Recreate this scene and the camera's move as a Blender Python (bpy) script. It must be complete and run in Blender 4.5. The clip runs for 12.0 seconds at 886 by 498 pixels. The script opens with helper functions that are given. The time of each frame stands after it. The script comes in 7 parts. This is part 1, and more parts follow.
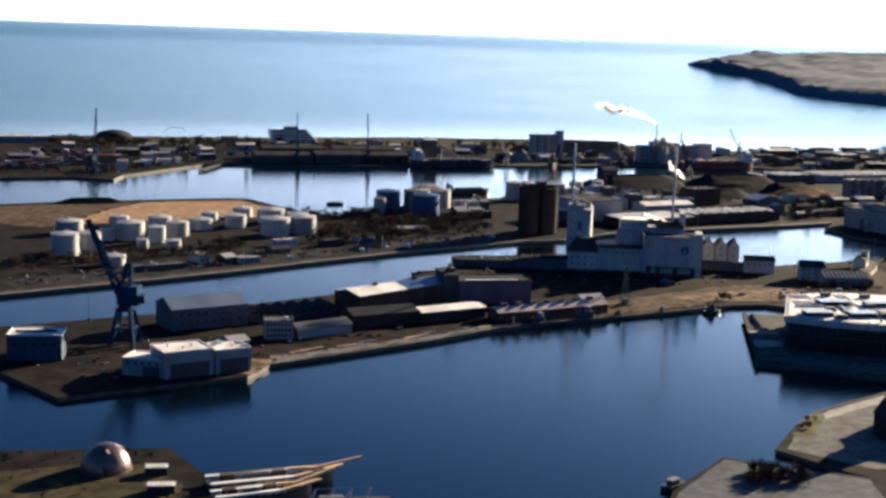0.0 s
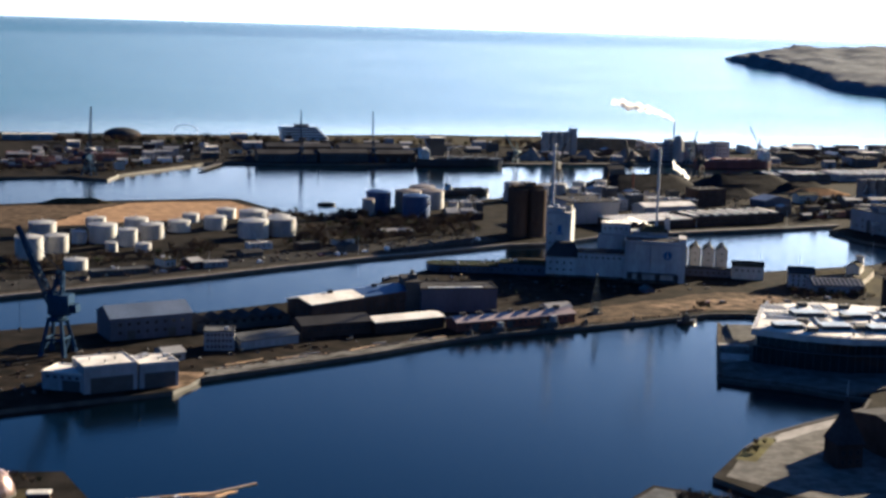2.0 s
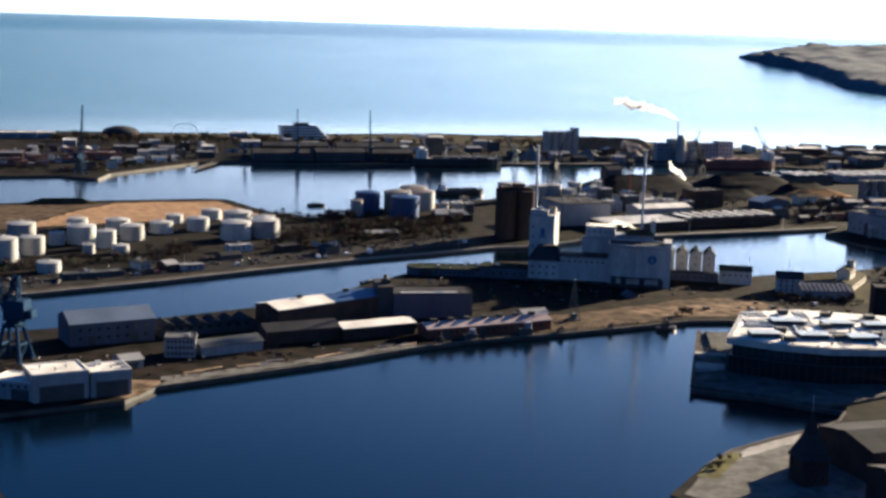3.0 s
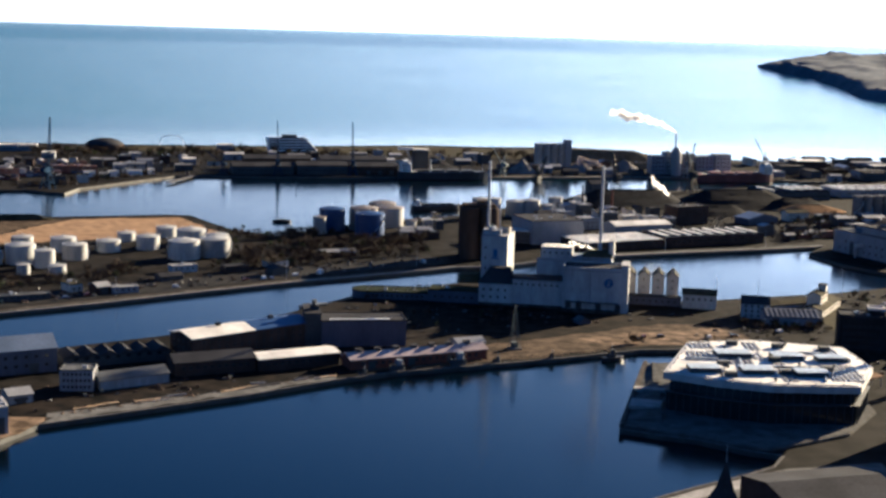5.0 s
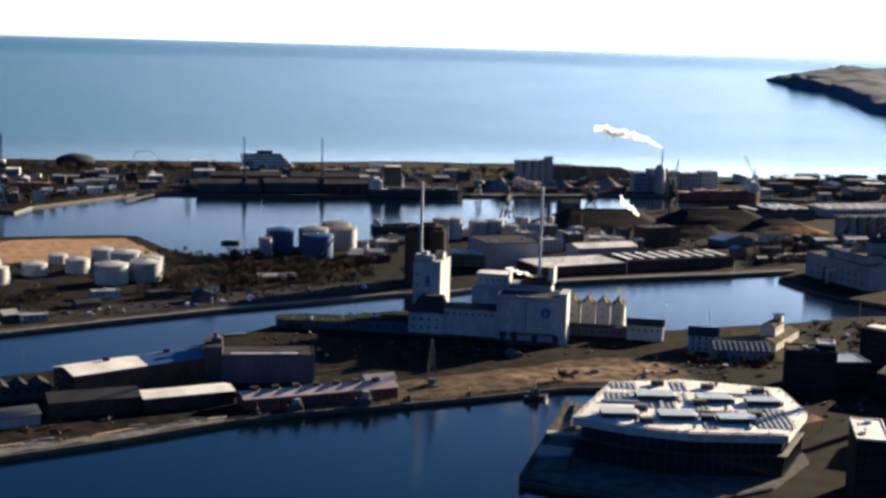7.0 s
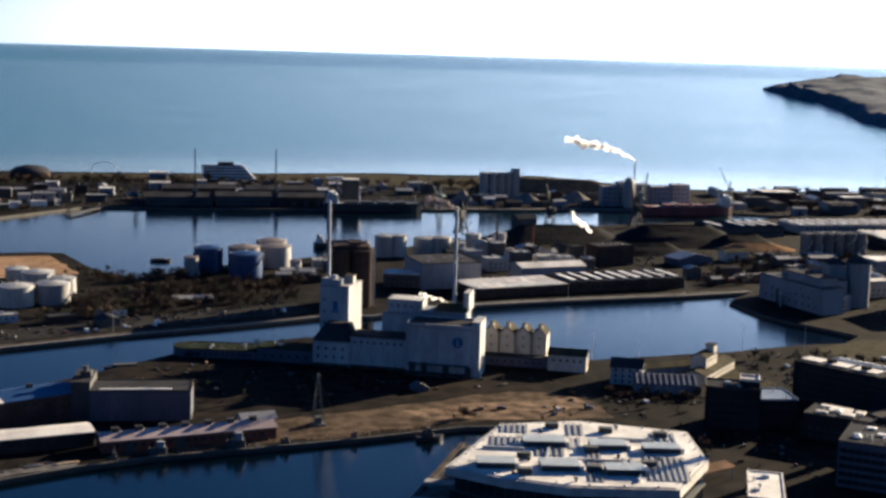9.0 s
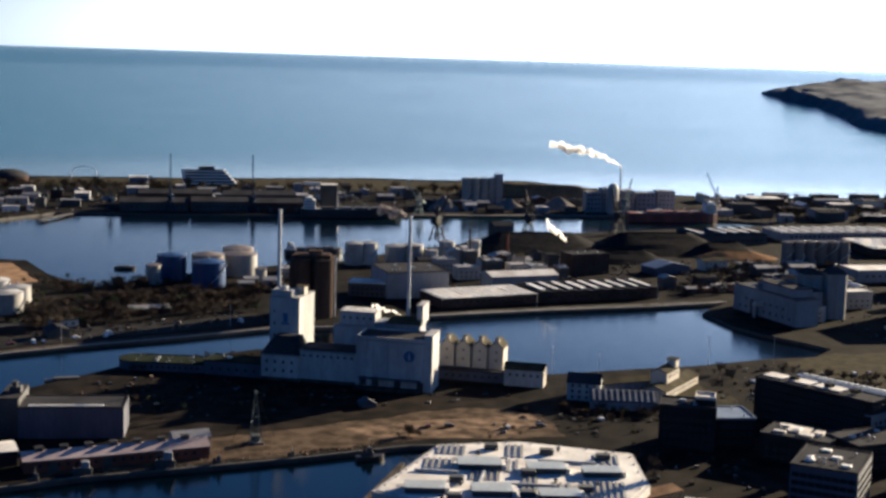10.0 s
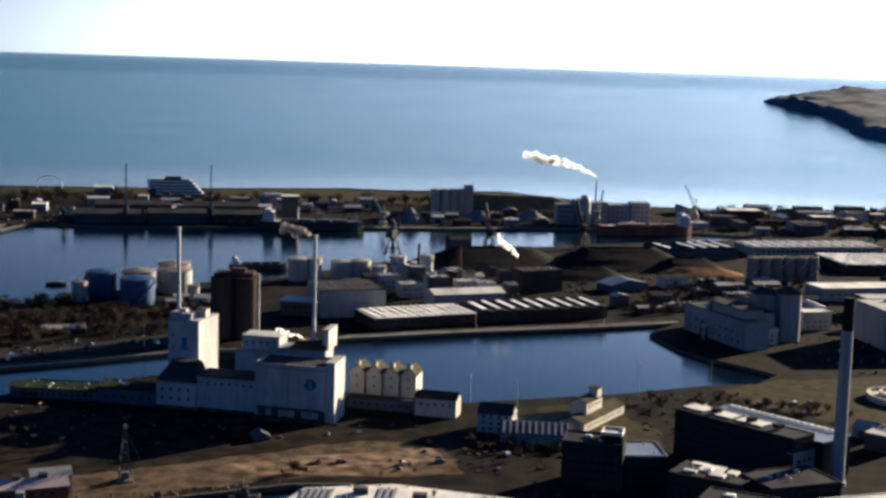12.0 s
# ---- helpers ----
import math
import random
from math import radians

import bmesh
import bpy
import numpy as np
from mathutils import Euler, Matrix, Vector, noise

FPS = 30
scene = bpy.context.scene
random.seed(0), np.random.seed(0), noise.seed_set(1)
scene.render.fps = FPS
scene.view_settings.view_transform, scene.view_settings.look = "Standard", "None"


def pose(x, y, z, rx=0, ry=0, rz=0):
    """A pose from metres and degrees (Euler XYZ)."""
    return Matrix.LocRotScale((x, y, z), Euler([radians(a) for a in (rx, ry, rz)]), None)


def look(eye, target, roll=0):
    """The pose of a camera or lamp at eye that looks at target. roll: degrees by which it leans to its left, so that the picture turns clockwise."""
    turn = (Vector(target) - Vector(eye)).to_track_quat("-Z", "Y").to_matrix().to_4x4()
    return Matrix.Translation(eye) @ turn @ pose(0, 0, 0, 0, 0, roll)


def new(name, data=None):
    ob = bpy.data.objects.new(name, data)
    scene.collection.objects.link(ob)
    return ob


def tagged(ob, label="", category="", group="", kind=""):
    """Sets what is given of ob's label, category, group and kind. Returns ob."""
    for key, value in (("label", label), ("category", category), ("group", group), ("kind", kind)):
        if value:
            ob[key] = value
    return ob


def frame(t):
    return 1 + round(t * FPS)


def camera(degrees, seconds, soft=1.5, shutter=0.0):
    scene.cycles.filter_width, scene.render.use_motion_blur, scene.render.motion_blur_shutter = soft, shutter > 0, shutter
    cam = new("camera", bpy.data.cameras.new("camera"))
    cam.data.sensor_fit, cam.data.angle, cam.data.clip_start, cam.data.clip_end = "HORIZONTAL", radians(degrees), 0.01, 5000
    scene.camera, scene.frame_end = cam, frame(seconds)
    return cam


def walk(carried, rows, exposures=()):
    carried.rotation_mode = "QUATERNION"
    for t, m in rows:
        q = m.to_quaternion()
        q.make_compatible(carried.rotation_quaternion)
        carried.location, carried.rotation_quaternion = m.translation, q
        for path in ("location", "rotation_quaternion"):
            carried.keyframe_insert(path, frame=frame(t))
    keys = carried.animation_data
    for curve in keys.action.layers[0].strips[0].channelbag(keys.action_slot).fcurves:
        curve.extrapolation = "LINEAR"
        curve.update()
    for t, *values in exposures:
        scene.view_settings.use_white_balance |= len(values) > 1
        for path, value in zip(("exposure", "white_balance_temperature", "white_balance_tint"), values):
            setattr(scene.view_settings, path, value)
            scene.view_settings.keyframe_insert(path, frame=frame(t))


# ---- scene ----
# A working harbour seen from the air: a basin with a culture house in front, silos and mill
# on the middle pier, tank farm behind, the outer harbour and the open bay beyond.
cam = camera(35.0, 12.0, soft=3.0)

# seconds, place, turn to the left, tilt up, lean
PATH = [
    (0, (0.0, 0.0, 156.0), -4.92, -9.05, 1.81),
    (0.5, (12.7, 7.1, 156.5), -4.32, -9.09, 1.72),
    (1, (25.4, 14.2, 157.0), -3.77, -9.18, 1.69),
    (1.5, (38.1, 21.7, 157.6), -3.29, -9.24, 1.67),
    (2, (50.7, 29.5, 158.3), -2.82, -9.32, 1.61),
    (2.5, (63.4, 37.8, 159.1), -2.38, -9.40, 1.62),
    (3, (76.1, 46.5, 159.8), -1.97, -9.46, 1.65),
    (5, (127.3, 91.5, 161.1), -0.62, -9.13, 1.53),
    (5.5, (140.2, 104.2, 161.1), -0.33, -8.99, 1.56),
    (6, (153.2, 117.1, 161.2), -0.00, -8.83, 1.52),
    (6.5, (166.2, 130.3, 161.3), 0.24, -8.72, 1.50),
    (7, (179.3, 143.5, 161.4), 0.37, -8.61, 1.51),
    (9, (231.5, 196.3, 163.2), 0.89, -8.31, 1.55),
    (9.5, (244.3, 208.0, 163.8), 1.03, -8.26, 1.62),
    (10, (257.0, 219.5, 164.4), 1.16, -8.20, 1.67),
    (10.5, (269.6, 230.8, 165.0), 1.28, -8.13, 1.71),
    (11, (282.1, 241.7, 165.5), 1.41, -8.04, 1.74),
    (11.5, (294.4, 252.4, 166.0), 1.54, -7.95, 1.77),
    (12, (306.7, 263.0, 166.4), 1.92, -7.95, 1.71),
]


def aimed(eye, turn, tilt, lean):
    a, b = radians(turn), radians(tilt)
    way = Vector((-math.sin(a) * math.cos(b), math.cos(a) * math.cos(b), math.sin(b)))
    return look(eye, Vector(eye) + way * 100.0, lean)


walk(cam, [(t, aimed(eye, turn, tilt, lean)) for t, eye, turn, tilt, lean in PATH], [(0, 1.6, 4000, 2), (3, 1.78, 4000, 2), (5, 1.76, 4000, 2), (7, 1.56, 4000, 2), (9, 1.38, 4000, 2), (12, 1.28, 4000, 2)])

# ---- light: a low winter sun, ahead and to the right ----
SUN_EL, SUN_AZ = 14.5, 46.0
world = bpy.data.worlds.new("world")
scene.world = world
world.use_nodes = True
wn, wl = world.node_tree.nodes, world.node_tree.links
sky = wn.new("ShaderNodeTexSky")
sky.sky_type = "NISHITA"
sky.sun_disc = False
sky.sun_elevation = radians(SUN_EL)
sky.sun_rotation = radians(SUN_AZ)
sky.altitude = 100.0
sky.air_density = 1.0
sky.dust_density = 2.6
sky.ozone_density = 4.5
# white sea haze hugging the whole horizon, thinning out within a few degrees
geo, sep, fall = wn.new("ShaderNodeTexCoord"), wn.new("ShaderNodeSeparateXYZ"), wn.new("ShaderNodeMath")
wl.new(geo.outputs["Generated"], sep.inputs[0])
lift = wn.new("ShaderNodeMath")
lift.operation = "ABSOLUTE"
wl.new(sep.outputs[2], lift.inputs[0])
steep = wn.new("ShaderNodeMath")
steep.operation = "POWER"
steep.inputs[1].default_value = 1.5
wl.new(lift.outputs[0], steep.inputs[0])
fall.operation = "MULTIPLY"
fall.inputs[1].default_value = -1.0 / 0.104 ** 1.5
wl.new(steep.outputs[0], fall.inputs[0])
haze = wn.new("ShaderNodeMath")
haze.operation = "EXPONENT"
wl.new(fall.outputs[0], haze.inputs[0])
# the haze glows more towards the sun
toward = wn.new("ShaderNodeVectorMath")
toward.operation = "DOT_PRODUCT"
toward.inputs[1].default_value = (math.sin(radians(SUN_AZ)), math.cos(radians(SUN_AZ)), 0.0)
wl.new(geo.outputs["Generated"], toward.inputs[0])
ahead = wn.new("ShaderNodeMath")
ahead.operation = "MAXIMUM"
ahead.inputs[1].default_value = 0.0
wl.new(toward.outputs["Value"], ahead.inputs[0])
glow = wn.new("ShaderNodeMath")
glow.operation = "POWER"
glow.inputs[1].default_value = 3.0
wl.new(ahead.outputs[0], glow.inputs[0])
more = wn.new("ShaderNodeMath")
more.operation = "MULTIPLY_ADD"
more.inputs[1].default_value, more.inputs[2].default_value = 3.7, 0.06
wl.new(glow.outputs[0], more.inputs[0])
tint = wn.new("ShaderNodeVectorMath")
tint.operation = "SCALE"
tint.inputs[0].default_value = (64.0, 48.0, 34.0)
wl.new(more.outputs[0], tint.inputs[3])
both = wn.new("ShaderNodeMix")
both.data_type = "RGBA"
wl.new(tint.outputs[0], both.inputs[7])
wl.new(haze.outputs[0], both.inputs[0])
bright = wn.new("ShaderNodeVectorMath")
bright.operation = "SCALE"
bright.inputs[3].default_value = 1.2
wl.new(sky.outputs[0], bright.inputs[0])
wl.new(bright.outputs[0], both.inputs[6])
wl.new(both.outputs[2], wn["Background"].inputs[0])
wn["Background"].inputs[1].default_value = 0.021
sun_data = bpy.data.lights.new("sun", "SUN")
sun_data.energy, sun_data.angle, sun_data.color = 9.8, radians(0.6), (1.0, 0.56, 0.21)
sun = new("sun", sun_data)
sun.matrix_basis = look(Vector((0, 0, 0)), Vector((-math.sin(radians(SUN_AZ)) * math.cos(radians(SUN_EL)),
                        -math.cos(radians(SUN_AZ)) * math.cos(radians(SUN_EL)), -math.sin(radians(SUN_EL)))))


# ---- materials ----
def material(name, base, second=None, scale=1.0, rough=0.8, metal=0.0, bump=0.0, spots=0.0, streak=False, ior=1.45):
    """Two-scale mottled surface; spots: strength of dark stains; streak: stretched downwards like rain marks."""
    m = bpy.data.materials.new(name)
    m.use_nodes = True
    n, l = m.node_tree.nodes, m.node_tree.links
    b = n["Principled BSDF"]
    second = second or tuple(c * 0.72 for c in base)
    co = n.new("ShaderNodeTexCoord")
    mp = n.new("ShaderNodeMapping")
    mp.inputs["Scale"].default_value = (1, 1, 0.18) if streak else (1, 1, 1)
    l.new(co.outputs["Object"], mp.inputs[0])
    big, fine = n.new("ShaderNodeTexNoise"), n.new("ShaderNodeTexNoise")
    big.inputs["Scale"].default_value, big.inputs["Detail"].default_value = 0.07 * scale, 5
    fine.inputs["Scale"].default_value, fine.inputs["Detail"].default_value = 0.9 * scale, 6
    l.new(mp.outputs[0], big.inputs[0])
    l.new(mp.outputs[0], fine.inputs[0])
    ramp = n.new("ShaderNodeValToRGB")
    ramp.color_ramp.elements[0].position, ramp.color_ramp.elements[1].position = 0.36, 0.64
    ramp.color_ramp.elements[0].color, ramp.color_ramp.elements[1].color = (*second, 1), (*base, 1)
    l.new(big.outputs[0], ramp.inputs[0])
    mix = n.new("ShaderNodeMix")
    mix.data_type, mix.blend_type = "RGBA", "OVERLAY"
    mix.inputs[0].default_value = 0.45 + spots
    l.new(ramp.outputs[0], mix.inputs[6])
    l.new(fine.outputs[0], mix.inputs[7])
    l.new(mix.outputs[2], b.inputs["Base Color"])
    b.inputs["Roughness"].default_value, b.inputs["Metallic"].default_value = rough, metal
    b.inputs["IOR"].default_value = ior
    b.inputs["Specular IOR Level"].default_value = 0.02 if rough >= 0.8 else 0.4
    if bump:
        bp = n.new("ShaderNodeBump")
        bp.inputs["Strength"].default_value, bp.inputs["Distance"].default_value = bump, 0.3
        l.new(fine.outputs[0], bp.inputs["Height"])
        l.new(bp.outputs[0], b.inputs["Normal"])
    return m


def varied(name, colours, rough=0.7):
    """One colour out of several for each object."""
    m = material(name, colours[0], rough=rough)
    n, l = m.node_tree.nodes, m.node_tree.links
    info, ramp = n.new("ShaderNodeObjectInfo"), n.new("ShaderNodeValToRGB")
    ramp.color_ramp.interpolation = "CONSTANT"
    while len(ramp.color_ramp.elements) < len(colours):
        ramp.color_ramp.elements.new(0.5)
    for i, (e, c) in enumerate(zip(ramp.color_ramp.elements, colours)):
        e.position, e.color = i / len(colours), (*c, 1)
    l.new(info.outputs["Random"], ramp.inputs[0])
    l.new(ramp.outputs[0], n["Principled BSDF"].inputs["Base Color"])
    return m


WHITE = material("white_painted_concrete", (0.44, 0.44, 0.43), (0.28, 0.285, 0.29), 1.5, 0.85, bump=0.1, streak=True)
CREAM = material("cream_render", (0.50, 0.47, 0.41), (0.37, 0.345, 0.30), 1.5, 0.85, bump=0.1, streak=True)
GREYWALL = material("grey_sheet_wall", (0.23, 0.24, 0.27), (0.17, 0.18, 0.20), 1.2, 0.7, streak=True)
DARKWALL = material("dark_brick", (0.058, 0.043, 0.038), (0.036, 0.029, 0.026), 2.0, 0.9, bump=0.15)
REDBRICK = material("red_brick", (0.13, 0.06, 0.045), (0.09, 0.045, 0.036), 2.0, 0.9, bump=0.15)
SLATEWALL = material("slate_blue_sheet_wall", (0.075, 0.08, 0.11), (0.05, 0.055, 0.08), 1.2, 0.7, streak=True)
ROOFSLATE = material("dull_slate_roof", (0.105, 0.108, 0.115), (0.065, 0.068, 0.074), 1.4, 0.8, bump=0.1)
OFFICEDARK = material("charcoal_facade", (0.026, 0.026, 0.029), (0.016, 0.016, 0.018), 1.0, 0.8)
DARKGREY = material("dark_grey_cladding", (0.055, 0.058, 0.062), (0.035, 0.038, 0.042), 1.0, 0.7)
BLUEWALL = material("blue_sheet_wall", (0.034, 0.052, 0.095), (0.024, 0.038, 0.072), 1.0, 0.6, streak=True)
BLUETANK = material("blue_tank_paint", (0.02, 0.05, 0.15), (0.014, 0.036, 0.11), 1.0, 0.45, streak=True)
WHITETANK = material("white_tank_paint", (0.37, 0.37, 0.36), (0.25, 0.25, 0.245), 1.3, 0.5, streak=True)
GREYTANK = material("weathered_grey_tank", (0.29, 0.285, 0.275), (0.20, 0.195, 0.19), 1.3, 0.6, streak=True)
SILOGREY = material("sooty_silo_concrete", (0.15, 0.15, 0.155), (0.095, 0.095, 0.10), 1.3, 0.8, streak=True)
RUSTTANK = material("dusty_rust_tank", (0.16, 0.135, 0.12), (0.10, 0.085, 0.075), 1.3, 0.6, streak=True)
BROWNSILO = material("brown_concrete_silo", (0.06, 0.044, 0.034), (0.04, 0.03, 0.025), 1.0, 0.85, streak=True)
ROOFDARK = material("dark_felt_roof", (0.045, 0.045, 0.05), (0.028, 0.028, 0.032), 1.0, 0.85, bump=0.1)
ROOFGREY = material("grey_fibre_roof", (0.26, 0.26, 0.27), (0.19, 0.19, 0.20), 1.0, 0.75)
ROOFWHITE = material("pale_frosted_roof", (0.62, 0.60, 0.56), (0.42, 0.40, 0.37), 1.2, 0.7)
ROOFRED = material("pinkish_fibre_roof", (0.40, 0.335, 0.325), (0.29, 0.24, 0.235), 1.5, 0.8)
ROOFMOSS = material("mossy_roof", (0.065, 0.058, 0.036), (0.034, 0.031, 0.022), 2.0, 0.9)
ROOFFELT = material("green_speckled_felt", (0.020, 0.026, 0.016), (0.011, 0.014, 0.009), 2.5, 0.9, bump=0.2)
ROOFBLUE = material("blue_grey_metal_roof", (0.13, 0.16, 0.23), (0.09, 0.115, 0.17), 1.0, 0.5)
STEELDARK = material("dark_blue_crane_steel", (0.02, 0.04, 0.09), (0.015, 0.03, 0.06), 1.0, 0.8)
STEELGREEN = material("grey_green_crane_steel", (0.20, 0.25, 0.24), (0.14, 0.18, 0.18), 1.0, 0.6)
STEELDULL = material("dull_green_steel", (0.085, 0.105, 0.105), (0.055, 0.07, 0.07), 1.0, 0.7)
STEELSOOT = material("sooty_crane_steel", (0.035, 0.04, 0.042), (0.022, 0.025, 0.027), 1.0, 0.75)
STEELGREY = material("galvanised_steel", (0.45, 0.46, 0.47), (0.34, 0.35, 0.36), 1.0, 0.45, 0.4)
CHIMNEY = material("pale_chimney_steel", (0.42, 0.45, 0.49), (0.33, 0.355, 0.39), 1.0, 0.55, streak=True)
BLACK = material("soot_black", (0.02, 0.02, 0.02), (0.012, 0.012, 0.012), 1.0, 0.8)
QUAY = material("quay_concrete", (0.135, 0.131, 0.126), (0.07, 0.068, 0.066), 3.0, 0.85, bump=0.1)
SLABS = material("pale_paving_slabs", (0.30, 0.29, 0.28), (0.20, 0.19, 0.185), 3.0, 0.85, bump=0.1)
QUAYDARK = material("stained_quay_concrete", (0.075, 0.066, 0.058), (0.035, 0.031, 0.028), 3.0, 0.9, bump=0.15)
QUAYWALL = material("wet_quay_wall", (0.06, 0.06, 0.055), (0.035, 0.035, 0.035), 2.0, 0.7)
SAND = material("dry_sandy_fill", (0.27, 0.18, 0.10), (0.15, 0.10, 0.06), 2.0, 0.95, bump=0.2)
DUG = material("dug_earth", (0.20, 0.145, 0.095), (0.05, 0.037, 0.025), 2.2, 0.95, bump=0.4, spots=0.3)
DIRT = material("trodden_earth", (0.092, 0.068, 0.045), (0.032, 0.025, 0.018), 2.4, 0.95, bump=0.2)
GRASS = material("winter_grass", (0.048, 0.042, 0.023), (0.022, 0.020, 0.013), 3.0, 0.95, bump=0.2)
COBBLES = material("bluish_grey_setts", (0.095, 0.10, 0.11), (0.055, 0.058, 0.064), 4.0, 0.8, bump=0.2)
BANKGRASS = material("short_bank_grass", (0.11, 0.105, 0.045), (0.065, 0.06, 0.028), 3.0, 0.95, bump=0.2)
ASPHALT = material("asphalt", (0.030, 0.029, 0.029), (0.018, 0.018, 0.018), 3.0, 0.85)
COAL = material("coal_heap", (0.016, 0.016, 0.018), (0.009, 0.009, 0.010), 3.0, 0.85, bump=0.4)
GRAVEL = material("grey_gravel_heap", (0.16, 0.15, 0.14), (0.11, 0.10, 0.095), 3.0, 0.9, bump=0.4)
SMOKE = material("thin_brown_smoke", (0.55, 0.50, 0.45), (0.45, 0.40, 0.36), 1.0, 1.0)
# woods' base colour shifted to grey-blue, painting in the distance haze
HEAD = material("hazed_wooded_headland", (0.115, 0.125, 0.15), (0.08, 0.09, 0.11), 0.3, 0.95, bump=0.2)
TWIGS = material("bare_brown_twigs", (0.058, 0.047, 0.037), (0.034, 0.027, 0.022), 4.0, 0.95)
EVERGREEN = material("evergreen_needles", (0.04, 0.05, 0.025), (0.025, 0.032, 0.016), 4.0, 0.95)
BARK = material("bark", (0.07, 0.055, 0.04), (0.04, 0.03, 0.025), 5.0, 0.95)
WOOD = material("varnished_spruce", (0.66, 0.48, 0.25), (0.52, 0.37, 0.18), 3.0, 0.5)
HULLDARK = material("dark_hull_paint", (0.03, 0.03, 0.035), (0.02, 0.02, 0.022), 1.0, 0.5)
HULLRED = material("rust_red_hull", (0.15, 0.048, 0.040), (0.10, 0.035, 0.030), 1.0, 0.6, streak=True)
SHIPWHITE = material("white_ship_paint", (0.75, 0.75, 0.73), (0.62, 0.62, 0.60), 1.0, 0.45)
COPPER = material("bronze_dome_sheet", (0.19, 0.135, 0.11), (0.14, 0.10, 0.085), 1.5, 0.30, 0.75)
STEAM = material("white_steam", (0.95, 0.95, 0.95), (0.9, 0.9, 0.9), 1.0, 1.0)
_sn, _sl = STEAM.node_tree.nodes, STEAM.node_tree.links
_tr, _mx = _sn.new("ShaderNodeBsdfTranslucent"), _sn.new("ShaderNodeMixShader")
_tr.inputs[0].default_value = (1, 1, 1, 1)
_mx.inputs[0].default_value = 0.9
_sl.new(_sn["Principled BSDF"].outputs[0], _mx.inputs[1])
_sl.new(_tr.outputs[0], _mx.inputs[2])
_tp, _my = _sn.new("ShaderNodeBsdfTransparent"), _sn.new("ShaderNodeMixShader")
_my.inputs[0].default_value = 0.5
_sl.new(_mx.outputs[0], _my.inputs[1])
_sl.new(_tp.outputs[0], _my.inputs[2])
_sl.new(_my.outputs[0], _sn["Material Output"].inputs[0])
_kn, _kl = SMOKE.node_tree.nodes, SMOKE.node_tree.links
_kt, _kx = _kn.new("ShaderNodeBsdfTransparent"), _kn.new("ShaderNodeMixShader")
_kx.inputs[0].default_value = 0.6
_kl.new(_kn["Principled BSDF"].outputs[0], _kx.inputs[1])
_kl.new(_kt.outputs[0], _kx.inputs[2])
_kl.new(_kx.outputs[0], _kn["Material Output"].inputs[0])
GLASS = material("dark_window_glass", (0.02, 0.025, 0.03), (0.012, 0.016, 0.02), 1.0, 0.08, ior=1.5)
SKYLIGHT = material("pale_rooflight_sheet", (0.80, 0.80, 0.78), (0.66, 0.66, 0.64), 1.0, 0.6)
LOGO = material("faded_blue_emblem", (0.08, 0.14, 0.28), (0.06, 0.11, 0.22), 1.0, 0.8)
CARPAINT = varied("car_paint", [(0.5, 0.5, 0.5), (0.03, 0.03, 0.035), (0.7, 0.7, 0.7), (0.10, 0.13, 0.22), (0.10, 0.03, 0.03), (0.12, 0.12, 0.12)], 0.3)
BOXPAINT = varied("container_paint", [(0.11, 0.05, 0.04), (0.14, 0.075, 0.055), (0.05, 0.065, 0.11), (0.10, 0.045, 0.04), (0.35, 0.34, 0.32), (0.07, 0.05, 0.042)], 0.6)
TYRE = material("rubber", (0.02, 0.02, 0.02), rough=0.9)

# sea water: dark and glassy inside the harbour, ruffled out in the bay
WATER = bpy.data.materials.new("sea_water")
WATER.use_nodes = True
_n, _l = WATER.node_tree.nodes, WATER.node_tree.links
_b = _n["Principled BSDF"]
_b.inputs["IOR"].default_value = 1.33
_co = _n.new("ShaderNodeTexCoord")
_mp = _n.new("ShaderNodeMapping")
_mp.inputs["Rotation"].default_value = (0, 0, 0.5)
_mp.inputs["Scale"].default_value = (1.0, 1.7, 1.0)
_l.new(_co.outputs["Object"], _mp.inputs[0])
_w1, _w3 = _n.new("ShaderNodeTexNoise"), _n.new("ShaderNodeTexNoise")
for _w, _s, _d in ((_w1, 0.5, 4), (_w3, 0.004, 5)):
    _w.inputs["Scale"].default_value, _w.inputs["Detail"].default_value = _s, _d
    _l.new(_mp.outputs[0], _w.inputs[0])
_bp = _n.new("ShaderNodeBump")
_bp.inputs["Strength"].default_value, _bp.inputs["Distance"].default_value = 0.22, 0.25
_l.new(_w1.outputs[0], _bp.inputs["Height"])
_l.new(_bp.outputs[0], _b.inputs["Normal"])
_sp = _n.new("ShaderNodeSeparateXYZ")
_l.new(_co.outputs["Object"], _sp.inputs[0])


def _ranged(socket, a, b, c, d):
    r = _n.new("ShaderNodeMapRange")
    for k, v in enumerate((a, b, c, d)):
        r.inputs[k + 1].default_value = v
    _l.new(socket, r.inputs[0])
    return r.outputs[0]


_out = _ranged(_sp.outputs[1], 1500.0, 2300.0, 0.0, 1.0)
_rough = _n.new("ShaderNodeMath")
_rough.operation = "ADD"
_l.new(_ranged(_w3.outputs[0], 0.35, 0.65, 0.098, 0.112), _rough.inputs[0])
_l.new(_ranged(_out, 0, 1, 0.0, 0.09), _rough.inputs[1])
_l.new(_rough.outputs[0], _b.inputs["Roughness"])
# the bay's paler base colour paints in sky brightness its reflection lacks
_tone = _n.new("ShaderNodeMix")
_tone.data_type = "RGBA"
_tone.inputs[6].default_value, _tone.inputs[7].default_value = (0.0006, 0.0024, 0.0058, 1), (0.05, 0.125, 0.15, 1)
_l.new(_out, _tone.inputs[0])
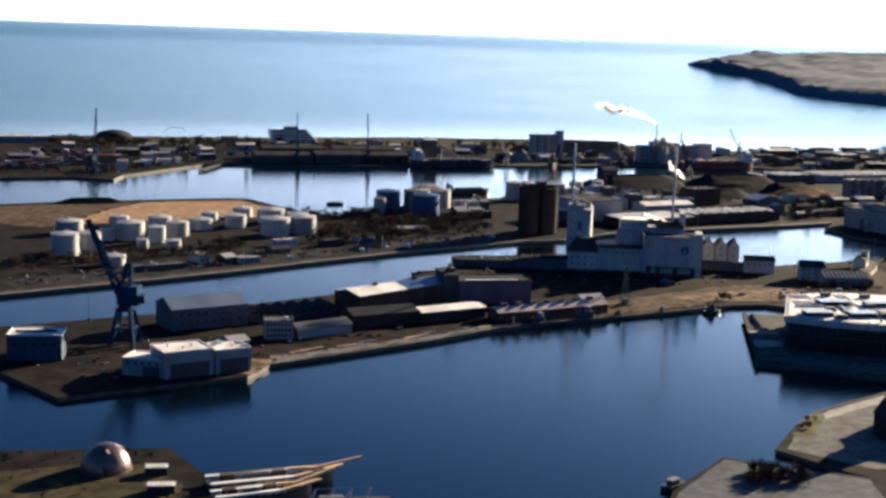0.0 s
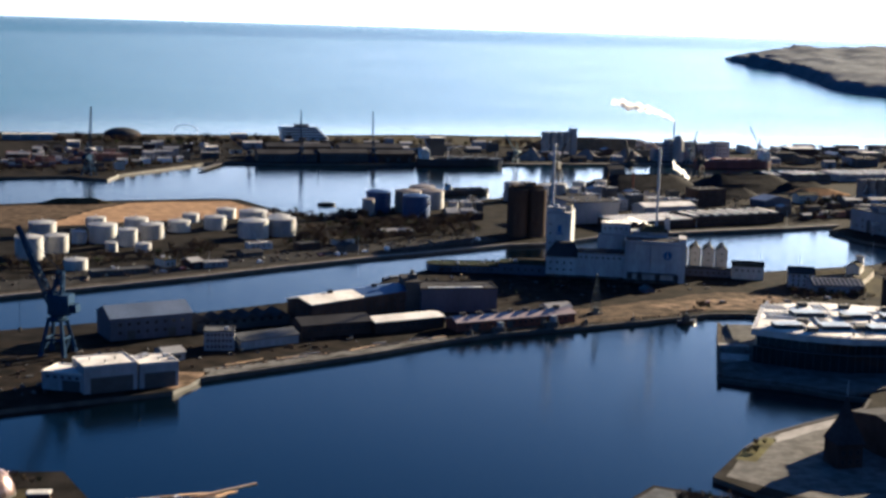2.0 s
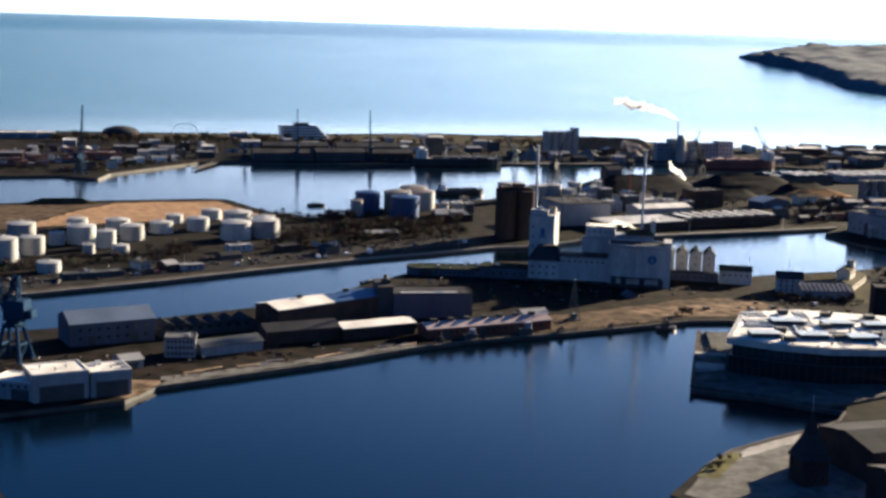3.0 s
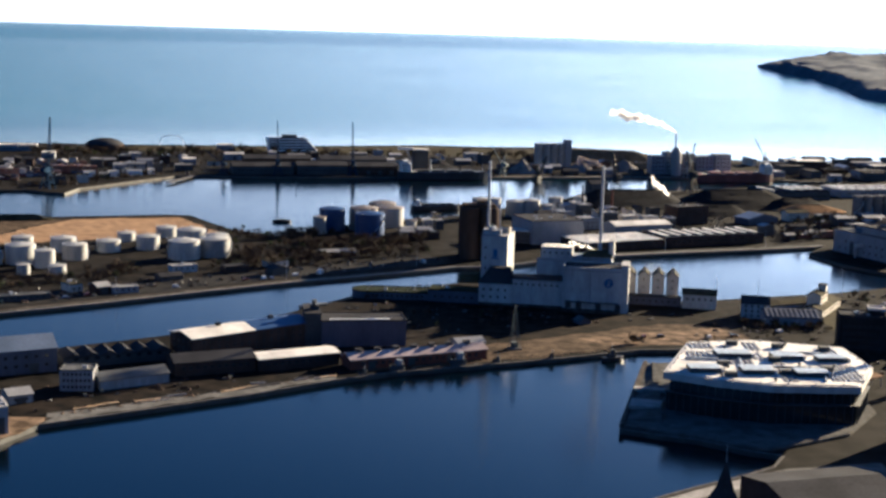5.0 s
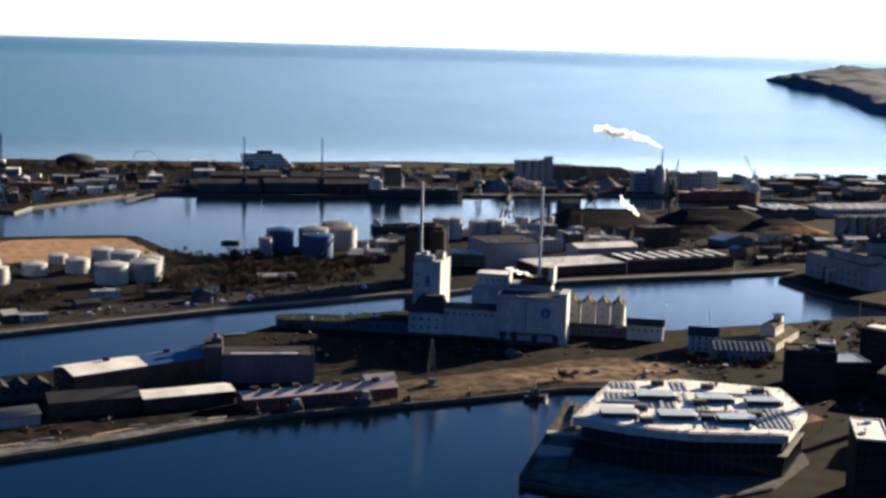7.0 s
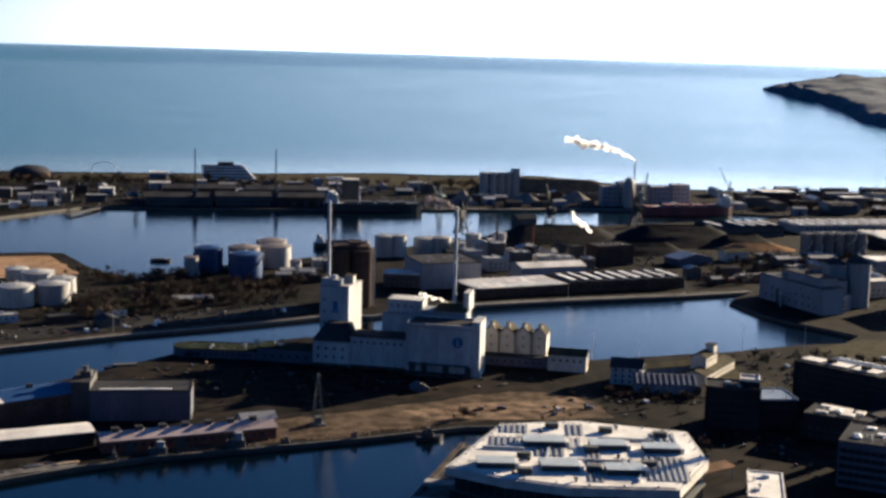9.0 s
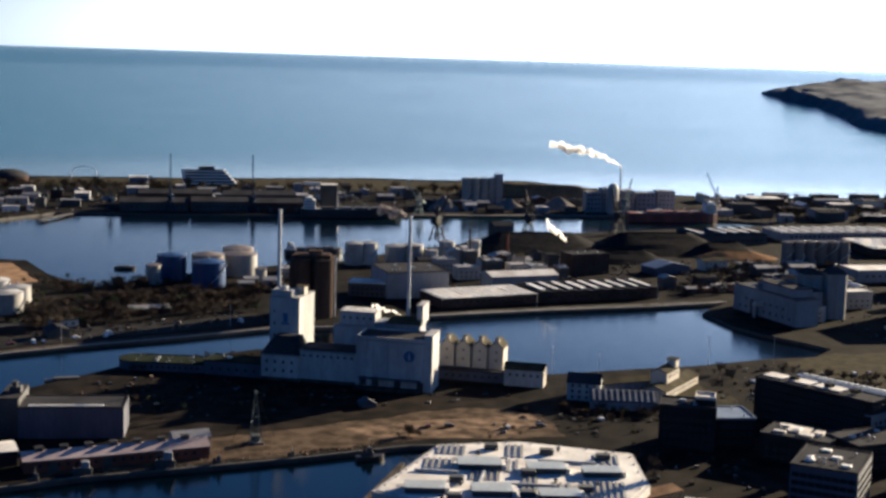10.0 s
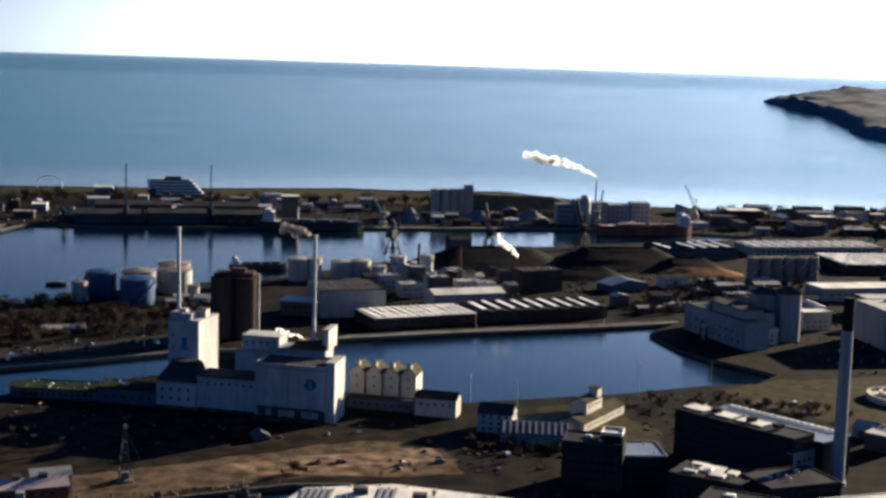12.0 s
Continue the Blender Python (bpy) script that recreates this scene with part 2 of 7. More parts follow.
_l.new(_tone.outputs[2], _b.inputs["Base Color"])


# ---- building helpers ----
LAND = 2.0


def part(name, bm, mat, parent=None, label="", m=None, smooth=False):
    """Links a bmesh as one mesh object under a thing or a part."""
    me = bpy.data.meshes.new(name)
    bmesh.ops.recalc_face_normals(bm, faces=bm.faces)
    if smooth:
        for f in bm.faces:
            f.smooth = True
    bm.to_mesh(me)
    bm.free()
    for one in (mat if isinstance(mat, (list, tuple)) else [mat]):
        me.materials.append(one)
    return place(name, me, parent, label, m)


def place(name, me, parent=None, label="", m=None):
    ob = new(name, me)
    if parent is not None:
        ob.parent = parent
    if m is not None:
        ob.matrix_basis = m
    if label:
        ob["label"] = label
    return ob


def thing(name, label, category, m, group="", kind=""):
    ob = new(name)
    ob.empty_display_size = 1.0
    ob.matrix_basis = m
    return tagged(ob, label, category, group, kind)


def box(x0, y0, z0, x1, y1, z1, bm=None, bevel=0.0, mi=0):
    bm = bm or bmesh.new()
    vs = bmesh.ops.create_cube(bm, size=1.0)["verts"]
    for v in vs:
        v.co = Vector(((x0 + x1) / 2 + v.co.x * (x1 - x0), (y0 + y1) / 2 + v.co.y * (y1 - y0), (z0 + z1) / 2 + v.co.z * (z1 - z0)))
    for f in {f for v in vs for f in v.link_faces}:
        f.material_index = mi
    if bevel:
        bmesh.ops.bevel(bm, geom=list({e for v in vs for e in v.link_edges}), offset=bevel, segments=1, affect="EDGES")
    return bm


def prism(points, z0, z1, bm=None, mi=0):
    """A plan outline drawn up from z0 to z1."""
    bm = bm or bmesh.new()
    low = [bm.verts.new((x, y, z0)) for x, y in points]
    high = [bm.verts.new((x, y, z1)) for x, y in points]
    n = len(points)
    faces = [bm.faces.new(low[::-1]), bm.faces.new(high)]
    faces += [bm.faces.new((low[i], low[(i + 1) % n], high[(i + 1) % n], high[i])) for i in range(n)]
    for f in faces:
        f.material_index = mi
    return bm


def profile(points, y0, y1, bm=None, mi=0):
    """An outline in x and z drawn along y."""
    bm = bm or bmesh.new()
    a = [bm.verts.new((x, y0, z)) for x, z in points]
    b = [bm.verts.new((x, y1, z)) for x, z in points]
    n = len(points)
    faces = [bm.faces.new(a[::-1]), bm.faces.new(b)]
    faces += [bm.faces.new((a[i], a[(i + 1) % n], b[(i + 1) % n], b[i])) for i in range(n)]
    for f in faces:
        f.material_index = mi
    return bm


def tube(p, q, r0, r1=None, seg=8, bm=None, mi=0):
    """A round bar from p to q."""
    bm = bm or bmesh.new()
    p, q = Vector(p), Vector(q)
    r1 = r0 if r1 is None else r1
    turn = (q - p).to_track_quat("Z", "Y").to_matrix().to_4x4()
    got = bmesh.ops.create_cone(bm, cap_ends=True, segments=seg, radius1=r0, radius2=r1, depth=(q - p).length,
                                matrix=Matrix.Translation((p + q) / 2) @ turn)
    for f in {f for v in got["verts"] for f in v.link_faces}:
        f.material_index = mi
    return bm


def lathe(rows, seg=40, bm=None):
    """A turned shape from rows of radius and height."""
    bm = bm or bmesh.new()
    rings = [[bm.verts.new((r * math.cos(2 * math.pi * i / seg), r * math.sin(2 * math.pi * i / seg), z)) for i in range(seg)] for r, z in rows]
    for a, b in zip(rings, rings[1:]):
        for i in range(seg):
            bm.faces.new((a[i], a[(i + 1) % seg], b[(i + 1) % seg], b[i]))
    bm.faces.new(rings[0][::-1])
    bm.faces.new(rings[-1])
    return bm


def beam_bar(p, q, wide, thick):
    """A flat timber from p to q, lying on its broad side."""
    p, q = Vector(p), Vector(q)
    d = (q - p).normalized()
    side = d.cross(Vector((0, 0, 1))).normalized()
    m = Matrix((side, d, side.cross(d))).transposed().to_4x4()
    bm = box(-wide / 2, 0, -thick / 2, wide / 2, (q - p).length, thick / 2)
    bmesh.ops.transform(bm, matrix=Matrix.Translation(p) @ m, verts=bm.verts)
    return bm


def lattice(p, q, w0, w1, bays, r, bm=None):
    """A square lattice boom of four chords with diagonal lacing."""
    bm = bm or bmesh.new()
    p, q = Vector(p), Vector(q)
    way = (q - p).normalized()
    side = way.cross(Vector((0, 0, 1)))
    side = side.normalized() if side.length > 0.1 else Vector((1, 0, 0))
    up = side.cross(way)
    ring = lambda t: [p.lerp(q, t) + (side * a + up * b) * (w0 + (w1 - w0) * t) / 2 for a, b in ((-1, -1), (1, -1), (1, 1), (-1, 1))]
    rings = [ring(i / bays) for i in range(bays + 1)]
    for k in range(4):
        tube(rings[0][k], rings[-1][k], r, seg=4, bm=bm)
    for i, (a, b) in enumerate(zip(rings, rings[1:])):
        for k in range(4):
            tube(a[k], b[(k + 1) % 4] if i % 2 else b[(k - 1) % 4], r * 0.6, seg=3, bm=bm)
    return bm


def front(p0, p1, z=LAND):
    """The pose of a building whose front runs from p0 to p1: x along it, y away from it."""
    return Matrix.Translation((p0[0], p0[1], z)) @ Matrix.Rotation(math.atan2(p1[1] - p0[1], p1[0] - p0[0]), 4, "Z"), math.hypot(p1[0] - p0[0], p1[1] - p0[1])


_panes = {}


def window_mesh(w, h):
    """A window unit: a proud frame round a recessed pane."""
    key = (round(w, 2), round(h, 2))
    if key not in _panes:
        bm = bmesh.new()
        f = min(0.14, w * 0.1)
        for x0, z0, x1, z1 in ((0, 0, w, f), (0, h - f, w, h), (0, f, f, h - f), (w - f, f, w, h - f)):
            box(x0, -0.10, z0, x1, 0.06, z1, bm, mi=0)
        box(f, -0.03, f, w - f, 0.05, h - f, bm, mi=1)
        me = bpy.data.meshes.new("window")
        bm.to_mesh(me)
        bm.free()
        me.materials.append(DARKGREY)
        me.materials.append(GLASS)
        _panes[key] = me
    return _panes[key]


def windows(parent, face, w, d, cols, rows, ww, wh, z0, dz, x0=None, x1=None, skip=0.0, seed=1):
    """Rows of window units on one face of a w by d block: front, right, left or back."""
    rng = random.Random(seed)
    length = w if face in ("front", "back") else d
    a, b = (x0 if x0 is not None else length * 0.06), (x1 if x1 is not None else length * 0.94)
    me = window_mesh(ww, wh)
    turn = {"front": pose(0, 0, 0), "right": pose(w, 0, 0, 0, 0, 90), "back": pose(w, d, 0, 0, 0, 180), "left": pose(0, d, 0, 0, 0, -90)}[face]
    for r in range(rows):
        for c in range(cols):
            if rng.random() < skip:
                continue
            x = a + (b - a) * (c + 0.5) / cols - ww / 2
            place("window", me, parent, m=turn @ pose(x, 0, z0 + r * dz))


def gable_roof(w, d, h, rise, mat, parent, along="x", over=0.5, name="roof", thick=0.35, label=""):
    """A pitched roof; the ridge runs along x or along y."""
    if along == "x":
        pts = [(-over, h - 0.05), (d / 2, h + rise), (d + over, h - 0.05), (d + over, h - 0.05 - thick), (d / 2, h + rise - thick), (-over, h - 0.05 - thick)]
        bm = profile(pts, -over, w + over)
        bmesh.ops.rotate(bm, verts=bm.verts, matrix=Matrix.Rotation(math.pi / 2, 3, "Z"))
        bmesh.ops.translate(bm, verts=bm.verts, vec=(w, 0, 0))
        return part(name, bm, mat, parent, label)
    pts = [(-over, h - 0.05), (w / 2, h + rise), (w + over, h - 0.05), (w + over, h - 0.05 - thick), (w / 2, h + rise - thick), (-over, h - 0.05 - thick)]
    return part(name, profile(pts, -over, d + over), mat, parent, label)


def gable_wall(w, d, h, rise, mat, parent, along="x", name="wall"):
    if along == "x":
        bm = profile([(0, 0), (d, 0), (d, h), (d / 2, h + rise - 0.3), (0, h)], 0, w)
        bmesh.ops.rotate(bm, verts=bm.verts, matrix=Matrix.Rotation(math.pi / 2, 3, "Z"))
        bmesh.ops.translate(bm, verts=bm.verts, vec=(w, 0, 0))
    else:
        bm = profile([(0, 0), (w, 0), (w, h), (w / 2, h + rise - 0.3), (0, h)], 0, d)
    return part(name, bm, mat, parent)


def flat_roof(w, d, h, mat, parent, kerb=0.5, name="roof", label=""):
    """A roof deck with a raised edge all round."""
    bm = box(0.3, 0.3, h, w - 0.3, d - 0.3, h + 0.15)
    t = 0.35
    for x0, y0, x1, y1 in ((-0.1, -0.1, w + 0.1, t), (-0.1, d - t, w + 0.1, d + 0.1), (-0.1, t, t, d - t), (w - t, t, w + 0.1, d - t)):
        box(x0, y0, h - 0.2, x1, y1, h + kerb, bm)
    return part(name, bm, mat, parent, label)


def roof_clutter(w, d, h, parent, n, seed, mat=STEELGREY):
    """Vents and plant boxes on a flat roof."""
    rng = random.Random(seed)
    for i in range(n):
        x, y = rng.uniform(0.12, 0.82) * w, rng.uniform(0.12, 0.8) * d
        if rng.random() < 0.5:
            bm = box(x, y, h + 0.1, x + rng.uniform(1.2, 3), y + rng.uniform(1.2, 2.6), h + rng.uniform(0.9, 1.8), bevel=0.08)
            part("plant_box", bm, mat, parent)
        else:
            bm = lathe([(0.35, h + 0.1), (0.35, h + 1.0), (0.6, h + 1.05), (0.6, h + 1.3), (0.1, h + 1.5)], 12)
            bmesh.ops.translate(bm, verts=bm.verts, vec=(x, y, 0))
            part("vent", bm, mat, parent)


def block(name, label, category, p0, p1, depth, h, wall, roof, win=(), kerb=0.5, clutter=0, seed=1, z=LAND, group=""):
    """A flat-roofed building. win: rows of (face, cols, rows, width, height, first sill, storey)."""
    m, w = front(p0, p1, z)
    t = thing(name, label, category, m, group)
    part("wall", box(0, 0, 0, w, depth, h), wall, t)
    flat_roof(w, depth, h, roof, t, kerb)
    for face, cols, rows, ww, wh, z0, dz in win:
        windows(t, face, w, depth, cols, rows, ww, wh, z0, dz, seed=seed)
    if clutter:
        roof_clutter(w, depth, h, t, clutter, seed)
    return t, w


def hall(name, label, category, p0, p1, depth, h, rise, wall, roof, along="x", win=(), lights=0, seed=1, z=LAND, doors=0, group=""):
    """A gabled shed. lights: how many pale rooflight strips lie on its camera-side slope."""
    m, w = front(p0, p1, z)
    t = thing(name, label, category, m, group)
    gable_wall(w, depth, h, rise, wall, t, along)
    gable_roof(w, depth, h, rise, roof, t, along)
    for face, cols, rows, ww, wh, z0, dz in win:
        windows(t, face, w, depth, cols, rows, ww, wh, z0, dz, seed=seed)
    for i in range(doors):
        x = w * (i + 0.5) / doors
        part("door", box(x - 2, -0.12, 0, x + 2, 0.1, min(4.5, h * 0.7), bevel=0.03), DARKGREY, t)
    if lights:
        for i in range(lights):
            bm = bmesh.new()
            if along == "x":
                c = w * (i + 0.5) / lights
                half = min(1.3, w / lights * 0.28)
                slope = rise / (depth / 2)
                q = [(c - half, 0.6), (c + half, 0.6), (c + half, depth / 2 - 0.6), (c - half, depth / 2 - 0.6)]
                low = [bm.verts.new((x, y, h + slope * y + 0.02)) for x, y in q]
                high = [bm.verts.new((x, y, h + slope * y + 0.12)) for x, y in q]
            else:
                c = depth * (i + 0.5) / lights
                half = min(1.3, depth / lights * 0.28)
                slope = rise / (w / 2)
                q = [(w / 2 + 0.6, c - half), (w - 0.6, c - half), (w - 0.6, c + half), (w / 2 + 0.6, c + half)]
                low = [bm.verts.new((x, y, h + slope * (w - x) + 0.02)) for x, y in q]
                high = [bm.verts.new((x, y, h + slope * (w - x) + 0.12)) for x, y in q]
            bm.faces.new(low[::-1]), bm.faces.new(high)
            for k in range(4):
                bm.faces.new((low[k], low[(k + 1) % 4], high[(k + 1) % 4], high[k]))
            part("rooflight", bm, SKYLIGHT, t, "pale rooflight strip")
    return t, w

# ---- the sea and the land ----
HUB = Vector((160.0, 130.0, 0.0))


def sea_level(x, y):
    """The bay is flat; its far reach swells up towards the horizon."""
    r = math.hypot(x - HUB.x, y - HUB.y)
    if r < 3970.0:
        return 128.0 * max(0.0, (r - 1950.0) / 2800.0) ** 1.15
    # levels off at the rim, so that the horizon melts into the haze
    u = min(1.0, (r - 3970.0) / 780.0)
    low = 128.0 * (2020.0 / 2800.0) ** 1.15
    return low + (128.0 - low) * (u * (1 - u) * (1 - u) + u * u * (3 - 2 * u)) - 3.9 * u * u * (u - 1)


bm = bmesh.new()
radii = [0.0, 200, 500, 900, 1400, 1800] + [1950 + 100 * i for i in range(20)] + [3900 + 50 * i for i in range(1, 18)]
rings = []
for r in radii[1:]:
    ring = []
    for i in range(144):
        a = 2 * math.pi * i / 144
        x, y = HUB.x + r * math.cos(a), HUB.y + r * math.sin(a)
        ring.append(bm.verts.new((x, y, sea_level(x, y))))
    rings.append(ring)
hub = bm.verts.new((HUB.x, HUB.y, 0))
for i in range(144):
    bm.faces.new((hub, rings[0][i], rings[0][(i + 1) % 144]))
for a, b in zip(rings, rings[1:]):
    for i in range(144):
        bm.faces.new((a[i], b[i], b[(i + 1) % 144], a[(i + 1) % 144]))
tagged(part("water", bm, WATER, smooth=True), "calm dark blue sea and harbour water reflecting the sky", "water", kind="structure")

# shorelines, walking with the land on the left
PIER_SHORE = [(-190, 655), (-138, 604), (-106, 563), (-86, 575), (-32, 602), (-23, 624), (8, 645), (50, 674), (87, 704), (114, 721), (156, 739), (195, 757), (234, 778), (256, 781), (266, 774), (260, 753), (235, 749)]
PLAZA_SHORE = [(206, 637), (222, 629), (234, 625), (252, 611), (264, 606), (257, 592), (246, 583), (238, 577), (224, 567), (210, 556), (203, 550), (190, 532), (171, 499), (189, 473), (196, 466), (171, 477), (148, 489), (120, 451), (112, 430), (60, 250)]
BAY_SHORE = [(1500, 250), (1500, 2000), (1000, 1960), (778, 1900), (578, 1838), (485, 1845), (393, 1900), (322, 1962), (192, 1936), (128, 1940), (-66, 1872), (-254, 1838), (-411, 1821), (-1100, 1730)]
OUTER_SHORE = [(-1100, 1080), (-303, 1339), (-240, 1360), (-199, 1343), (-196, 1385), (-129, 1507), (-88, 1514), (-44, 1516), (100, 1545), (197, 1566), (379, 1607), (488, 1615), (560, 1592)]
TANK_SHORE = [(540, 1572), (424, 1513), (373, 1485), (275, 1442), (238, 1358), (215, 1350), (158, 1264), (120, 1240), (45, 1174), (36, 1159), (12, 1124), (-24, 1154), (-35, 1169), (-66, 1222), (-85, 1223), (-208, 1180), (-261, 1153), (-1100, 830)]
CANAL_SHORE = [(-1100, 180), (-177, 777), (-121, 815), (-60, 858), (-4, 903), (49, 943), (98, 974), (146, 1008), (177, 1016), (216, 1051), (254, 1068), (297, 1087), (381, 1118), (428, 1141)]
BASIN_SHORE = [(412, 1114), (405, 1101), (417, 1058), (431, 1036), (447, 1019), (462, 1000), (447, 977), (420, 969), (374, 944), (346, 934), (305, 917), (276, 907), (240, 926), (200, 950), (145, 950), (113, 924), (85, 902), (50, 845), (6, 792), (-60, 745), (-158, 695)]
SHORE = PIER_SHORE + PLAZA_SHORE + BAY_SHORE + OUTER_SHORE + TANK_SHORE + CANAL_SHORE + BASIN_SHORE


def sheet(points, z0, z1, top, side):
    """A slab with an outline of any shape."""
    bm = bmesh.new()
    up = [bm.verts.new((x, y, z1)) for x, y in points]
    low = [bm.verts.new((x, y, z0)) for x, y in points]
    n = len(points)
    for i in range(n):
        bm.faces.new((low[i], low[(i + 1) % n], up[(i + 1) % n], up[i])).material_index = 1
    edges = [bm.edges.get((up[i], up[(i + 1) % n])) for i in range(n)]
    bmesh.ops.triangle_fill(bm, use_beauty=True, edges=edges, normal=(0, 0, 1))
    return bm


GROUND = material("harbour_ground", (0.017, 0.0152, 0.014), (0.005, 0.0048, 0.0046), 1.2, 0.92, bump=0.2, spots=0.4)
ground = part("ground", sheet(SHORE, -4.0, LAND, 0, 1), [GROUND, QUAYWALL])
tagged(ground, "dark harbour ground of asphalt, earth and gravel", "ground", kind="structure")
WEST_QUAY = [(-240, 480), (-240, 370), (-12, 370), (-28, 440), (-36, 461), (-54, 496), (-114, 492)]
quay = part("quay", sheet(WEST_QUAY, -4.0, LAND, 0, 1), [GROUND, QUAYWALL])
tagged(quay, "grassy quay head with dark stone walls", "quay", kind="structure")


def patch(name, points, mat, label, category, z=LAND + 0.03, wobble=2.5, seed=3, step=8.0):
    """A ground surface of another kind, with an uneven edge."""
    rng = random.Random(seed)
    out = []
    for i, p in enumerate(points):
        q = points[(i + 1) % len(points)]
        k = max(1, int(math.hypot(q[0] - p[0], q[1] - p[1]) / step))
        for j in range(k):
            t = j / k
            out.append((p[0] + (q[0] - p[0]) * t + rng.uniform(-1, 1) * wobble * (j > 0), p[1] + (q[1] - p[1]) * t + rng.uniform(-1, 1) * wobble * (j > 0)))
    return tagged(part(name, sheet(out, z - 0.3, z, 0, 0), [mat, mat]), label, category, kind="structure")


patch("sand_field", [(-188, 1046), (-150, 1064), (-100, 1090), (-40, 1110), (-30, 1135), (-72, 1208), (-150, 1182), (-176, 1120)], SAND, "flat field of pale dry sand behind the tanks", "sand field", seed=4)
patch("waste_ground", [(-330, 1090), (-205, 1030), (-191, 1048), (-180, 1120), (-154, 1180), (-200, 1165), (-330, 1115)], DIRT, "brown waste ground beside the sand field", "earth", seed=4)
# sandy earth; its inland edge is drawn where the sunlight ends
patch("sand_strip", [(95, 716), (150, 742), (192, 762), (226, 782), (262, 792), (300, 800), (290, 838), (255, 842), (225, 822), (190, 800), (150, 778), (120, 752)], DIRT, "strip of sandy trodden earth along the basin", "earth", seed=5)
patch("sand_strip", [(222, 788), (268, 792), (292, 815), (285, 835), (240, 818), (205, 800)], DUG, "pale dug-over sand on a building plot", "earth", LAND + 0.06, seed=6)
patch("quay_strip", [(-22, 627), (8, 648), (50, 677), (88, 707), (85, 713), (47, 686), (6, 658), (-24, 640)], QUAY, "pale worn quay apron of concrete", "quay", seed=7)
patch("quay_strip", [(-32, 604), (-24, 624), (-20, 634), (-42, 634), (-45, 612)], DUG, "yellowish gravel yard at the pier head", "earth", seed=7)
patch("quay_strip", [(-176, 779), (-60, 861), (49, 945), (146, 1009), (144, 1013), (46, 950), (-64, 866), (-180, 784)], QUAYDARK, "worn concrete quay along the canal", "quay", seed=8, wobble=1.0)
patch("quay_strip", [(218, 1053), (297, 1089), (427, 1142), (425, 1146), (294, 1094), (214, 1057)], QUAY, "worn concrete quay along the inner basin", "quay", seed=9, wobble=1.0)
patch("quay_strip", [(199, 1567), (379, 1609), (486, 1616), (484, 1626), (377, 1620), (195, 1576)], QUAY, "pale concrete quay of the outer harbour", "quay", seed=9, wobble=1.0)
patch("grass_patch", [(425, 960), (455, 985), (540, 1010), (540, 900), (480, 895), (440, 930)], GRASS, "winter grass beside the basin", "grass", seed=10)
patch("grass_patch", [(345, 835), (385, 850), (386, 870), (372, 905), (352, 872)], GRASS, "mossy grass yard behind the sheds", "grass", seed=11)
patch("grass_patch", [(-112, 470), (-60, 478), (-45, 455), (-40, 400), (-110, 400)], GRASS, "patchy winter grass on the quay head", "grass", seed=12)
patch("grass_patch", [(228, 1900), (320, 1950), (390, 1890), (480, 1835), (470, 1790), (300, 1765), (200, 1790), (-60, 1790), (-240, 1760), (-240, 1825), (-60, 1858), (120, 1925)], GRASS, "rough grass along the outer sea wall", "grass", seed=13, step=20)
patch("plaza", [(204, 549), (211, 554), (225, 565), (239, 575), (247, 581), (262, 590), (300, 600), (300, 480), (200, 476), (176, 500), (190, 528)], QUAY, "pale paved waterfront plaza", "plaza", seed=14, wobble=0.4)
patch("promenade", [(205, 543), (207, 548), (211, 553), (225, 564), (239, 574), (247, 580), (252, 577), (242, 568), (226, 557), (206, 541)], SLABS, "pale promenade along the plaza's edge", "pavement", LAND + 0.06, seed=19, wobble=0.2)
patch("quay_corner", [(114, 432), (122, 450), (148, 486), (170, 475), (194, 464), (190, 430)], COBBLES, "worn grey paving on the quay corner", "quay", seed=20, wobble=0.4)
patch("bank", [(184, 519), (190, 531), (202, 548), (207, 545), (198, 529), (191, 516)], BANKGRASS, "grassy sloping bank at the water", "grass", LAND + 0.06, seed=15, wobble=0.3)
patch("rail_yard", [(-170, 795), (-60, 875), (49, 960), (140, 1022), (128, 1050), (20, 975), (-80, 900), (-190, 815)], ASPHALT, "dark asphalt road along the canal quay", "road", seed=16)


YARDBLACK = material("near_black_yard", (0.020, 0.016, 0.013), (0.005, 0.005, 0.005), 1.6, 0.9, bump=0.15)
# this near-black sheet paints the mill's shadow onto the yard
patch("yard", [(90, 745), (118, 752), (150, 778), (190, 803), (225, 825), (262, 846), (300, 852), (300, 880), (240, 862), (160, 868), (86, 886), (66, 850), (60, 800)], YARDBLACK, "near-black yard around the mill, with its shadow painted in", "yard", LAND + 0.035, seed=17)
patch("yard", [(-130, 612), (-104, 570), (-86, 580), (-36, 604), (-26, 640), (10, 662), (60, 698), (60, 712), (10, 690), (-60, 680), (-150, 690), (-180, 660)], YARDBLACK, "near-black yard on the pier", "yard", LAND + 0.02, seed=18)


def line_of(points, step):
    out = []
    for p, q in zip(points, points[1:]):
        k = max(1, round(math.hypot(q[0] - p[0], q[1] - p[1]) / step))
        out += [(Vector(p).lerp(Vector(q), j / k), Vector(p).lerp(Vector(q), (j + 1) / k)) for j in range(k)]
    return out


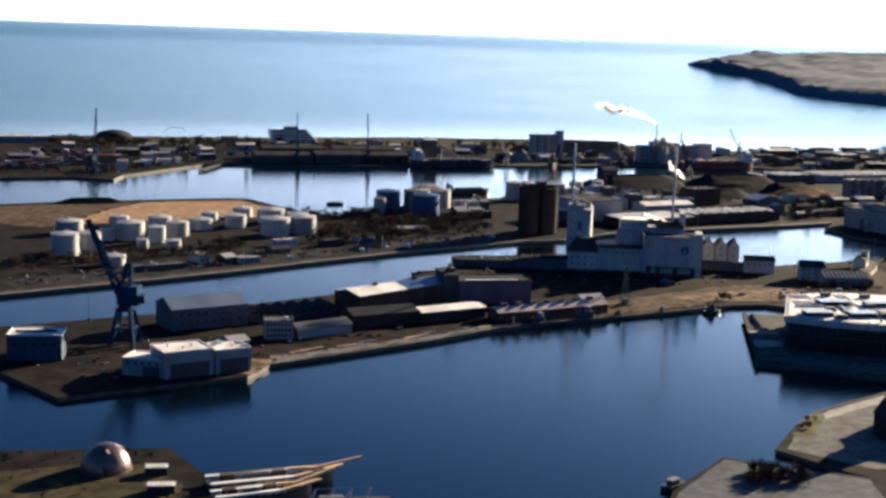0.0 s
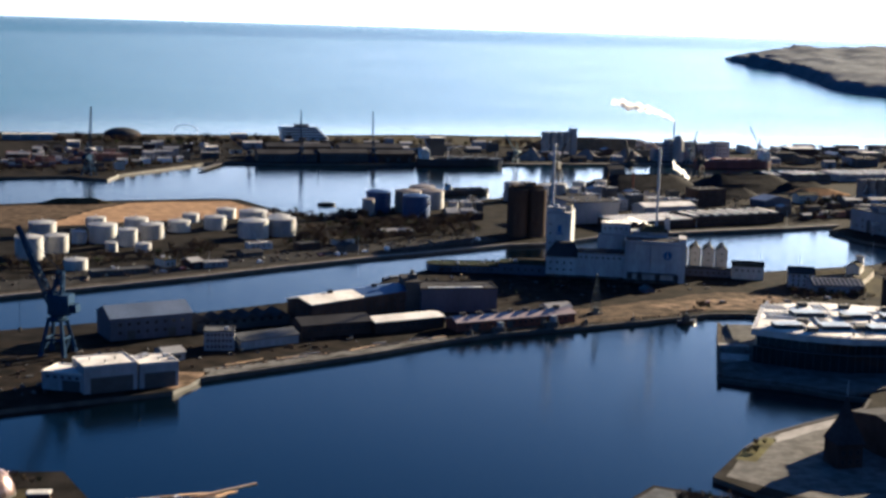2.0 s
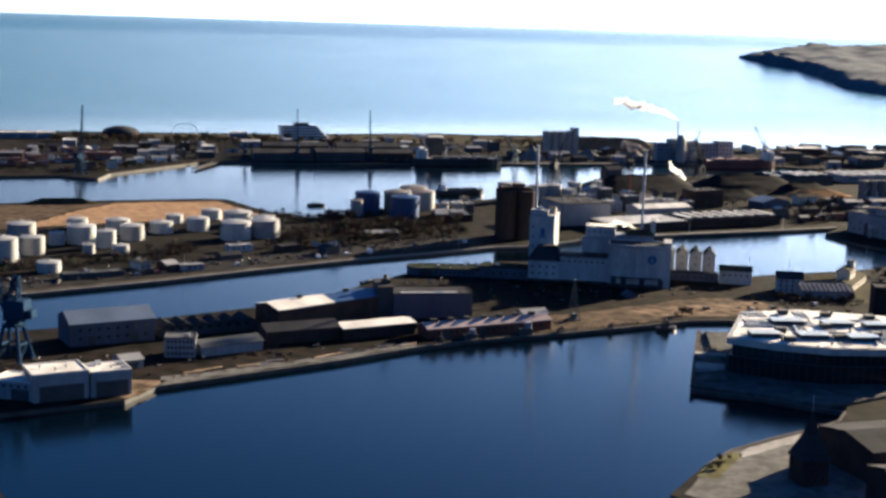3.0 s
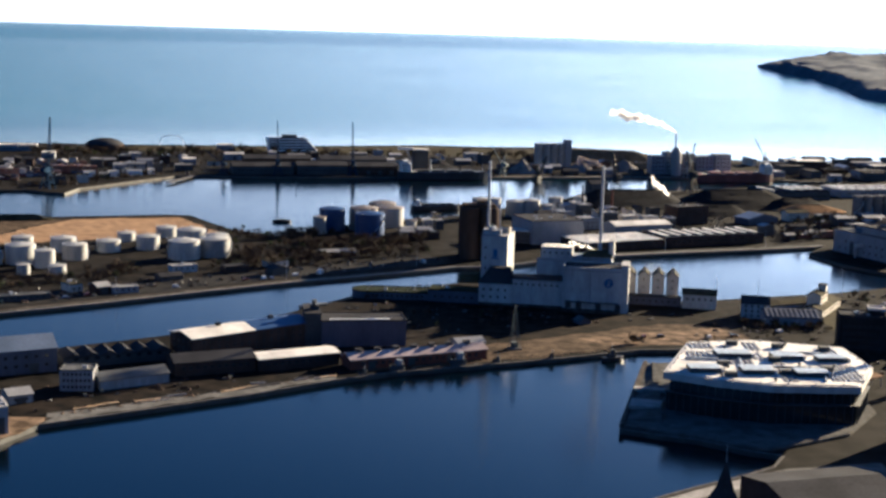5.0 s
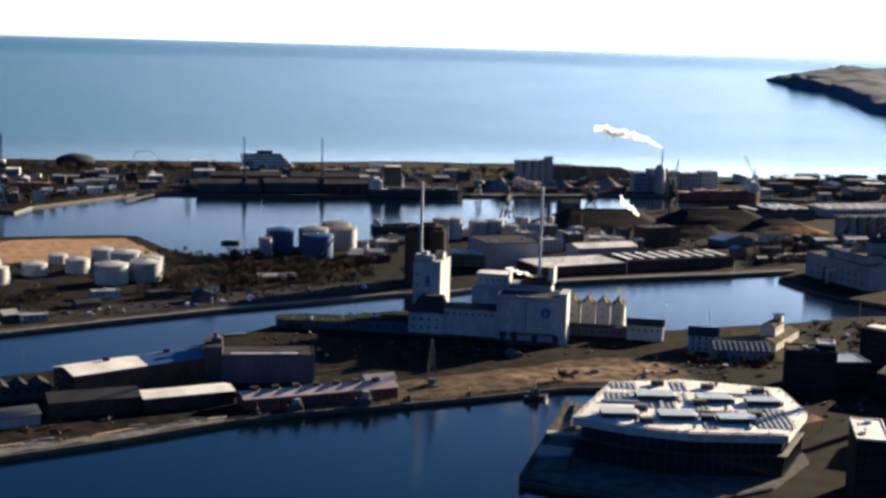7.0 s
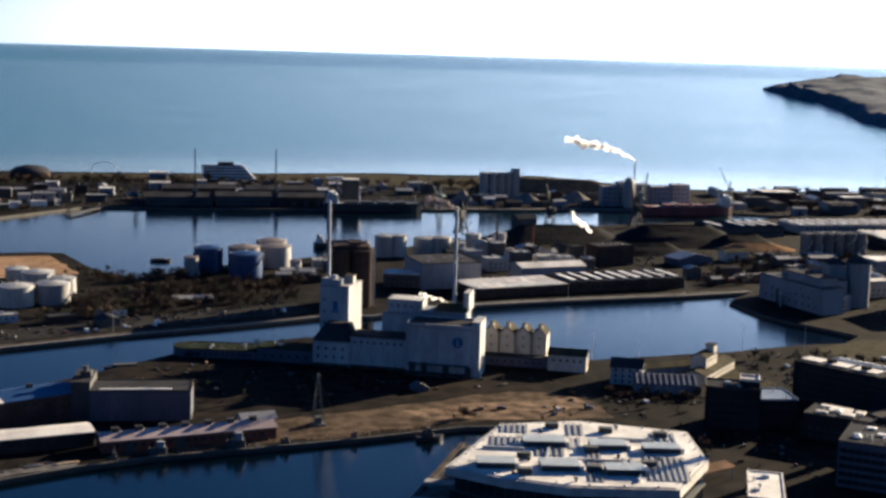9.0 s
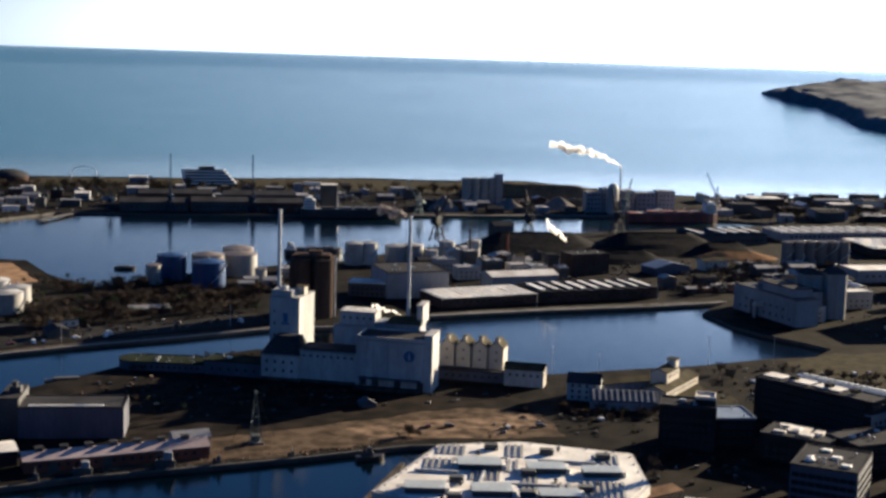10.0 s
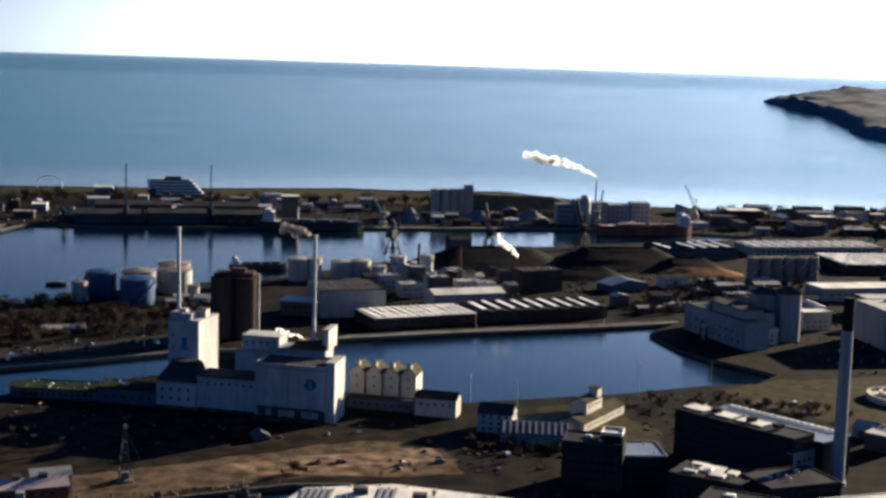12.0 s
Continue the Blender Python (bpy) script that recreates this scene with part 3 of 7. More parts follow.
# mounds and heaps
def heap(name, label, category, x, y, rx, ry, h, mat, rot=0, ridge=0.0, seed=1, group="", z=LAND, flat=0.0):
    """A tipped heap; ridge: how much of its length is a level crest; flat: how much of its top is cut level."""
    bm = bmesh.new()
    n, m = 36, 14
    rows = []
    off = Vector((seed * 7.1, seed * 3.3, 0))
    for j in range(m + 1):
        t = j / m
        row = []
        for i in range(n):
            a = 2 * math.pi * i / n
            c, s = math.cos(a), math.sin(a)
            k = (1 - t)
            px = c * rx * k * (1 - ridge) + math.copysign(min(abs(c) * 1.6, 1.0), c) * rx * ridge
            py = s * ry * k
            hh = h * min(1.0, t / (1 - flat) if flat < 1 else 1)
            w = noise.noise(Vector((px * 0.12, py * 0.12, 0)) + off) * 0.05 * h + noise.noise(Vector((px * 0.4, py * 0.4, 0)) + off) * 0.04 * h
            row.append(bm.verts.new((px * (1 + 0.1 * noise.noise(Vector((c, s, seed)))), py, max(-0.3, hh + w * (t > 0.01) - 0.3 * (t < 0.01)))))
        rows.append(row)
    for a, b in zip(rows, rows[1:]):
        for i in range(n):
            bm.faces.new((a[i], a[(i + 1) % n], b[(i + 1) % n], b[i]))
    bm.faces.new(rows[-1])
    ob = part(name, bm, mat, m=pose(x, y, z, 0, 0, rot), smooth=True)
    return tagged(ob, label, category, group)


# the wooded headland across the bay
bm = bmesh.new()
HEADLAND = [(938, 3700), (1006, 3355), (985, 3050), (975, 2786), (1085, 2628), (1600, 2520), (2600, 2400)]
back = [(985, 3745), (1250, 3900), (1500, 3950), (1700, 3950), (1900, 3900), (2200, 3800), (2700, 3500)]
cols = []
for i in range(91):
    t = i / 90 * (len(HEADLAND) - 1)
    k, f = min(int(t), len(HEADLAND) - 2), t - min(int(t), len(HEADLAND) - 2)
    a, b = Vector(HEADLAND[k]).lerp(Vector(HEADLAND[k + 1]), f), Vector(back[k]).lerp(Vector(back[k + 1]), f)
    col = []
    for j in range(31):
        u = j / 30
        p = a.lerp(b, u)
        p.x += 25 * noise.noise(Vector((p.x * 0.008, p.y * 0.008, 0)))
        rise = 22 * min(1, u * 14) * min(1, t * 1.6 + 0.12) + 10 * noise.noise(Vector((p.x * 0.012, p.y * 0.012, 5))) + 5 * noise.noise(Vector((p.x * 0.05, p.y * 0.05, 5)))
        base = sea_level(p.x, p.y)
        col.append(bm.verts.new((p.x, p.y, base - 3 if j == 0 else max(base - 1, min(base + max(rise, 2), 118 + rise * 0.3)))))
    cols.append(col)
for a, b in zip(cols, cols[1:]):
    for j in range(30):
        bm.faces.new((a[j], b[j], b[j + 1], a[j + 1]))
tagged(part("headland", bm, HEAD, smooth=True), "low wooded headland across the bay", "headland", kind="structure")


# ---- the mill and silos on the middle pier ----
def mill():
    m = Matrix.Translation((157, 884, LAND)) @ Matrix.Rotation(radians(-10), 4, "Z")
    t = thing("grain_mill", "large pale concrete grain mill with two tall chimneys", "mill", m)
    # front row, left to right
    part("wall", box(0, 0, 0, 19, 15, 13), WHITE, t)
    bm = bmesh.new()
    v = [bm.verts.new(c) for c in ((-0.6, -0.6, 12.9), (19.6, -0.6, 12.9), (19.6, 15.6, 12.9), (-0.6, 15.6, 12.9), (5, 6, 21), (17, 6, 21), (17, 12, 21), (5, 12, 21))]
    for f in ((0, 1, 5, 4), (1, 2, 6, 5), (2, 3, 7, 6), (3, 0, 4, 7), (4, 5, 6, 7), (3, 2, 1, 0)):
        bm.faces.new([v[i] for i in f])
    part("roof", bm, ROOFDARK, t, "steep dark hipped roof")
    part("wall", box(19, 1, 0, 48, 16, 16), WHITE, t)
    part("roof", box(18.9, 0.5, 16, 48, 16.3, 16.6), ROOFDARK, t)
    part("wall", box(48, -2.5, 0, 64, 18, 24.5), WHITE, t)
    part("wall", box(64, -3, 0, 81, 18, 24.5), WHITE, t)
    part("roof", box(48.3, -2.6, 24.5, 80.8, 17.6, 24.7), ROOFDARK, t)
    for x0, y0, x1, y1 in ((47.8, -3.2, 81.2, -2.5), (47.8, 17.5, 81.2, 18.2), (47.8, -2.5, 48.5, 17.5)):
        part("parapet", box(x0, y0, 24.3, x1, y1, 25.5, bevel=0.06), WHITE, t)
    part("wall", box(81, -2, 0, 85, 14, 27.0), WHITE, t)
    part("roof", box(80.8, -2.2, 27, 85.2, 14.2, 27.5), ROOFGREY, t)
    bm = lathe([(2.7, 0), (2.7, 0.12)], 40)
    bmesh.ops.rotate(bm, verts=bm.verts, matrix=Matrix.Rotation(math.pi / 2, 3, "X"))
    bmesh.ops.translate(bm, verts=bm.verts, vec=(74, -3.0, 17))
    emblem = part("emblem", bm, LOGO, t, "round faded blue painted emblem")
    for k in range(3):
        bm = box(73.3 + 0.2 * k, -3.2, 15.4 + k * 1.2, 74.8 - 0.2 * k, -3.1, 16.2 + k * 1.2)
        part("emblem_bar", bm, WHITE, emblem)
    # back row
    part("wall", box(33, 22.2, 0, 51, 34, 31.5), WHITE, t)
    part("roof", box(32.7, 22, 31.5, 51.3, 34.3, 32.1), ROOFGREY, t)
    for k in range(6):
        part("roof_rail", tube((35 + k * 2.6, 23, 32.1), (36.5 + k * 2.6, 30, 33.0), 0.14, seg=4), STEELGREY, t)
    part("wall", box(31, 18.2, 0, 47, 22, 25), WHITE, t)
    part("roof", box(30.8, 18, 25, 47.2, 22.2, 25.5), ROOFGREY, t)
    part("wall", box(51.4, 18.4, 0, 74.5, 31, 28), GREYWALL, t)
    bm = bmesh.new()
    v = [bm.verts.new(c) for c in ((56.9, 17.9, 28), (74.8, 17.9, 28), (74.8, 31.3, 28), (56.9, 31.3, 28), (60, 22, 31.5), (73, 22, 31.5), (73, 29, 31.5), (60, 29, 31.5))]
    for f in ((0, 1, 5, 4), (1, 2, 6, 5), (2, 3, 7, 6), (3, 0, 4, 7), (4, 5, 6, 7), (3, 2, 1, 0)):
        bm.faces.new([v[i] for i in f])
    part("roof", bm, ROOFMOSS, t, "brownish hipped roof")
    part("wall", box(72.3, 20.5, 28, 75.2, 34, 37), WHITE, t)
    part("roof", box(72.1, 20.3, 37, 75.4, 34.2, 37.5), ROOFGREY, t)
    for x0, x1, y, z in ((0, 19, 0, 12.2), (19, 48, 1, 15.2), (48, 64, -2.5, 23.3), (64, 81, -3, 23.3)):
        part("cornice", box(x0 + 0.05, y - 0.28, z, x1 - 0.05, y - 0.02, z + 0.45), GREYWALL, t, "grey projecting cornice")
        part("plinth", box(x0 + 0.05, y - 0.22, 0, x1 - 0.05, y - 0.02, 1.6), QUAYDARK, t, "stained dark plinth")
    part("downpipe", tube((63.7, -2.9, 0.3), (63.7, -2.9, 24), 0.22, seg=8), GREYWALL, t)
    for x, z in ((50, 6), (56, 6), (67, 5), (78, 5)):
        part("loading_door", box(x, -3.35 if x > 64 else -2.85, 1.7, x + 3.2, -3.02 if x > 64 else -2.52, z), DARKGREY, t)
    part("loading_dock", box(50, -7, 0, 80, -3.4, 1.5, bevel=0.08), QUAYDARK, t)
    part("awning", box(50, -6.6, 5.6, 80, -3.4, 5.9, bevel=0.05), ROOFSLATE, t)
    # windows
    for k in range(4):
        place("window", window_mesh(1.1, 1.5), t, m=pose(2.2 + k * 4.2, 0, 8.4))
        place("window", window_mesh(1.1, 1.5), t, m=pose(2.2 + k * 4.2, 0, 4.2))
    for k in range(8):
        place("window", window_mesh(1.2, 1.0), t, m=pose(20.5 + k * 3.4, 1, 12.6))
    for k in range(5):
        place("window", window_mesh(1.0, 1.2), t, m=pose(34.5 + k * 3.4, 22.2, 28.2))
    for k in range(3):
        place("pilaster", pilaster, t, m=pose(52 + k * 4, -2.5, 0))
    # chimneys
    for x, y, z0, zt in ((0.5, 22, 43.4, 80.6), (66.0, 24, 28, 80.4)):
        r = 0.8
        chim = part("chimney", lathe([(r * 1.15, z0), (r * 1.15, z0 + 5), (r * 1.05, z0 + 8), (r, z0 + 16), (r, zt - 0.8), (r * 1.25, zt - 0.8), (r * 1.25, zt), (r * 0.8, zt)], 20), CHIMNEY, t, "slender pale steel chimney", smooth=False, m=pose(x + 1, y, 0))
        if z0 > 30:
            bend = [(2.2 - 2.2 * math.cos(k * math.pi / 10), 0, 43.5 - 2.2 * math.sin(k * math.pi / 10)) for k in range(6)]
            bm = bmesh.new()
            for p, q in zip(bend, bend[1:]):
                tube(p, q, 0.85, seg=14, bm=bm)
            part("elbow", bm, CHIMNEY, chim, "bent pipe at the foot of the chimney")
            part("duct", box(2.2, -1.1, 40.9, 4.4, 1.1, 42.6, bevel=0.1), CHIMNEY, chim)
        for k in range(4):
            zz = z0 + 12 + k * (zt - z0 - 14) / 3.4
            part("ring", lathe([(r * 1.35, zz), (r * 1.35, zz + 0.35)], 16), STEELGREY, chim)
    return t


pilaster_bm = box(0, -0.3, 0, 0.6, 0.05, 23.5)
pilaster = bpy.data.meshes.new("pilaster")
pilaster_bm.to_mesh(pilaster)
pilaster_bm.free()
pilaster.materials.append(WHITE)
mill()


def silo_tower():
    m = Matrix.Translation((158.5, 901, LAND)) @ Matrix.Rotation(radians(-14), 4, "Z")
    t = thing("silo_tower", "tall pale concrete silo tower beside the mill", "silo tower", m)
    part("wall", box(0, 0, 0, 15.5, 21, 37.5), WHITE, t)
    part("roof", box(-0.2, -0.2, 37.5, 15.7, 21.2, 38.2, bevel=0.1), ROOFGREY, t)
    part("wall", box(0.3, 1.5, 38.2, 11, 9, 40.6), WHITE, t)
    part("roof", box(0.1, 1.3, 40.6, 11.2, 9.2, 41), ROOFGREY, t)
    part("wall", box(10.2, 9, 38.2, 14.6, 13.5, 42.0), CREAM, t)
    part("roof", box(10.0, 8.8, 42.0, 14.8, 13.7, 42.4), ROOFMOSS, t)
    bm = box(7.0, -0.15, 25.5, 9.6, 0.02, 30)
    box(6.2, -0.15, 24.2, 10.4, 0.02, 25.2, bm)
    part("emblem", bm, LOGO, t, "faded dark blue painted emblem")
    for k in range(5):
        place("window", window_mesh(0.9, 1.3), t, m=pose(2.0, 0, 6 + k * 6))
    part("rail", tube((0.3, 0.2, 39.2), (15.2, 0.2, 39.2), 0.06, seg=5), STEELGREY, t)
    return t


silo_tower()


def small_silo(x, y, w, d, h, rot, group):
    """A narrow gabled silo with a dormer cap on its ridge."""
    m = Matrix.Translation((x, y, LAND)) @ Matrix.Rotation(radians(rot), 4, "Z")
    t = thing("gabled_silo", "narrow cream rendered silo with a gabled top", "silo", m, group)
    gable_wall(w, d, h, 3.6, CREAM, t, "y")
    gable_roof(w, d, h, 3.6, ROOFMOSS, t, "y", 0.25)
    cap = part("cap", box(w / 2 - 1.0, 0.8, h + 2.4, w / 2 + 1.0, 3.6, h + 4.6, bevel=0.05), CREAM, t)
    part("cap_roof", profile([(w / 2 - 1.2, h + 4.6), (w / 2 + 1.2, h + 4.6), (w / 2, h + 5.4)], 0.6, 3.8), ROOFMOSS, cap)
    for k in range(3):
        place("window", window_mesh(0.8, 1.0), t, m=pose(w / 2 - 0.4, 0, 4 + k * 4.5))
    for k in (0.0, w - 0.5):
        part("pilaster", box(k, -0.35, 0, k + 0.5, 0.02, h), CREAM, t)
    return t


for i in range(4):
    small_silo(243 + i * 8.2, 906 - i * 1.45, 7.2, 13, 15.5, -10, "gabled silos in a row")
hall("long_shed", "low cream shed with a mossy roof beside the silos", "shed", (275, 888), (294, 884.5), 10, 8.5, 2.6, CREAM, ROOFMOSS, "x", [("front", 5, 1, 1.2, 1.2, 5, 3), ("right", 2, 2, 1.1, 1.3, 2, 3)])
# slate wall and dark roof put the annex's shade into its colour
block("low_annex", "low annex along the foot of the silos, coloured as if shaded", "shed", (243, 897), (275, 891), 6, 5, SLATEWALL, ROOFDARK, [("front", 8, 1, 1.2, 1.2, 2, 3)])
block("office_annex", "low grey annex of the mill with a dark mossy roof", "building", (128, 890.5), (157, 885.5), 15, 6.8, SLATEWALL, ROOFFELT, [("front", 6, 1, 1.2, 1.4, 2.4, 3.4)], clutter=2)
t, w = block("quay_shed", "long low slate-grey quay shed with a green speckled felt roof", "shed", (92, 893), (128, 891.5), 18, 4.2, SLATEWALL, ROOFFELT, [("front", 11, 1, 1.4, 1.2, 1.6, 3)], clutter=3, seed=4)
bm = prism([(0, 0)] + [(-9 * math.sin(k * math.pi / 12), 9 - 9 * math.cos(k * math.pi / 12)) for k in range(1, 12)] + [(0, 18)], 0, 4.2)
end = part("rounded_end", bm, SLATEWALL, t, "rounded end wall")
bm = prism([(0, -0.2)] + [(-9.2 * math.sin(k * math.pi / 12), 9 - 9.2 * math.cos(k * math.pi / 12)) for k in range(1, 12)] + [(0, 18.2)], 4.2, 4.6)
part("rounded_roof", bm, ROOFFELT, end)
rng = random.Random(77)
for k in range(16):
    x, y = rng.uniform(-3, w - 1), rng.uniform(2, 16)
    part("roof_vent", box(x, y, 4.35, x + rng.uniform(0.3, 0.8), y + rng.uniform(0.3, 0.7), rng.uniform(4.7, 5.0), bevel=0.04), GREYWALL, t)
hall("storage_tent", "small slate-grey storage tent in the mill yard", "tent", (210, 835), (216.5, 837.5), 6.5, 1.9, 2.0, SLATEWALL, ROOFSLATE, "y")

# ---- warehouses on the middle pier ----
m, w = front((68, 767), (117.5, 774))
t = thing("grey_warehouse", "large plain grey warehouse with a dark stair tower", "warehouse", m)
part("wall", box(8, 0, 0, w, 20, 12.8), SLATEWALL, t)
flat_roof(w - 8, 20, 12.8, ROOFDARK, t).matrix_basis = pose(8, 0, 0)
part("wall", box(0, 2, 0, 8, 26, 16), DARKGREY, t)
part("roof", box(-0.2, 1.8, 16, 8.2, 26.2, 16.5), ROOFDARK, t)
part("wall", box(3, 10, 16.5, 7.5, 15, 19), DARKGREY, t)
part("vent", lathe([(1.1, 19), (1.1, 20.6), (1.4, 20.7), (1.4, 21.2)], 14), DARKGREY, t, m=pose(5, 12, 0))
part("rooflight", box(12, 1.0, 13.3, w - 8, 2.2, 13.7, bevel=0.05), SKYLIGHT, t, "pale strip along the roof edge")

m, w = front((19.5, 727), (70, 771))
t = thing("brick_warehouse", "dark brick warehouse, half of its roof pale and half blue", "warehouse", m)
gable_wall(w, 20, 12.0, 2.1, DARKWALL, t)
for nm, x0, x1, mat in (("roof", -0.6, w * 0.52, ROOFWHITE), ("roof", w * 0.52 + 0.02, w + 0.6, BLUETANK)):
    bm = profile([(-0.6, 11.9), (10, 14.2), (20.6, 11.9), (20.6, 11.5), (10, 13.8), (-0.6, 11.5)], x0, x1)
    bmesh.ops.rotate(bm, verts=bm.verts, matrix=Matrix.Rotation(math.pi / 2, 3, "Z"))
    bmesh.ops.translate(bm, verts=bm.verts, vec=(w, 0, 0))
    for v in bm.verts:
        v.co.x = w - v.co.x
    part(nm, bm, mat, t)
windows(t, "front", w, 20, 14, 3, 1.3, 1.6, 2.0, 3.3)
windows(t, "left", w, 20, 4, 3, 1.3, 1.6, 2.0, 3.3)
for k in (0.3, 0.75):
    part("vent", box(w * k - 1.2, 9, 13.7, w * k + 1.2, 11, 15.6, bevel=0.1), ROOFDARK, t)

hall("low_warehouse", "low dark warehouse with a grey ribbed roof", "warehouse", (16, 702), (50, 717), 17, 6.5, 2.5, DARKWALL, ROOFDARK, "x", [("front", 10, 1, 1.6, 1.4, 3, 3)], lights=0)
hall("low_warehouse", "low dark warehouse with a pale roof", "warehouse", (52, 715), (87, 733), 14, 6.0, 1.1, DARKWALL, ROOFWHITE, "x", [("front", 10, 1, 1.6, 1.4, 2.5, 3)])

# the long brick shed at the basin: pinkish roof with a row of dormers
m, w = front((93, 722), (157, 751))
t = thing("brick_shed", "long low brick shed with a pinkish roof and dormers", "warehouse", m)
gable_wall(w, 12, 5.0, 2.2, REDBRICK, t)
gable_roof(w, 12, 5.0, 2.2, ROOFRED, t)
windows(t, "front", w, 12, 18, 1, 1.4, 1.4, 1.9, 3)
for k in range(7):
    x = 5 + k * (w - 10) / 6.5
    d = part("dormer", box(x, 5.0, 6.0, x + 2.8, 7.4, 8.3, bevel=0.08), DARKGREY, t)
    part("dormer_roof", box(x - 0.2, 4.8, 8.3, x + 3.0, 7.6, 8.5), ROOFDARK, d)
for k in range(3):
    part("door", box(9 + k * 20, -0.12, 0, 12.5 + k * 20, 0.05, 3.6), DARKGREY, t)
hall("end_shed", "small grey shed at the end of the brick shed", "shed", (143, 752), (156, 758), 9, 7, 2, GREYWALL, ROOFGREY, "x")

# white triple hall at the pier head
m, w = front((-86, 598), (-62, 592))
for name, p0, p1, d, h, k in (("white_hall", (-86, 602), (-68, 597), 14, 7.5, 0), ("white_hall", (-67, 594), (-47, 604), 18, 11.5, 1), ("white_hall", (-46, 604), (-31, 611), 15, 10.5, 2)):
    t, w = block(name, "pale grey hall with a sunlit pale flat roof", "hall", p0, p1, d, h, GREYWALL, ROOFWHITE, [("front", 5, 1, 1.4, 1.0, 5.2, 3.5)] if k == 0 else [], clutter=1 + 2 * k, seed=20 + k, group="white halls at the pier head")
    part("door", box(w * (0.5 if k == 0 else 0.12), -0.18, 0, w * 0.92, 0.05, 4.6 if k == 0 else 6.6), DARKGREY, t, "wide dark hall door")
t, w = block("blue_hall", "dark blue hall with a pale frosted roof", "hall", (-140, 625), (-116, 626), 16, 11.5, BLUEWALL, ROOFWHITE, [("front", 5, 1, 1.5, 1.2, 7, 3)], clutter=1, seed=24)
part("rooflight", box(3, 7, 11.6, w - 3, 8.4, 12.3), ROOFDARK, t)
hall("boat_hall", "big blue-grey gabled hall beside the canal", "hall", (-74, 689), (-38, 708), 22, 11, 4.5, SLATEWALL, ROOFBLUE, "x", [("front", 8, 2, 1.6, 1.4, 3, 4)], doors=2)
block("white_house", "square pale house with three rows of small windows", "house", (-28, 674), (-14, 675), 11, 9, GREYWALL, ROOFSLATE, [("front", 7, 3, 1.0, 1.3, 1.2, 2.8), ("right", 4, 3, 1.0, 1.3, 1.2, 2.8)], clutter=1, seed=26)
hall("low_shed", "low shed with a dull patched roof", "shed", (-11, 676), (15, 693), 13, 4.5, 2.4, GREYWALL, ROOFSLATE, "x", lights=0)
hall("low_shed", "small dark quay shed", "shed", (-60, 632), (-46, 640), 7, 3.4, 1.6, DARKGREY, ROOFGREY, "x")


# ---- cranes ----
def crane(x, y, rot, s, mat, tip, label, group="", luff=0.85, heavy=1.0):
    """A portal jib crane: four splayed legs, a slewing house, a mast and a lattice jib."""
    t = thing("harbour_crane", label, "crane", pose(x, y, LAND, 0, 0, rot), group)
    for a, b in ((-1, -1), (1, -1), (1, 1), (-1, 1)):
        leg = part("leg", tube((a * 5.2 * s, b * 4.5 * s, 0), (a * 2.4 * s, b * 2.4 * s, 13 * s), 0.65 * s * heavy ** 0.5, 0.5 * s * heavy ** 0.5, 6), mat, t)
        part("bogie", box(a * 5.2 * s - 1.2 * s, b * 4.5 * s - 0.5 * s, 0.02, a * 5.2 * s + 1.2 * s, b * 4.5 * s + 0.5 * s, 1.0 * s, bevel=0.1), mat, leg)
    for a in (-1, 1):
        part("cross_beam", tube((a * 3.9 * s, -3.5 * s, 6 * s), (a * 3.9 * s, 3.5 * s, 6 * s), 0.4 * s, seg=6), mat, t)
        part("cross_beam", tube((-3.9 * s, a * 3.5 * s, 6.2 * s), (3.9 * s, a * 3.5 * s, 6.2 * s), 0.4 * s, seg=6), mat, t)
        part("brace", tube((-5.0 * s, a * 4.4 * s, 1 * s), (3.7 * s, a * 3.4 * s, 6 * s), 0.28 * s, seg=5), mat, t)
    part("platform", lathe([(3.6 * s, 12.6 * s), (3.9 * s, 13.4 * s), (2.6 * s, 13.6 * s), (2.2 * s, 15 * s)], 20), mat, t)
    house = part("machine_house", box(-2.6 * s * heavy ** 0.3, -5.5 * s, 15 * s, 2.6 * s * heavy ** 0.3, 2.5 * s, (18 + 2 * heavy) * s, bevel=0.3 * s), mat, t)
    part("cab", box(1.2 * s, 2.0 * s, 17.2 * s, 3.4 * s, 4.4 * s, 19.8 * s, bevel=0.2 * s), GLASS, house)
    part("counterweight", box(-2.4 * s, -8.0 * s, 16 * s, 2.4 * s, -5.5 * s, 19 * s, bevel=0.2 * s), mat, house)
    part("mast", lattice((0, 0, 20 * s), (0, -1.5 * s, 31 * s), 3.6 * s, 1.6 * s, 5, 0.24 * s * heavy), mat, t)
    reach = math.cos(luff) * tip
    end = (0, 2 * s + reach, 19 * s + math.sin(luff) * tip)
    part("jib", lattice((0, 2 * s, 19 * s), end, 2.4 * s, 0.9 * s, 12, 0.2 * s * heavy), mat, t)
    part("tie", tube((0, -1.5 * s, 31 * s), end, 0.12 * s, seg=4), mat, t)
    part("hoist_rope", tube(end, (0, end[1], 9 * s), 0.07 * s, seg=4), BLACK, t)
    part("hook_block", box(-0.5 * s, end[1] - 0.5 * s, 7.6 * s, 0.5 * s, end[1] + 0.5 * s, 9 * s, bevel=0.1), BLACK, t)
    return t


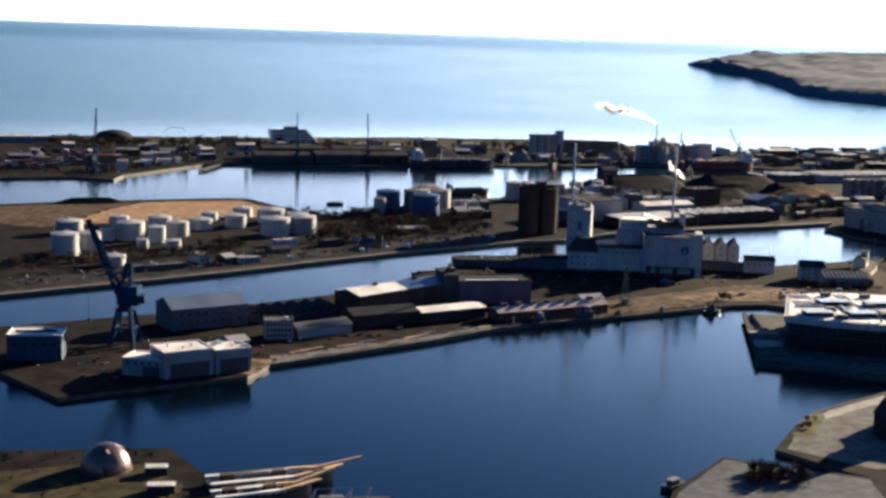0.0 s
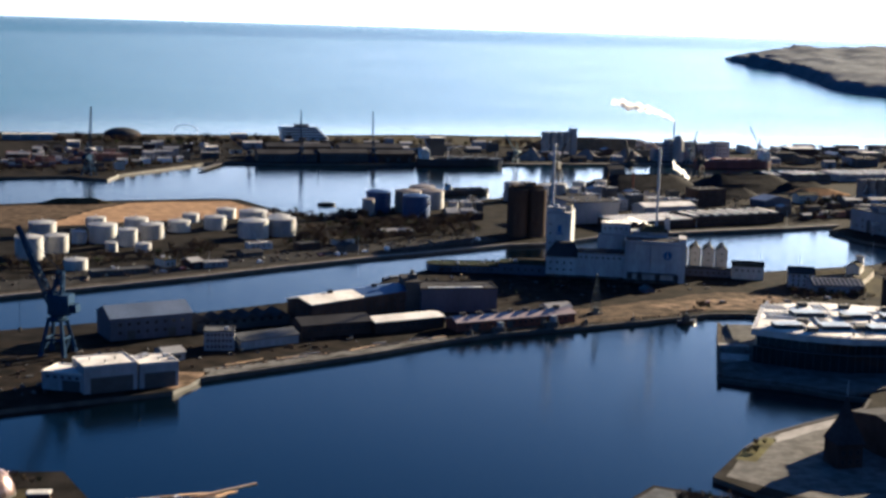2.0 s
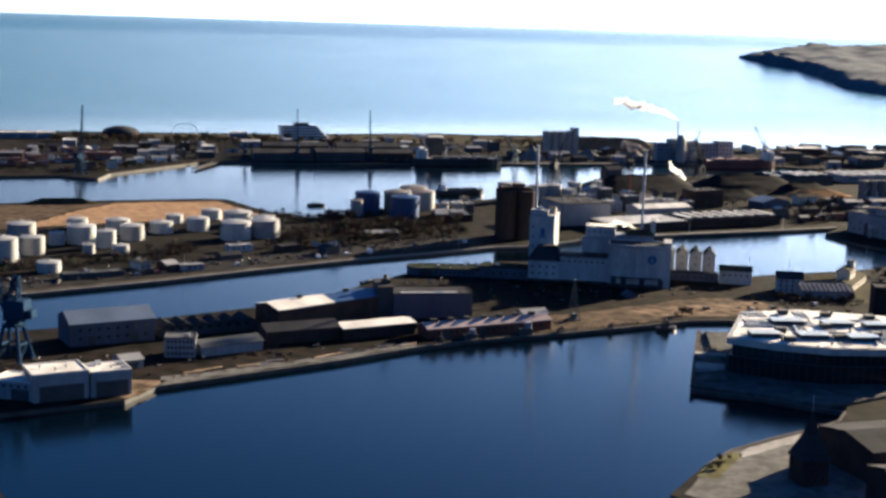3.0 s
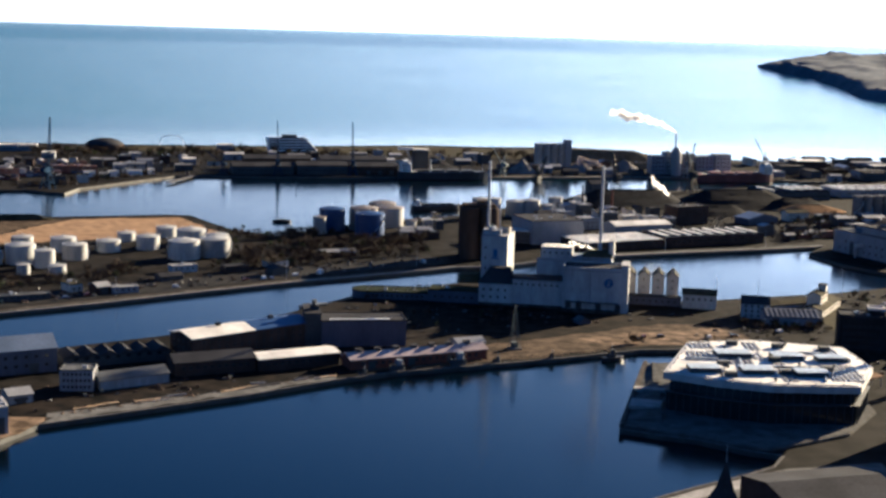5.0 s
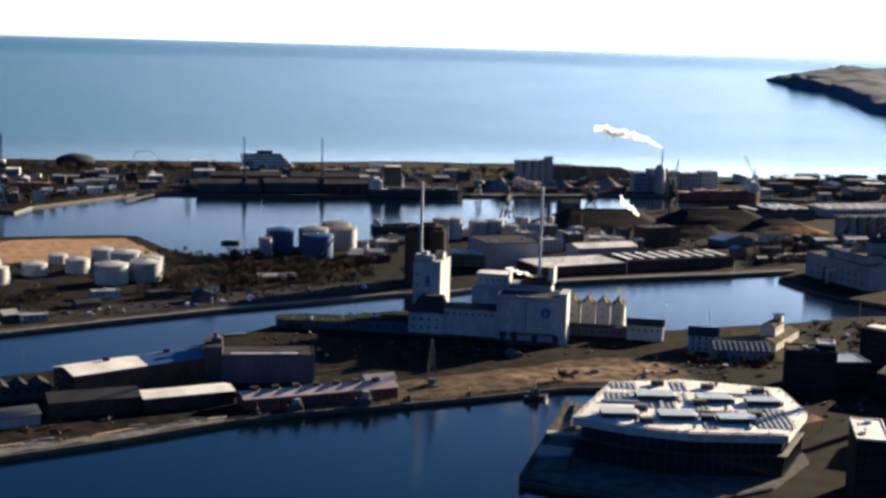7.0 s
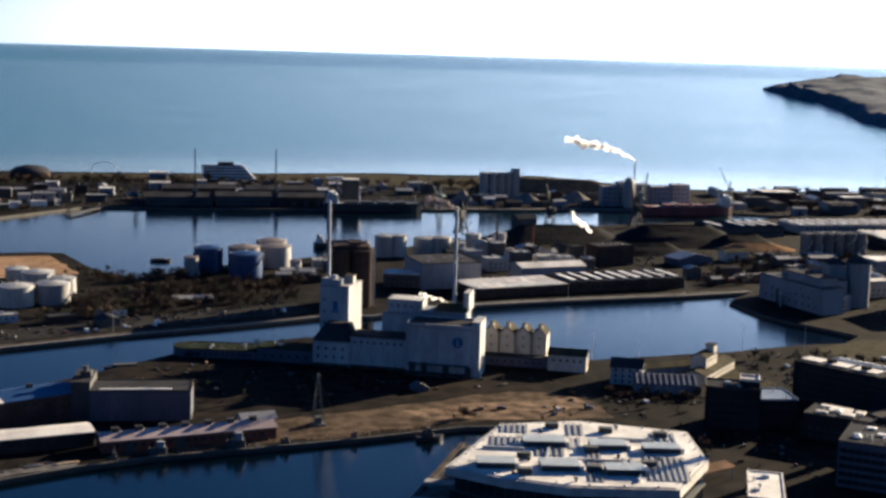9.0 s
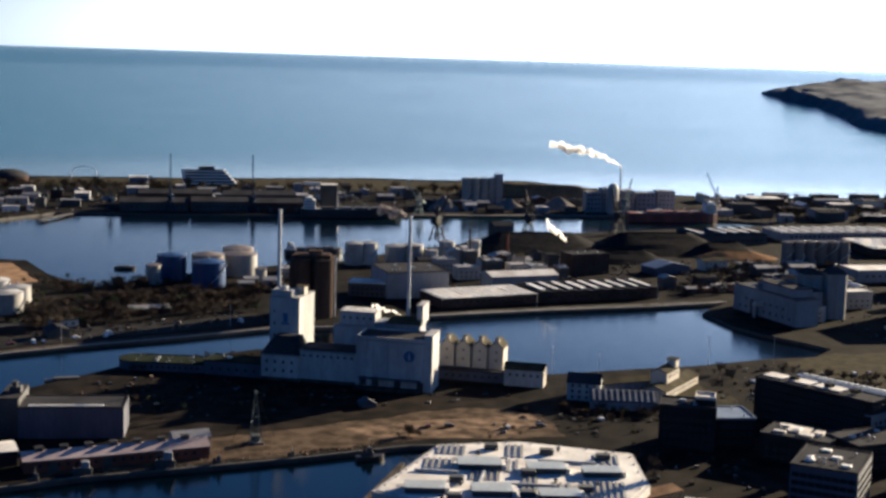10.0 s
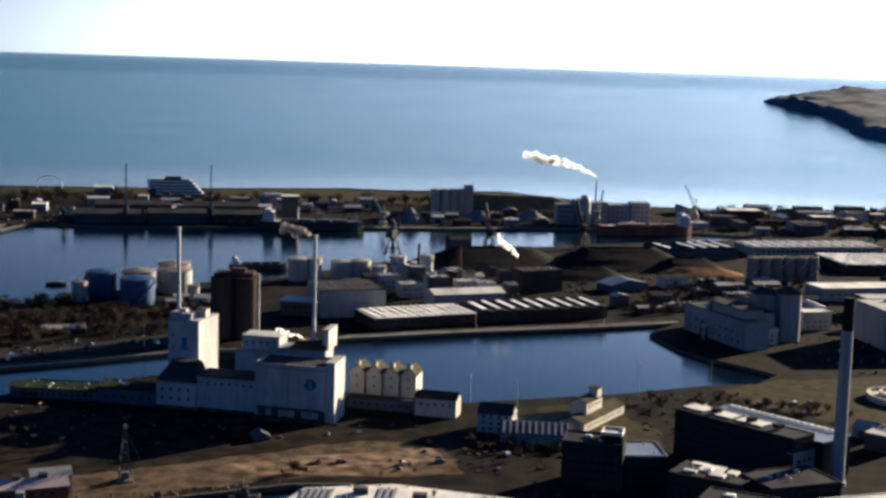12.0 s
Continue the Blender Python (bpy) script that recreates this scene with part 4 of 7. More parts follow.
crane(-93, 663, 80, 1.25, STEELDARK, 38, "dark blue portal harbour crane on the pier", luff=1.15, heavy=2.2)
t = thing("derrick", "slim grey-green lattice derrick beside the basin", "derrick", pose(171.5, 774, LAND, 0, 0, 20))
part("mast", lattice((0, 0, 0.4), (0, 0, 21), 4.6, 0.7, 9, 0.16), STEELDULL, t)
part("base", box(-3, -3, 0, 3, 3, 0.8, bevel=0.1), QUAY, t)
part("cab", box(-1.4, -1.6, 0.8, 1.4, 1.6, 3.6, bevel=0.12), STEELDULL, t)
part("top_sheave", box(-0.5, -0.9, 20.6, 0.5, 0.9, 21.8, bevel=0.1), STEELDULL, t)
part("tie", tube((0, 0, 20.8), (9, 4, 0.3), 0.06, seg=4), BLACK, t)
part("tie", tube((0, 0, 20.8), (-9, 4, 0.3), 0.06, seg=4), BLACK, t)
for x, y, r, lf in ((228, 1394, -35, 1.0), (306, 1430, 20, 1.2), (387, 1474, 25, 1.15)):
    crane(x, y, r, 0.95, STEELSOOT, 24, "dark portal crane on the coal quay", "cranes on the coal quay", lf, heavy=1.9)
crane(519, 1731, 40, 0.7, STEELGREY, 26, "pale distant harbour crane", luff=1.0)
crane(-30, 1540, 10, 0.8, STEELDARK, 40, "dark harbour crane with its jib raised", "cranes on the outer quay", luff=1.45)
crane(47, 1550, 10, 0.8, STEELDARK, 40, "dark harbour crane with its jib raised", "cranes on the outer quay", luff=1.45)
crane(-222, 1372, -20, 1.0, STEELDARK, 46, "dark harbour crane with its jib raised", "cranes on the outer quay", luff=1.5)
crane(-85, 1530, 60, 0.6, STEELDARK, 24, "small dark quay crane", luff=0.5)
crane(205, 1580, 70, 0.7, STEELGREEN, 22, "grey crane beside a gravel heap", luff=1.0)
crane(410, 1618, 200, 0.85, STEELGREEN, 24, "grey-green crane beside the red ship", luff=1.2)


# ---- tanks and round silos ----
def tank(x, y, r, h, mat, roof, label, group="", name="storage_tank", bands=3):
    t = thing(name, label, "tank", pose(x, y, LAND, 0, 0, (x * 7 + y * 3) % 360), group)
    rows = [(r, 0)]
    for k in range(bands):
        z = h * (k + 1) / bands
        rows += [(r, z - 0.25), (r + 0.12, z - 0.25), (r + 0.12, z), (r, z)] if k < bands - 1 else [(r, z)]
    part("shell", lathe(rows, 48), mat, t)
    part("roof", lathe([(r + 0.15, h - 0.25), (r + 0.15, h + 0.1), (r * 0.5, h + r * 0.11), (0.4, h + r * 0.16)], 48), roof, t)
    part("vent", lathe([(0.35, h + r * 0.14), (0.35, h + r * 0.16 + 0.9), (0.6, h + r * 0.16 + 1.0), (0.2, h + r * 0.16 + 1.3)], 10), STEELGREY, t)
    rail = bmesh.new()
    for k in range(16):
        a, b = 2 * math.pi * k / 16, 2 * math.pi * (k + 1) / 16
        tube((r * math.cos(a), r * math.sin(a), h), (r * math.cos(a), r * math.sin(a), h + 1.1), 0.05, seg=4, bm=rail)
        tube((r * math.cos(a), r * math.sin(a), h + 1.1), (r * math.cos(b), r * math.sin(b), h + 1.1), 0.05, seg=4, bm=rail)
    part("guard_rail", rail, STEELGREY, t)["kind"] = "stuff"
    stair, last = bmesh.new(), None
    for k in range(25):
        a, zz = 4.0 + k * h / 24 * 1.1 / r, h * k / 24 + 0.02
        ring = [stair.verts.new((math.cos(a) * q, math.sin(a) * q, zz + dz)) for q, dz in ((r + 0.02, 0), (r + 0.95, 0), (r + 0.95, 0.3), (r + 0.02, 0.3))]
        if last:
            for e in range(4):
                stair.faces.new((last[e], last[(e + 1) % 4], ring[(e + 1) % 4], ring[e]))
        else:
            stair.faces.new(ring[::-1])
        last = ring
    stair.faces.new(last)
    part("stair", stair, STEELGREY, t)
    return t


FARM = [(-166, 911, 8.7, 14), (-155, 938, 7.5, 11), (-180, 1006, 9.4, 9), (-130, 878, 7, 6), (-115, 970, 6.4, 11), (-134, 983, 9.5, 12), (-149, 976, 5, 8), (-104, 1002, 8, 10), (-120, 1034, 8.4, 9), (-90, 1037, 8, 7.5),
        (-66, 1051, 8, 9), (-35, 1016, 10.6, 12), (-16, 1028, 10, 12), (-41, 1079, 10.4, 10), (-64, 1108, 7.5, 7), (-88, 1083, 6.2, 6), (-151, 1047, 7, 7), (-121, 944, 4, 6), (-101, 947, 5.4, 5.5), (-20, 1062, 8, 9.5)]
for i, (x, y, r, h) in enumerate(FARM):
    grey = i in (1, 12, 7, 2)
    tank(x, y, r, h, GREYTANK if grey else WHITETANK, WHITETANK, "weathered grey oil tank in the tank farm" if grey else "white oil storage tank in the tank farm", "oil tanks in the tank farm")
for x, y, r, h, mat, lab in ((45, 1142, 4.9, 12.5, GREYTANK, "narrow pale tank beside the blue tanks"), (53, 1163, 10.0, 16.5, BLUETANK, "large blue storage tank at the water"), (83, 1139.5, 11, 16.5, BLUETANK, "large blue storage tank at the water"),
                             (77, 1167, 11, 17.0, RUSTTANK, "large storage tank of dusty rust brown"), (96, 1189, 11.4, 15, GREYTANK, "large pale storage tank beside the blue tanks"), (90, 1213, 11, 15.5, RUSTTANK, "large storage tank of dusty rust brown"), (114, 1163, 4, 9, GREYTANK, "small grey tank by the blue tanks")):
    tank(x, y, r, h, mat, RUSTTANK if mat is GREYTANK else mat, lab, "tanks at the inner harbour mouth")
for x, y, r, h in ((170, 1252, 7, 16), (181, 1256, 6, 16), (200, 1266, 8, 13), (213, 1270, 8, 13.5), (227, 1268, 5, 10), (238, 1313, 6, 11), (259, 1317, 5.2, 12)):
    tank(x, y, r, h, GREYTANK if r > 6.5 else WHITETANK, GREYTANK, "pale grey bulk silo beside the coal quay", "bulk silos by the coal quay", bands=4)

# twin dark brown silos
t = thing("grain_silo", "massive dark brown concrete grain silo by the canal", "silo", pose(162.3, 1046, LAND, 0, 0, 4))
for k, (x, y) in enumerate(((-6.6, 0), (6.6, 0), (-6.6, 13.2), (6.6, 13.2))):
    cell = part("silo_cell", lathe([(6.6, 0), (6.6, 34.5), (6.2, 35)], 32), BROWNSILO, t, m=pose(x, y, 0))
    for j in range(5):
        part("joint_band", lathe([(6.6, 5.8 + j * 6), (6.72, 5.9 + j * 6), (6.72, 6.2 + j * 6), (6.6, 6.3 + j * 6)], 32), BROWNSILO, cell)
part("head_house", box(-11, 0, 35.1, 11, 13, 37.0, bevel=0.15), BROWNSILO, t)
part("head_house", box(-2, 3, 37.0, 6, 9, 39.2, bevel=0.1), BROWNSILO, t)
part("elevator", box(13.4, -0.5, 0, 14.6, 1.2, 37, bevel=0.1), STEELGREY, t, "slim galvanised elevator shaft")
for k in range(7):
    part("bracket", box(12.6, 0.1, 4 + k * 5, 13.4, 0.6, 4.4 + k * 5), STEELGREY, t)
part("rail", tube((-10.5, 0.2, 38), (10.5, 0.2, 38), 0.07, seg=5), STEELGREY, t)

# ---- behind the canal: halls, sheds, coal ----
t, w = block("grey_hall", "big plain grey hall with a dark roof edge", "hall", (204, 1112), (243, 1126), 40, 17, GREYWALL, ROOFDARK, [], clutter=5, seed=31)
block("low_office", "low building with a pale roof beside the grey hall", "building", (178, 1118), (203, 1116), 16, 9, DARKGREY, ROOFWHITE, [("front", 7, 2, 1.4, 1.4, 1.5, 3.2)], seed=32)
block("brown_block", "square brown brick block", "building", (331, 1232), (359, 1246), 18, 15, DARKWALL, ROOFDARK, [("front", 7, 4, 1.4, 1.5, 1.5, 3.3), ("right", 4, 4, 1.4, 1.5, 1.5, 3.3)], clutter=3, seed=33)
hall("white_shed", "small blue-white gabled shed", "shed", (393, 1244), (421, 1260), 18, 5.5, 3.5, BLUEWALL, ROOFBLUE, "y")


def saw_shed(name, label, p0, p1, depth, h, teeth, roof, rise, cross, seed, wall=DARKWALL):
    """A long shed with rows of pitched roof bays, every bay with a pale rooflight along its ridge."""
    m, w = front(p0, p1)
    t = thing(name, label, "shed", m)
    part("wall", box(0, 0, 0, w, depth, h), wall, t)
    rng = random.Random(seed)
    for k in range(teeth):
        a, b = w * k / teeth, w * (k + 1) / teeth
        c = (a + b) / 2
        part("roof", profile([(a, h), (b, h), (b - 0.05, h + 0.35), (c, h + 0.35 + rise), (a + 0.05, h + 0.35)], -0.4, depth + 0.4), roof, t)
        half = (b - a) * rng.uniform(0.10, 0.15)
        for j in range(cross):
            if rng.random() < 0.1:
                continue
            y0, y1 = depth * (j + 0.1) / cross, depth * (j + rng.uniform(0.8, 0.92)) / cross
            part("rooflight", box(c - half, y0, h + 0.3 + rise * 0.6, c + half, y1, h + 0.62 + rise, bevel=0.06), SKYLIGHT, t, "pale rooflight strip")
    windows(t, "front", w, depth, max(6, int(w / 5)), 1, 2.4, 1.8, 3.0, 3.0)
    return t


saw_shed("boat_sheds", "row of dark ridged boat sheds on the pier", (-36, 712), (8, 735), 14, 4.5, 6, ROOFDARK, 2.4, 0, 5, DARKGREY)
saw_shed("factory_shed", "long low shed with a pale many-bayed roof", (240, 1082), (300, 1112), 34, 6.5, 12, ROOFWHITE, 0.2, 4, 1)
saw_shed("factory_shed", "long dark-roofed shed with pale rooflight strips", (302, 1114), (383, 1148), 36, 6.8, 9, ROOFDARK, 1.0, 1, 2)
hall("storage_hall", "shed with a bright pale roof behind the long sheds", "shed", (272, 1165), (318, 1184), 20, 8, 2.5, GREYWALL, ROOFWHITE, "x")
for i, (x, y, w_, d_, h_) in enumerate(((248, 1195, 16, 12, 9), (268, 1210, 12, 10, 12), (286, 1220, 18, 12, 8), (232, 1222, 14, 12, 10), (252, 1240, 10, 9, 14), (300, 1205, 12, 10, 10))):
    block("process_block", "small grey process building among pipes", "building", (x, y), (x + w_, y + w_ * 0.35), d_, h_, (GREYWALL, DARKGREY, CREAM)[i % 3], ROOFGREY, [("front", 4, max(1, int(h_ / 4)), 1.2, 1.2, 1.5, 3.2)], clutter=2, seed=40 + i)


def chimney(x, y, r, h, mat, top, label, name="chimney_stack", r1=None):
    t = thing(name, label, "chimney", pose(x, y, LAND))
    r1 = r1 or r * 0.85
    zt = h - top
    part("shaft", lathe([(r * 1.25, 0), (r * 1.25, 1.5), (r, 1.6), (r + (r1 - r) * zt / h, zt)], 24), mat, t)
    if top:
        part("cap_band", lathe([(r1 * 1.02 + 0.05, zt + 0.02), (r1 + 0.05, h), (r1 * 0.7, h)], 24), BLACK, t, "soot-black top of the chimney")
    return t


chimney(256, 1262, 1.0, 28, BROWNSILO, 1.5, "thin brown factory chimney")
chimney(285, 1296, 1.1, 22, REDBRICK, 1.0, "short brick chimney among the sheds")
chimney(447, 806, 2.7, 75, material("pale_grey_concrete_chimney", (0.28, 0.29, 0.31), (0.21, 0.22, 0.24), 1.0, 0.8, streak=True), 13, "tall grey concrete chimney with a black top", r1=2.1)
chimney(417.3, 1751, 1.0, 38.6, CHIMNEY, 1.0, "thin pale chimney of the outer factory")

heap("coal_mound", "long black coal heap with a rounded crest", "coal heap", 308, 1364, 62, 40, 14, COAL, 16, 0.5, 2, "coal heaps")
heap("coal_mound", "long black coal heap with a rounded crest", "coal heap", 410, 1382, 60, 42, 14.5, COAL, 12, 0.5, 3, "coal heaps")
heap("coal_mound", "low black coal heap behind the sheds", "coal heap", 372, 1312, 40, 22, 9, COAL, 14, 0.5, 4, "coal heaps")
heap("scrub_mound", "long dark mound at the edge of the sand", "mound", -192, 1172, 30, 7, 4.5, GRASS, 12, 0.5, 7)
heap("coal_mound", "low black coal heap at the quay", "coal heap", 462, 1368, 34, 24, 10, COAL, 20, 0.4, 5, "coal heaps")
hall("coal_store", "dark gabled conveyor house above the coal", "building", (276, 1372), (292, 1380), 12, 17, 3, DARKGREY, ROOFDARK, "x")
saw_shed("bulk_store", "dark many-gabled quay store with bright rooflight strips", (452, 1412), (514, 1436), 42, 8.5, 6, ROOFDARK, 1.6, 1, 8, DARKGREY)
saw_shed("bulk_store", "long low grey store with pale rooflight strips", (532, 1462), (650, 1492), 40, 7, 11, ROOFGREY, 0.8, 2, 9, GREYWALL)
heap("gravel_mound", "low brown heap of wood chips", "heap", 470, 1350, 36, 18, 6, material("wood_chips", (0.22, 0.13, 0.06), (0.15, 0.09, 0.04), 3, 0.95, bump=0.3), 10, 0.3, 6)
# row of round silos and a big pale-roofed hall to the east
for i in range(6):
    tank(506 + i * 9.5, 1322 + i * 2.4, 4.4, 18, SILOGREY, SILOGREY, "tall sooty grey silo in a row of six", "row of tall silos", name="storage_silo", bands=5)
saw_shed("pale_hall", "large low hall with a bright pale roof", (590, 1378), (700, 1398), 62, 7, 14, ROOFWHITE, 0.5, 4, 7)
block("low_hall", "long low grey hall", "hall", (540, 1240), (620, 1262), 26, 9, GREYWALL, ROOFWHITE, [("front", 14, 1, 2.0, 1.5, 4, 3)], seed=51)
block("low_hall", "long low grey hall", "hall", (560, 1180), (640, 1196), 30, 11, DARKGREY, ROOFGREY, [("front", 14, 2, 2.0, 1.5, 2, 4)], seed=52)

# feed factory on its pier
m, w = front((428, 1120), (455, 1060))
t = thing("feed_factory", "pale concrete feed factory standing on a pier", "factory", m)
part("wall", box(0, 0, 0, w, 16, 16.5), GREYWALL, t)
flat_roof(w, 16, 16.5, ROOFSLATE, t)
part("wall", box(w * 0.42, 2, 17.0, w * 0.9, 16, 22), GREYWALL, t)
part("roof", box(w * 0.42 - 0.3, 1.7, 22, w * 0.9 + 0.3, 16.3, 22.6), ROOFDARK, t)
part("wall", box(5, 16.02, 0, w - 12, 28, 19), GREYWALL, t)
part("roof", box(4.7, 15.8, 19, w - 11.7, 28.3, 19.6), ROOFDARK, t)
for k in range(2):
    windows(t, "front", w, 16, 9, 1, 1.3, 1.6, 3 + 5.2 * k, 4, 4, w * 0.94, skip=0.25, seed=k)
part("door", box(18, -0.15, 0, 27, 0.05, 9), DARKGREY, t, "tall dark loading door")
for k in range(10):
    part("pilaster", box(2 + k * (w - 4.6) / 9, -0.3, 0, 2.6 + k * (w - 4.6) / 9, 0.02, 14), GREYWALL, t)
part("loading_bridge", box(30, -7, 7.5, 33, -0.02, 9.8, bevel=0.1), STEELGREY, t)
for x in (30.4, 32.2):
    part("post", box(x, -6.6, 0, x + 0.5, -6.1, 7.5), STEELGREY, t)


def silo_block(x, y, w, h, rise, label):
    """A square concrete silo with rounded corners, vertical cell joints and a dark pyramid cap."""
    t = thing("concrete_silo", label, "silo", pose(x, y, LAND, 0, 0, 8), "tall silos of the feed factory")
    bm = prism([(-w / 2 + 1.2, -w / 2), (w / 2 - 1.2, -w / 2), (w / 2, -w / 2 + 1.2), (w / 2, w / 2 - 1.2), (w / 2 - 1.2, w / 2), (-w / 2 + 1.2, w / 2), (-w / 2, w / 2 - 1.2), (-w / 2, -w / 2 + 1.2)], 0, h)
    part("shell", bm, GREYTANK, t)
    for k in range(1, 4):
        a = -w / 2 + k * w / 4
        part("rib", box(a - 0.25, -w / 2 - 0.25, 0, a + 0.25, -w / 2 + 0.05, h - 0.4), GREYTANK, t)
    bm = bmesh.new()
    e = w / 2 + 0.3
    v = [bm.verts.new(c) for c in ((-e, -e, h), (e, -e, h), (e, e, h), (-e, e, h), (-1.4, -1.4, h + rise), (1.4, -1.4, h + rise), (1.4, 1.4, h + rise), (-1.4, 1.4, h + rise))]
    for f in ((3, 2, 1, 0), (0, 1, 5, 4), (1, 2, 6, 5), (2, 3, 7, 6), (3, 0, 4, 7), (4, 5, 6, 7)):
        bm.faces.new([v[i] for i in f])
    part("cap", bm, ROOFDARK, t, "dark pyramid roof")
    part("vent", lathe([(0.7, h + rise), (0.7, h + rise + 1.2), (1.0, h + rise + 1.3), (0.3, h + rise + 1.8)], 12), STEELGREY, t)
    return t


silo_block(486, 1098, 13.0, 28.5, 4.5, "tall square grey silo of the feed factory with a dark cap")
silo_block(472, 1103, 13, 27, 4.0, "tall square grey silo of the feed factory with a dark cap")
silo_block(459, 1113, 13, 22.5, 2.0, "square grey silo of the feed factory with a low cap")
block("low_office", "low building with a pale roof at the factory", "building", (440, 1118), (478, 1132), 16, 12, GREYWALL, ROOFBLUE, [("front", 8, 2, 1.5, 1.4, 2, 4)], seed=53)
block("small_annex", "small annex with a pale parapet", "building", (466, 1084), (476, 1079), 6, 9, WHITE, ROOFWHITE, [("front", 3, 2, 1.2, 1.2, 2, 3)], seed=54)
block("grey_works", "large grey works building", "factory", (538, 1076), (620, 1093), 40, 23, GREYWALL, ROOFGREY, [("front", 16, 4, 2, 1.8, 3, 4.6)], clutter=8, seed=55)

# ---- small houses at the inner basin ----
hall("white_villa", "white three-storey house with a dark hipped roof", "house", (304, 864), (319, 861), 12, 8.6, 3.6, WHITE, ROOFDARK, "x", [("front", 4, 3, 1.1, 1.4, 0.9, 2.7), ("right", 3, 3, 1.1, 1.4, 0.9, 2.7), ("left", 3, 3, 1.1, 1.4, 0.9, 2.7)])
t, w = hall("ribbed_shed", "low shed with a striped pale and dark roof", "shed", (314, 847), (345, 846), 22, 4.4, 3.0, GREYWALL, ROOFSLATE, "x")
for k in range(11):
    x = 1.0 + k * 2.75
    part("roof_strip", prism([(x, 0.3), (x + 0.85, 0.3), (x + 0.85, 10.7), (x, 10.7)], 4.42, 4.6), ROOFGREY, t, "pale strip of the striped roof", m=Matrix.Translation((0, 0, 4.4)) @ Matrix.Rotation(math.atan2(3.0, 11.0), 4, "X") @ Matrix.Translation((0, 0, -4.32)))
hall("long_house", "long cream shed with a mossy roof", "house", (351, 868), (372, 906), 12, 4.4, 2.0, CREAM, ROOFMOSS, "x", [("front", 12, 1, 1.0, 1.0, 1.5, 3)])
m, w = front((352.5, 878), (360.5, 893))
t = thing("tall_house", "tall narrow cream house with a mossy gable roof", "house", m)
gable_wall(17, 8, 11, 2.0, CREAM, t, "x")
gable_roof(17, 8, 11, 2.0, ROOFMOSS, t, "x", 0.3)
part("lantern", box(11.8, 0.2, 11.1, 16.6, 4.6, 15.2, bevel=0.1), CREAM, t)
part("lantern_roof", box(11.3, -0.4, 15.2, 17.1, 5.2, 15.6, bevel=0.08), ROOFDARK, t)
windows(t, "front", 17, 8, 4, 1, 1.0, 1.3, 8.2, 3.5)
hall("curved_shed", "low dark shed behind the striped shed", "shed", (322, 880), (348, 892), 9, 4.2, 1.6, GREYWALL, ROOFMOSS, "x")

# ---- offices and blocks by the culture house ----
block("brick_block", "dark brick block with a raised corner", "building", (337, 788), (360, 784), 16, 18, OFFICEDARK, ROOFDARK, [("front", 8, 4, 1.4, 1.6, 1.6, 3.4), ("right", 8, 4, 1.4, 1.6, 1.6, 3.4)], kerb=0.8, clutter=3, seed=60)
block("brick_block", "dark brick wing with a blue-grey flat roof", "building", (361.5, 790), (378, 792), 20, 12.5, OFFICEDARK, ROOFBLUE, [("front", 6, 3, 1.4, 1.6, 1.6, 3.4)], kerb=0.6, clutter=2, seed=68)
block("brick_block", "dark brick stair tower", "building", (352, 790), (360, 788.5), 9, 21, OFFICEDARK, ROOFWHITE, [("front", 2, 5, 1.2, 1.5, 1.6, 3.4)], kerb=1.0, seed=61)
m, w = front((387, 842), (428, 800))
t = thing("office_block", "dark long office block with pale roof strips", "office", m)
part("wall", box(0, 0, 0, w, 14, 19), OFFICEDARK, t)
flat_roof(w, 14, 19, ROOFDARK, t)
for a, b in ((0.5, 11), (14, 25), (27, 40)):
    part("roof_deck", box(a, 4.5, 19.2, b, 12.5, 19.75, bevel=0.05), ROOFWHITE, t, "pale sunlit roof deck")
part("wall", box(2, 14.1, 0, w + 4, 34, 16), OFFICEDARK, t)
flat_roof(w + 2, 20, 16, ROOFBLUE, t).matrix_basis = pose(2, 14, 0)
windows(t, "front", w, 14, 18, 5, 1.8, 1.7, 1.8, 3.4)
windows(t, "right", w, 14, 4, 5, 1.8, 1.7, 1.8, 3.4)
for k in range(16):
    part("rooflight", box(5 + k * (w - 6) / 16, 31, 16.5, 7.4 + k * (w - 6) / 16, 32.6, 17.3, bevel=0.05), SKYLIGHT, t, "small pale rooflight")
for k in (0.2, 0.5, 0.72):
    part("plant_box", box(w * k + 2, 6, 19.76, w * k + 5, 10, 21.4, bevel=0.1), OFFICEDARK, t)
t, w = block("low_office", "low dark office with sunlit pale roof terraces", "office", (377, 778), (402, 764), 20, 10.6, OFFICEDARK, ROOFDARK, [("front", 8, 2, 1.7, 1.4, 1.0, 3.0), ("right", 6, 2, 1.7, 1.4, 1.0, 3.0)], clutter=4, seed=62)
for k, (x, y, a, b) in enumerate(((3, 15, 6, 3), (8, 8, 9, 9), (14, 4, 6, 5), (4, 4, 5, 2), (19, 9, 4, 5))):
    part("roof_deck", box(x, y, 10.76, x + a, y + b, 11.3 + 0.1 * k, bevel=0.05), ROOFWHITE, t, "pale roof terrace")
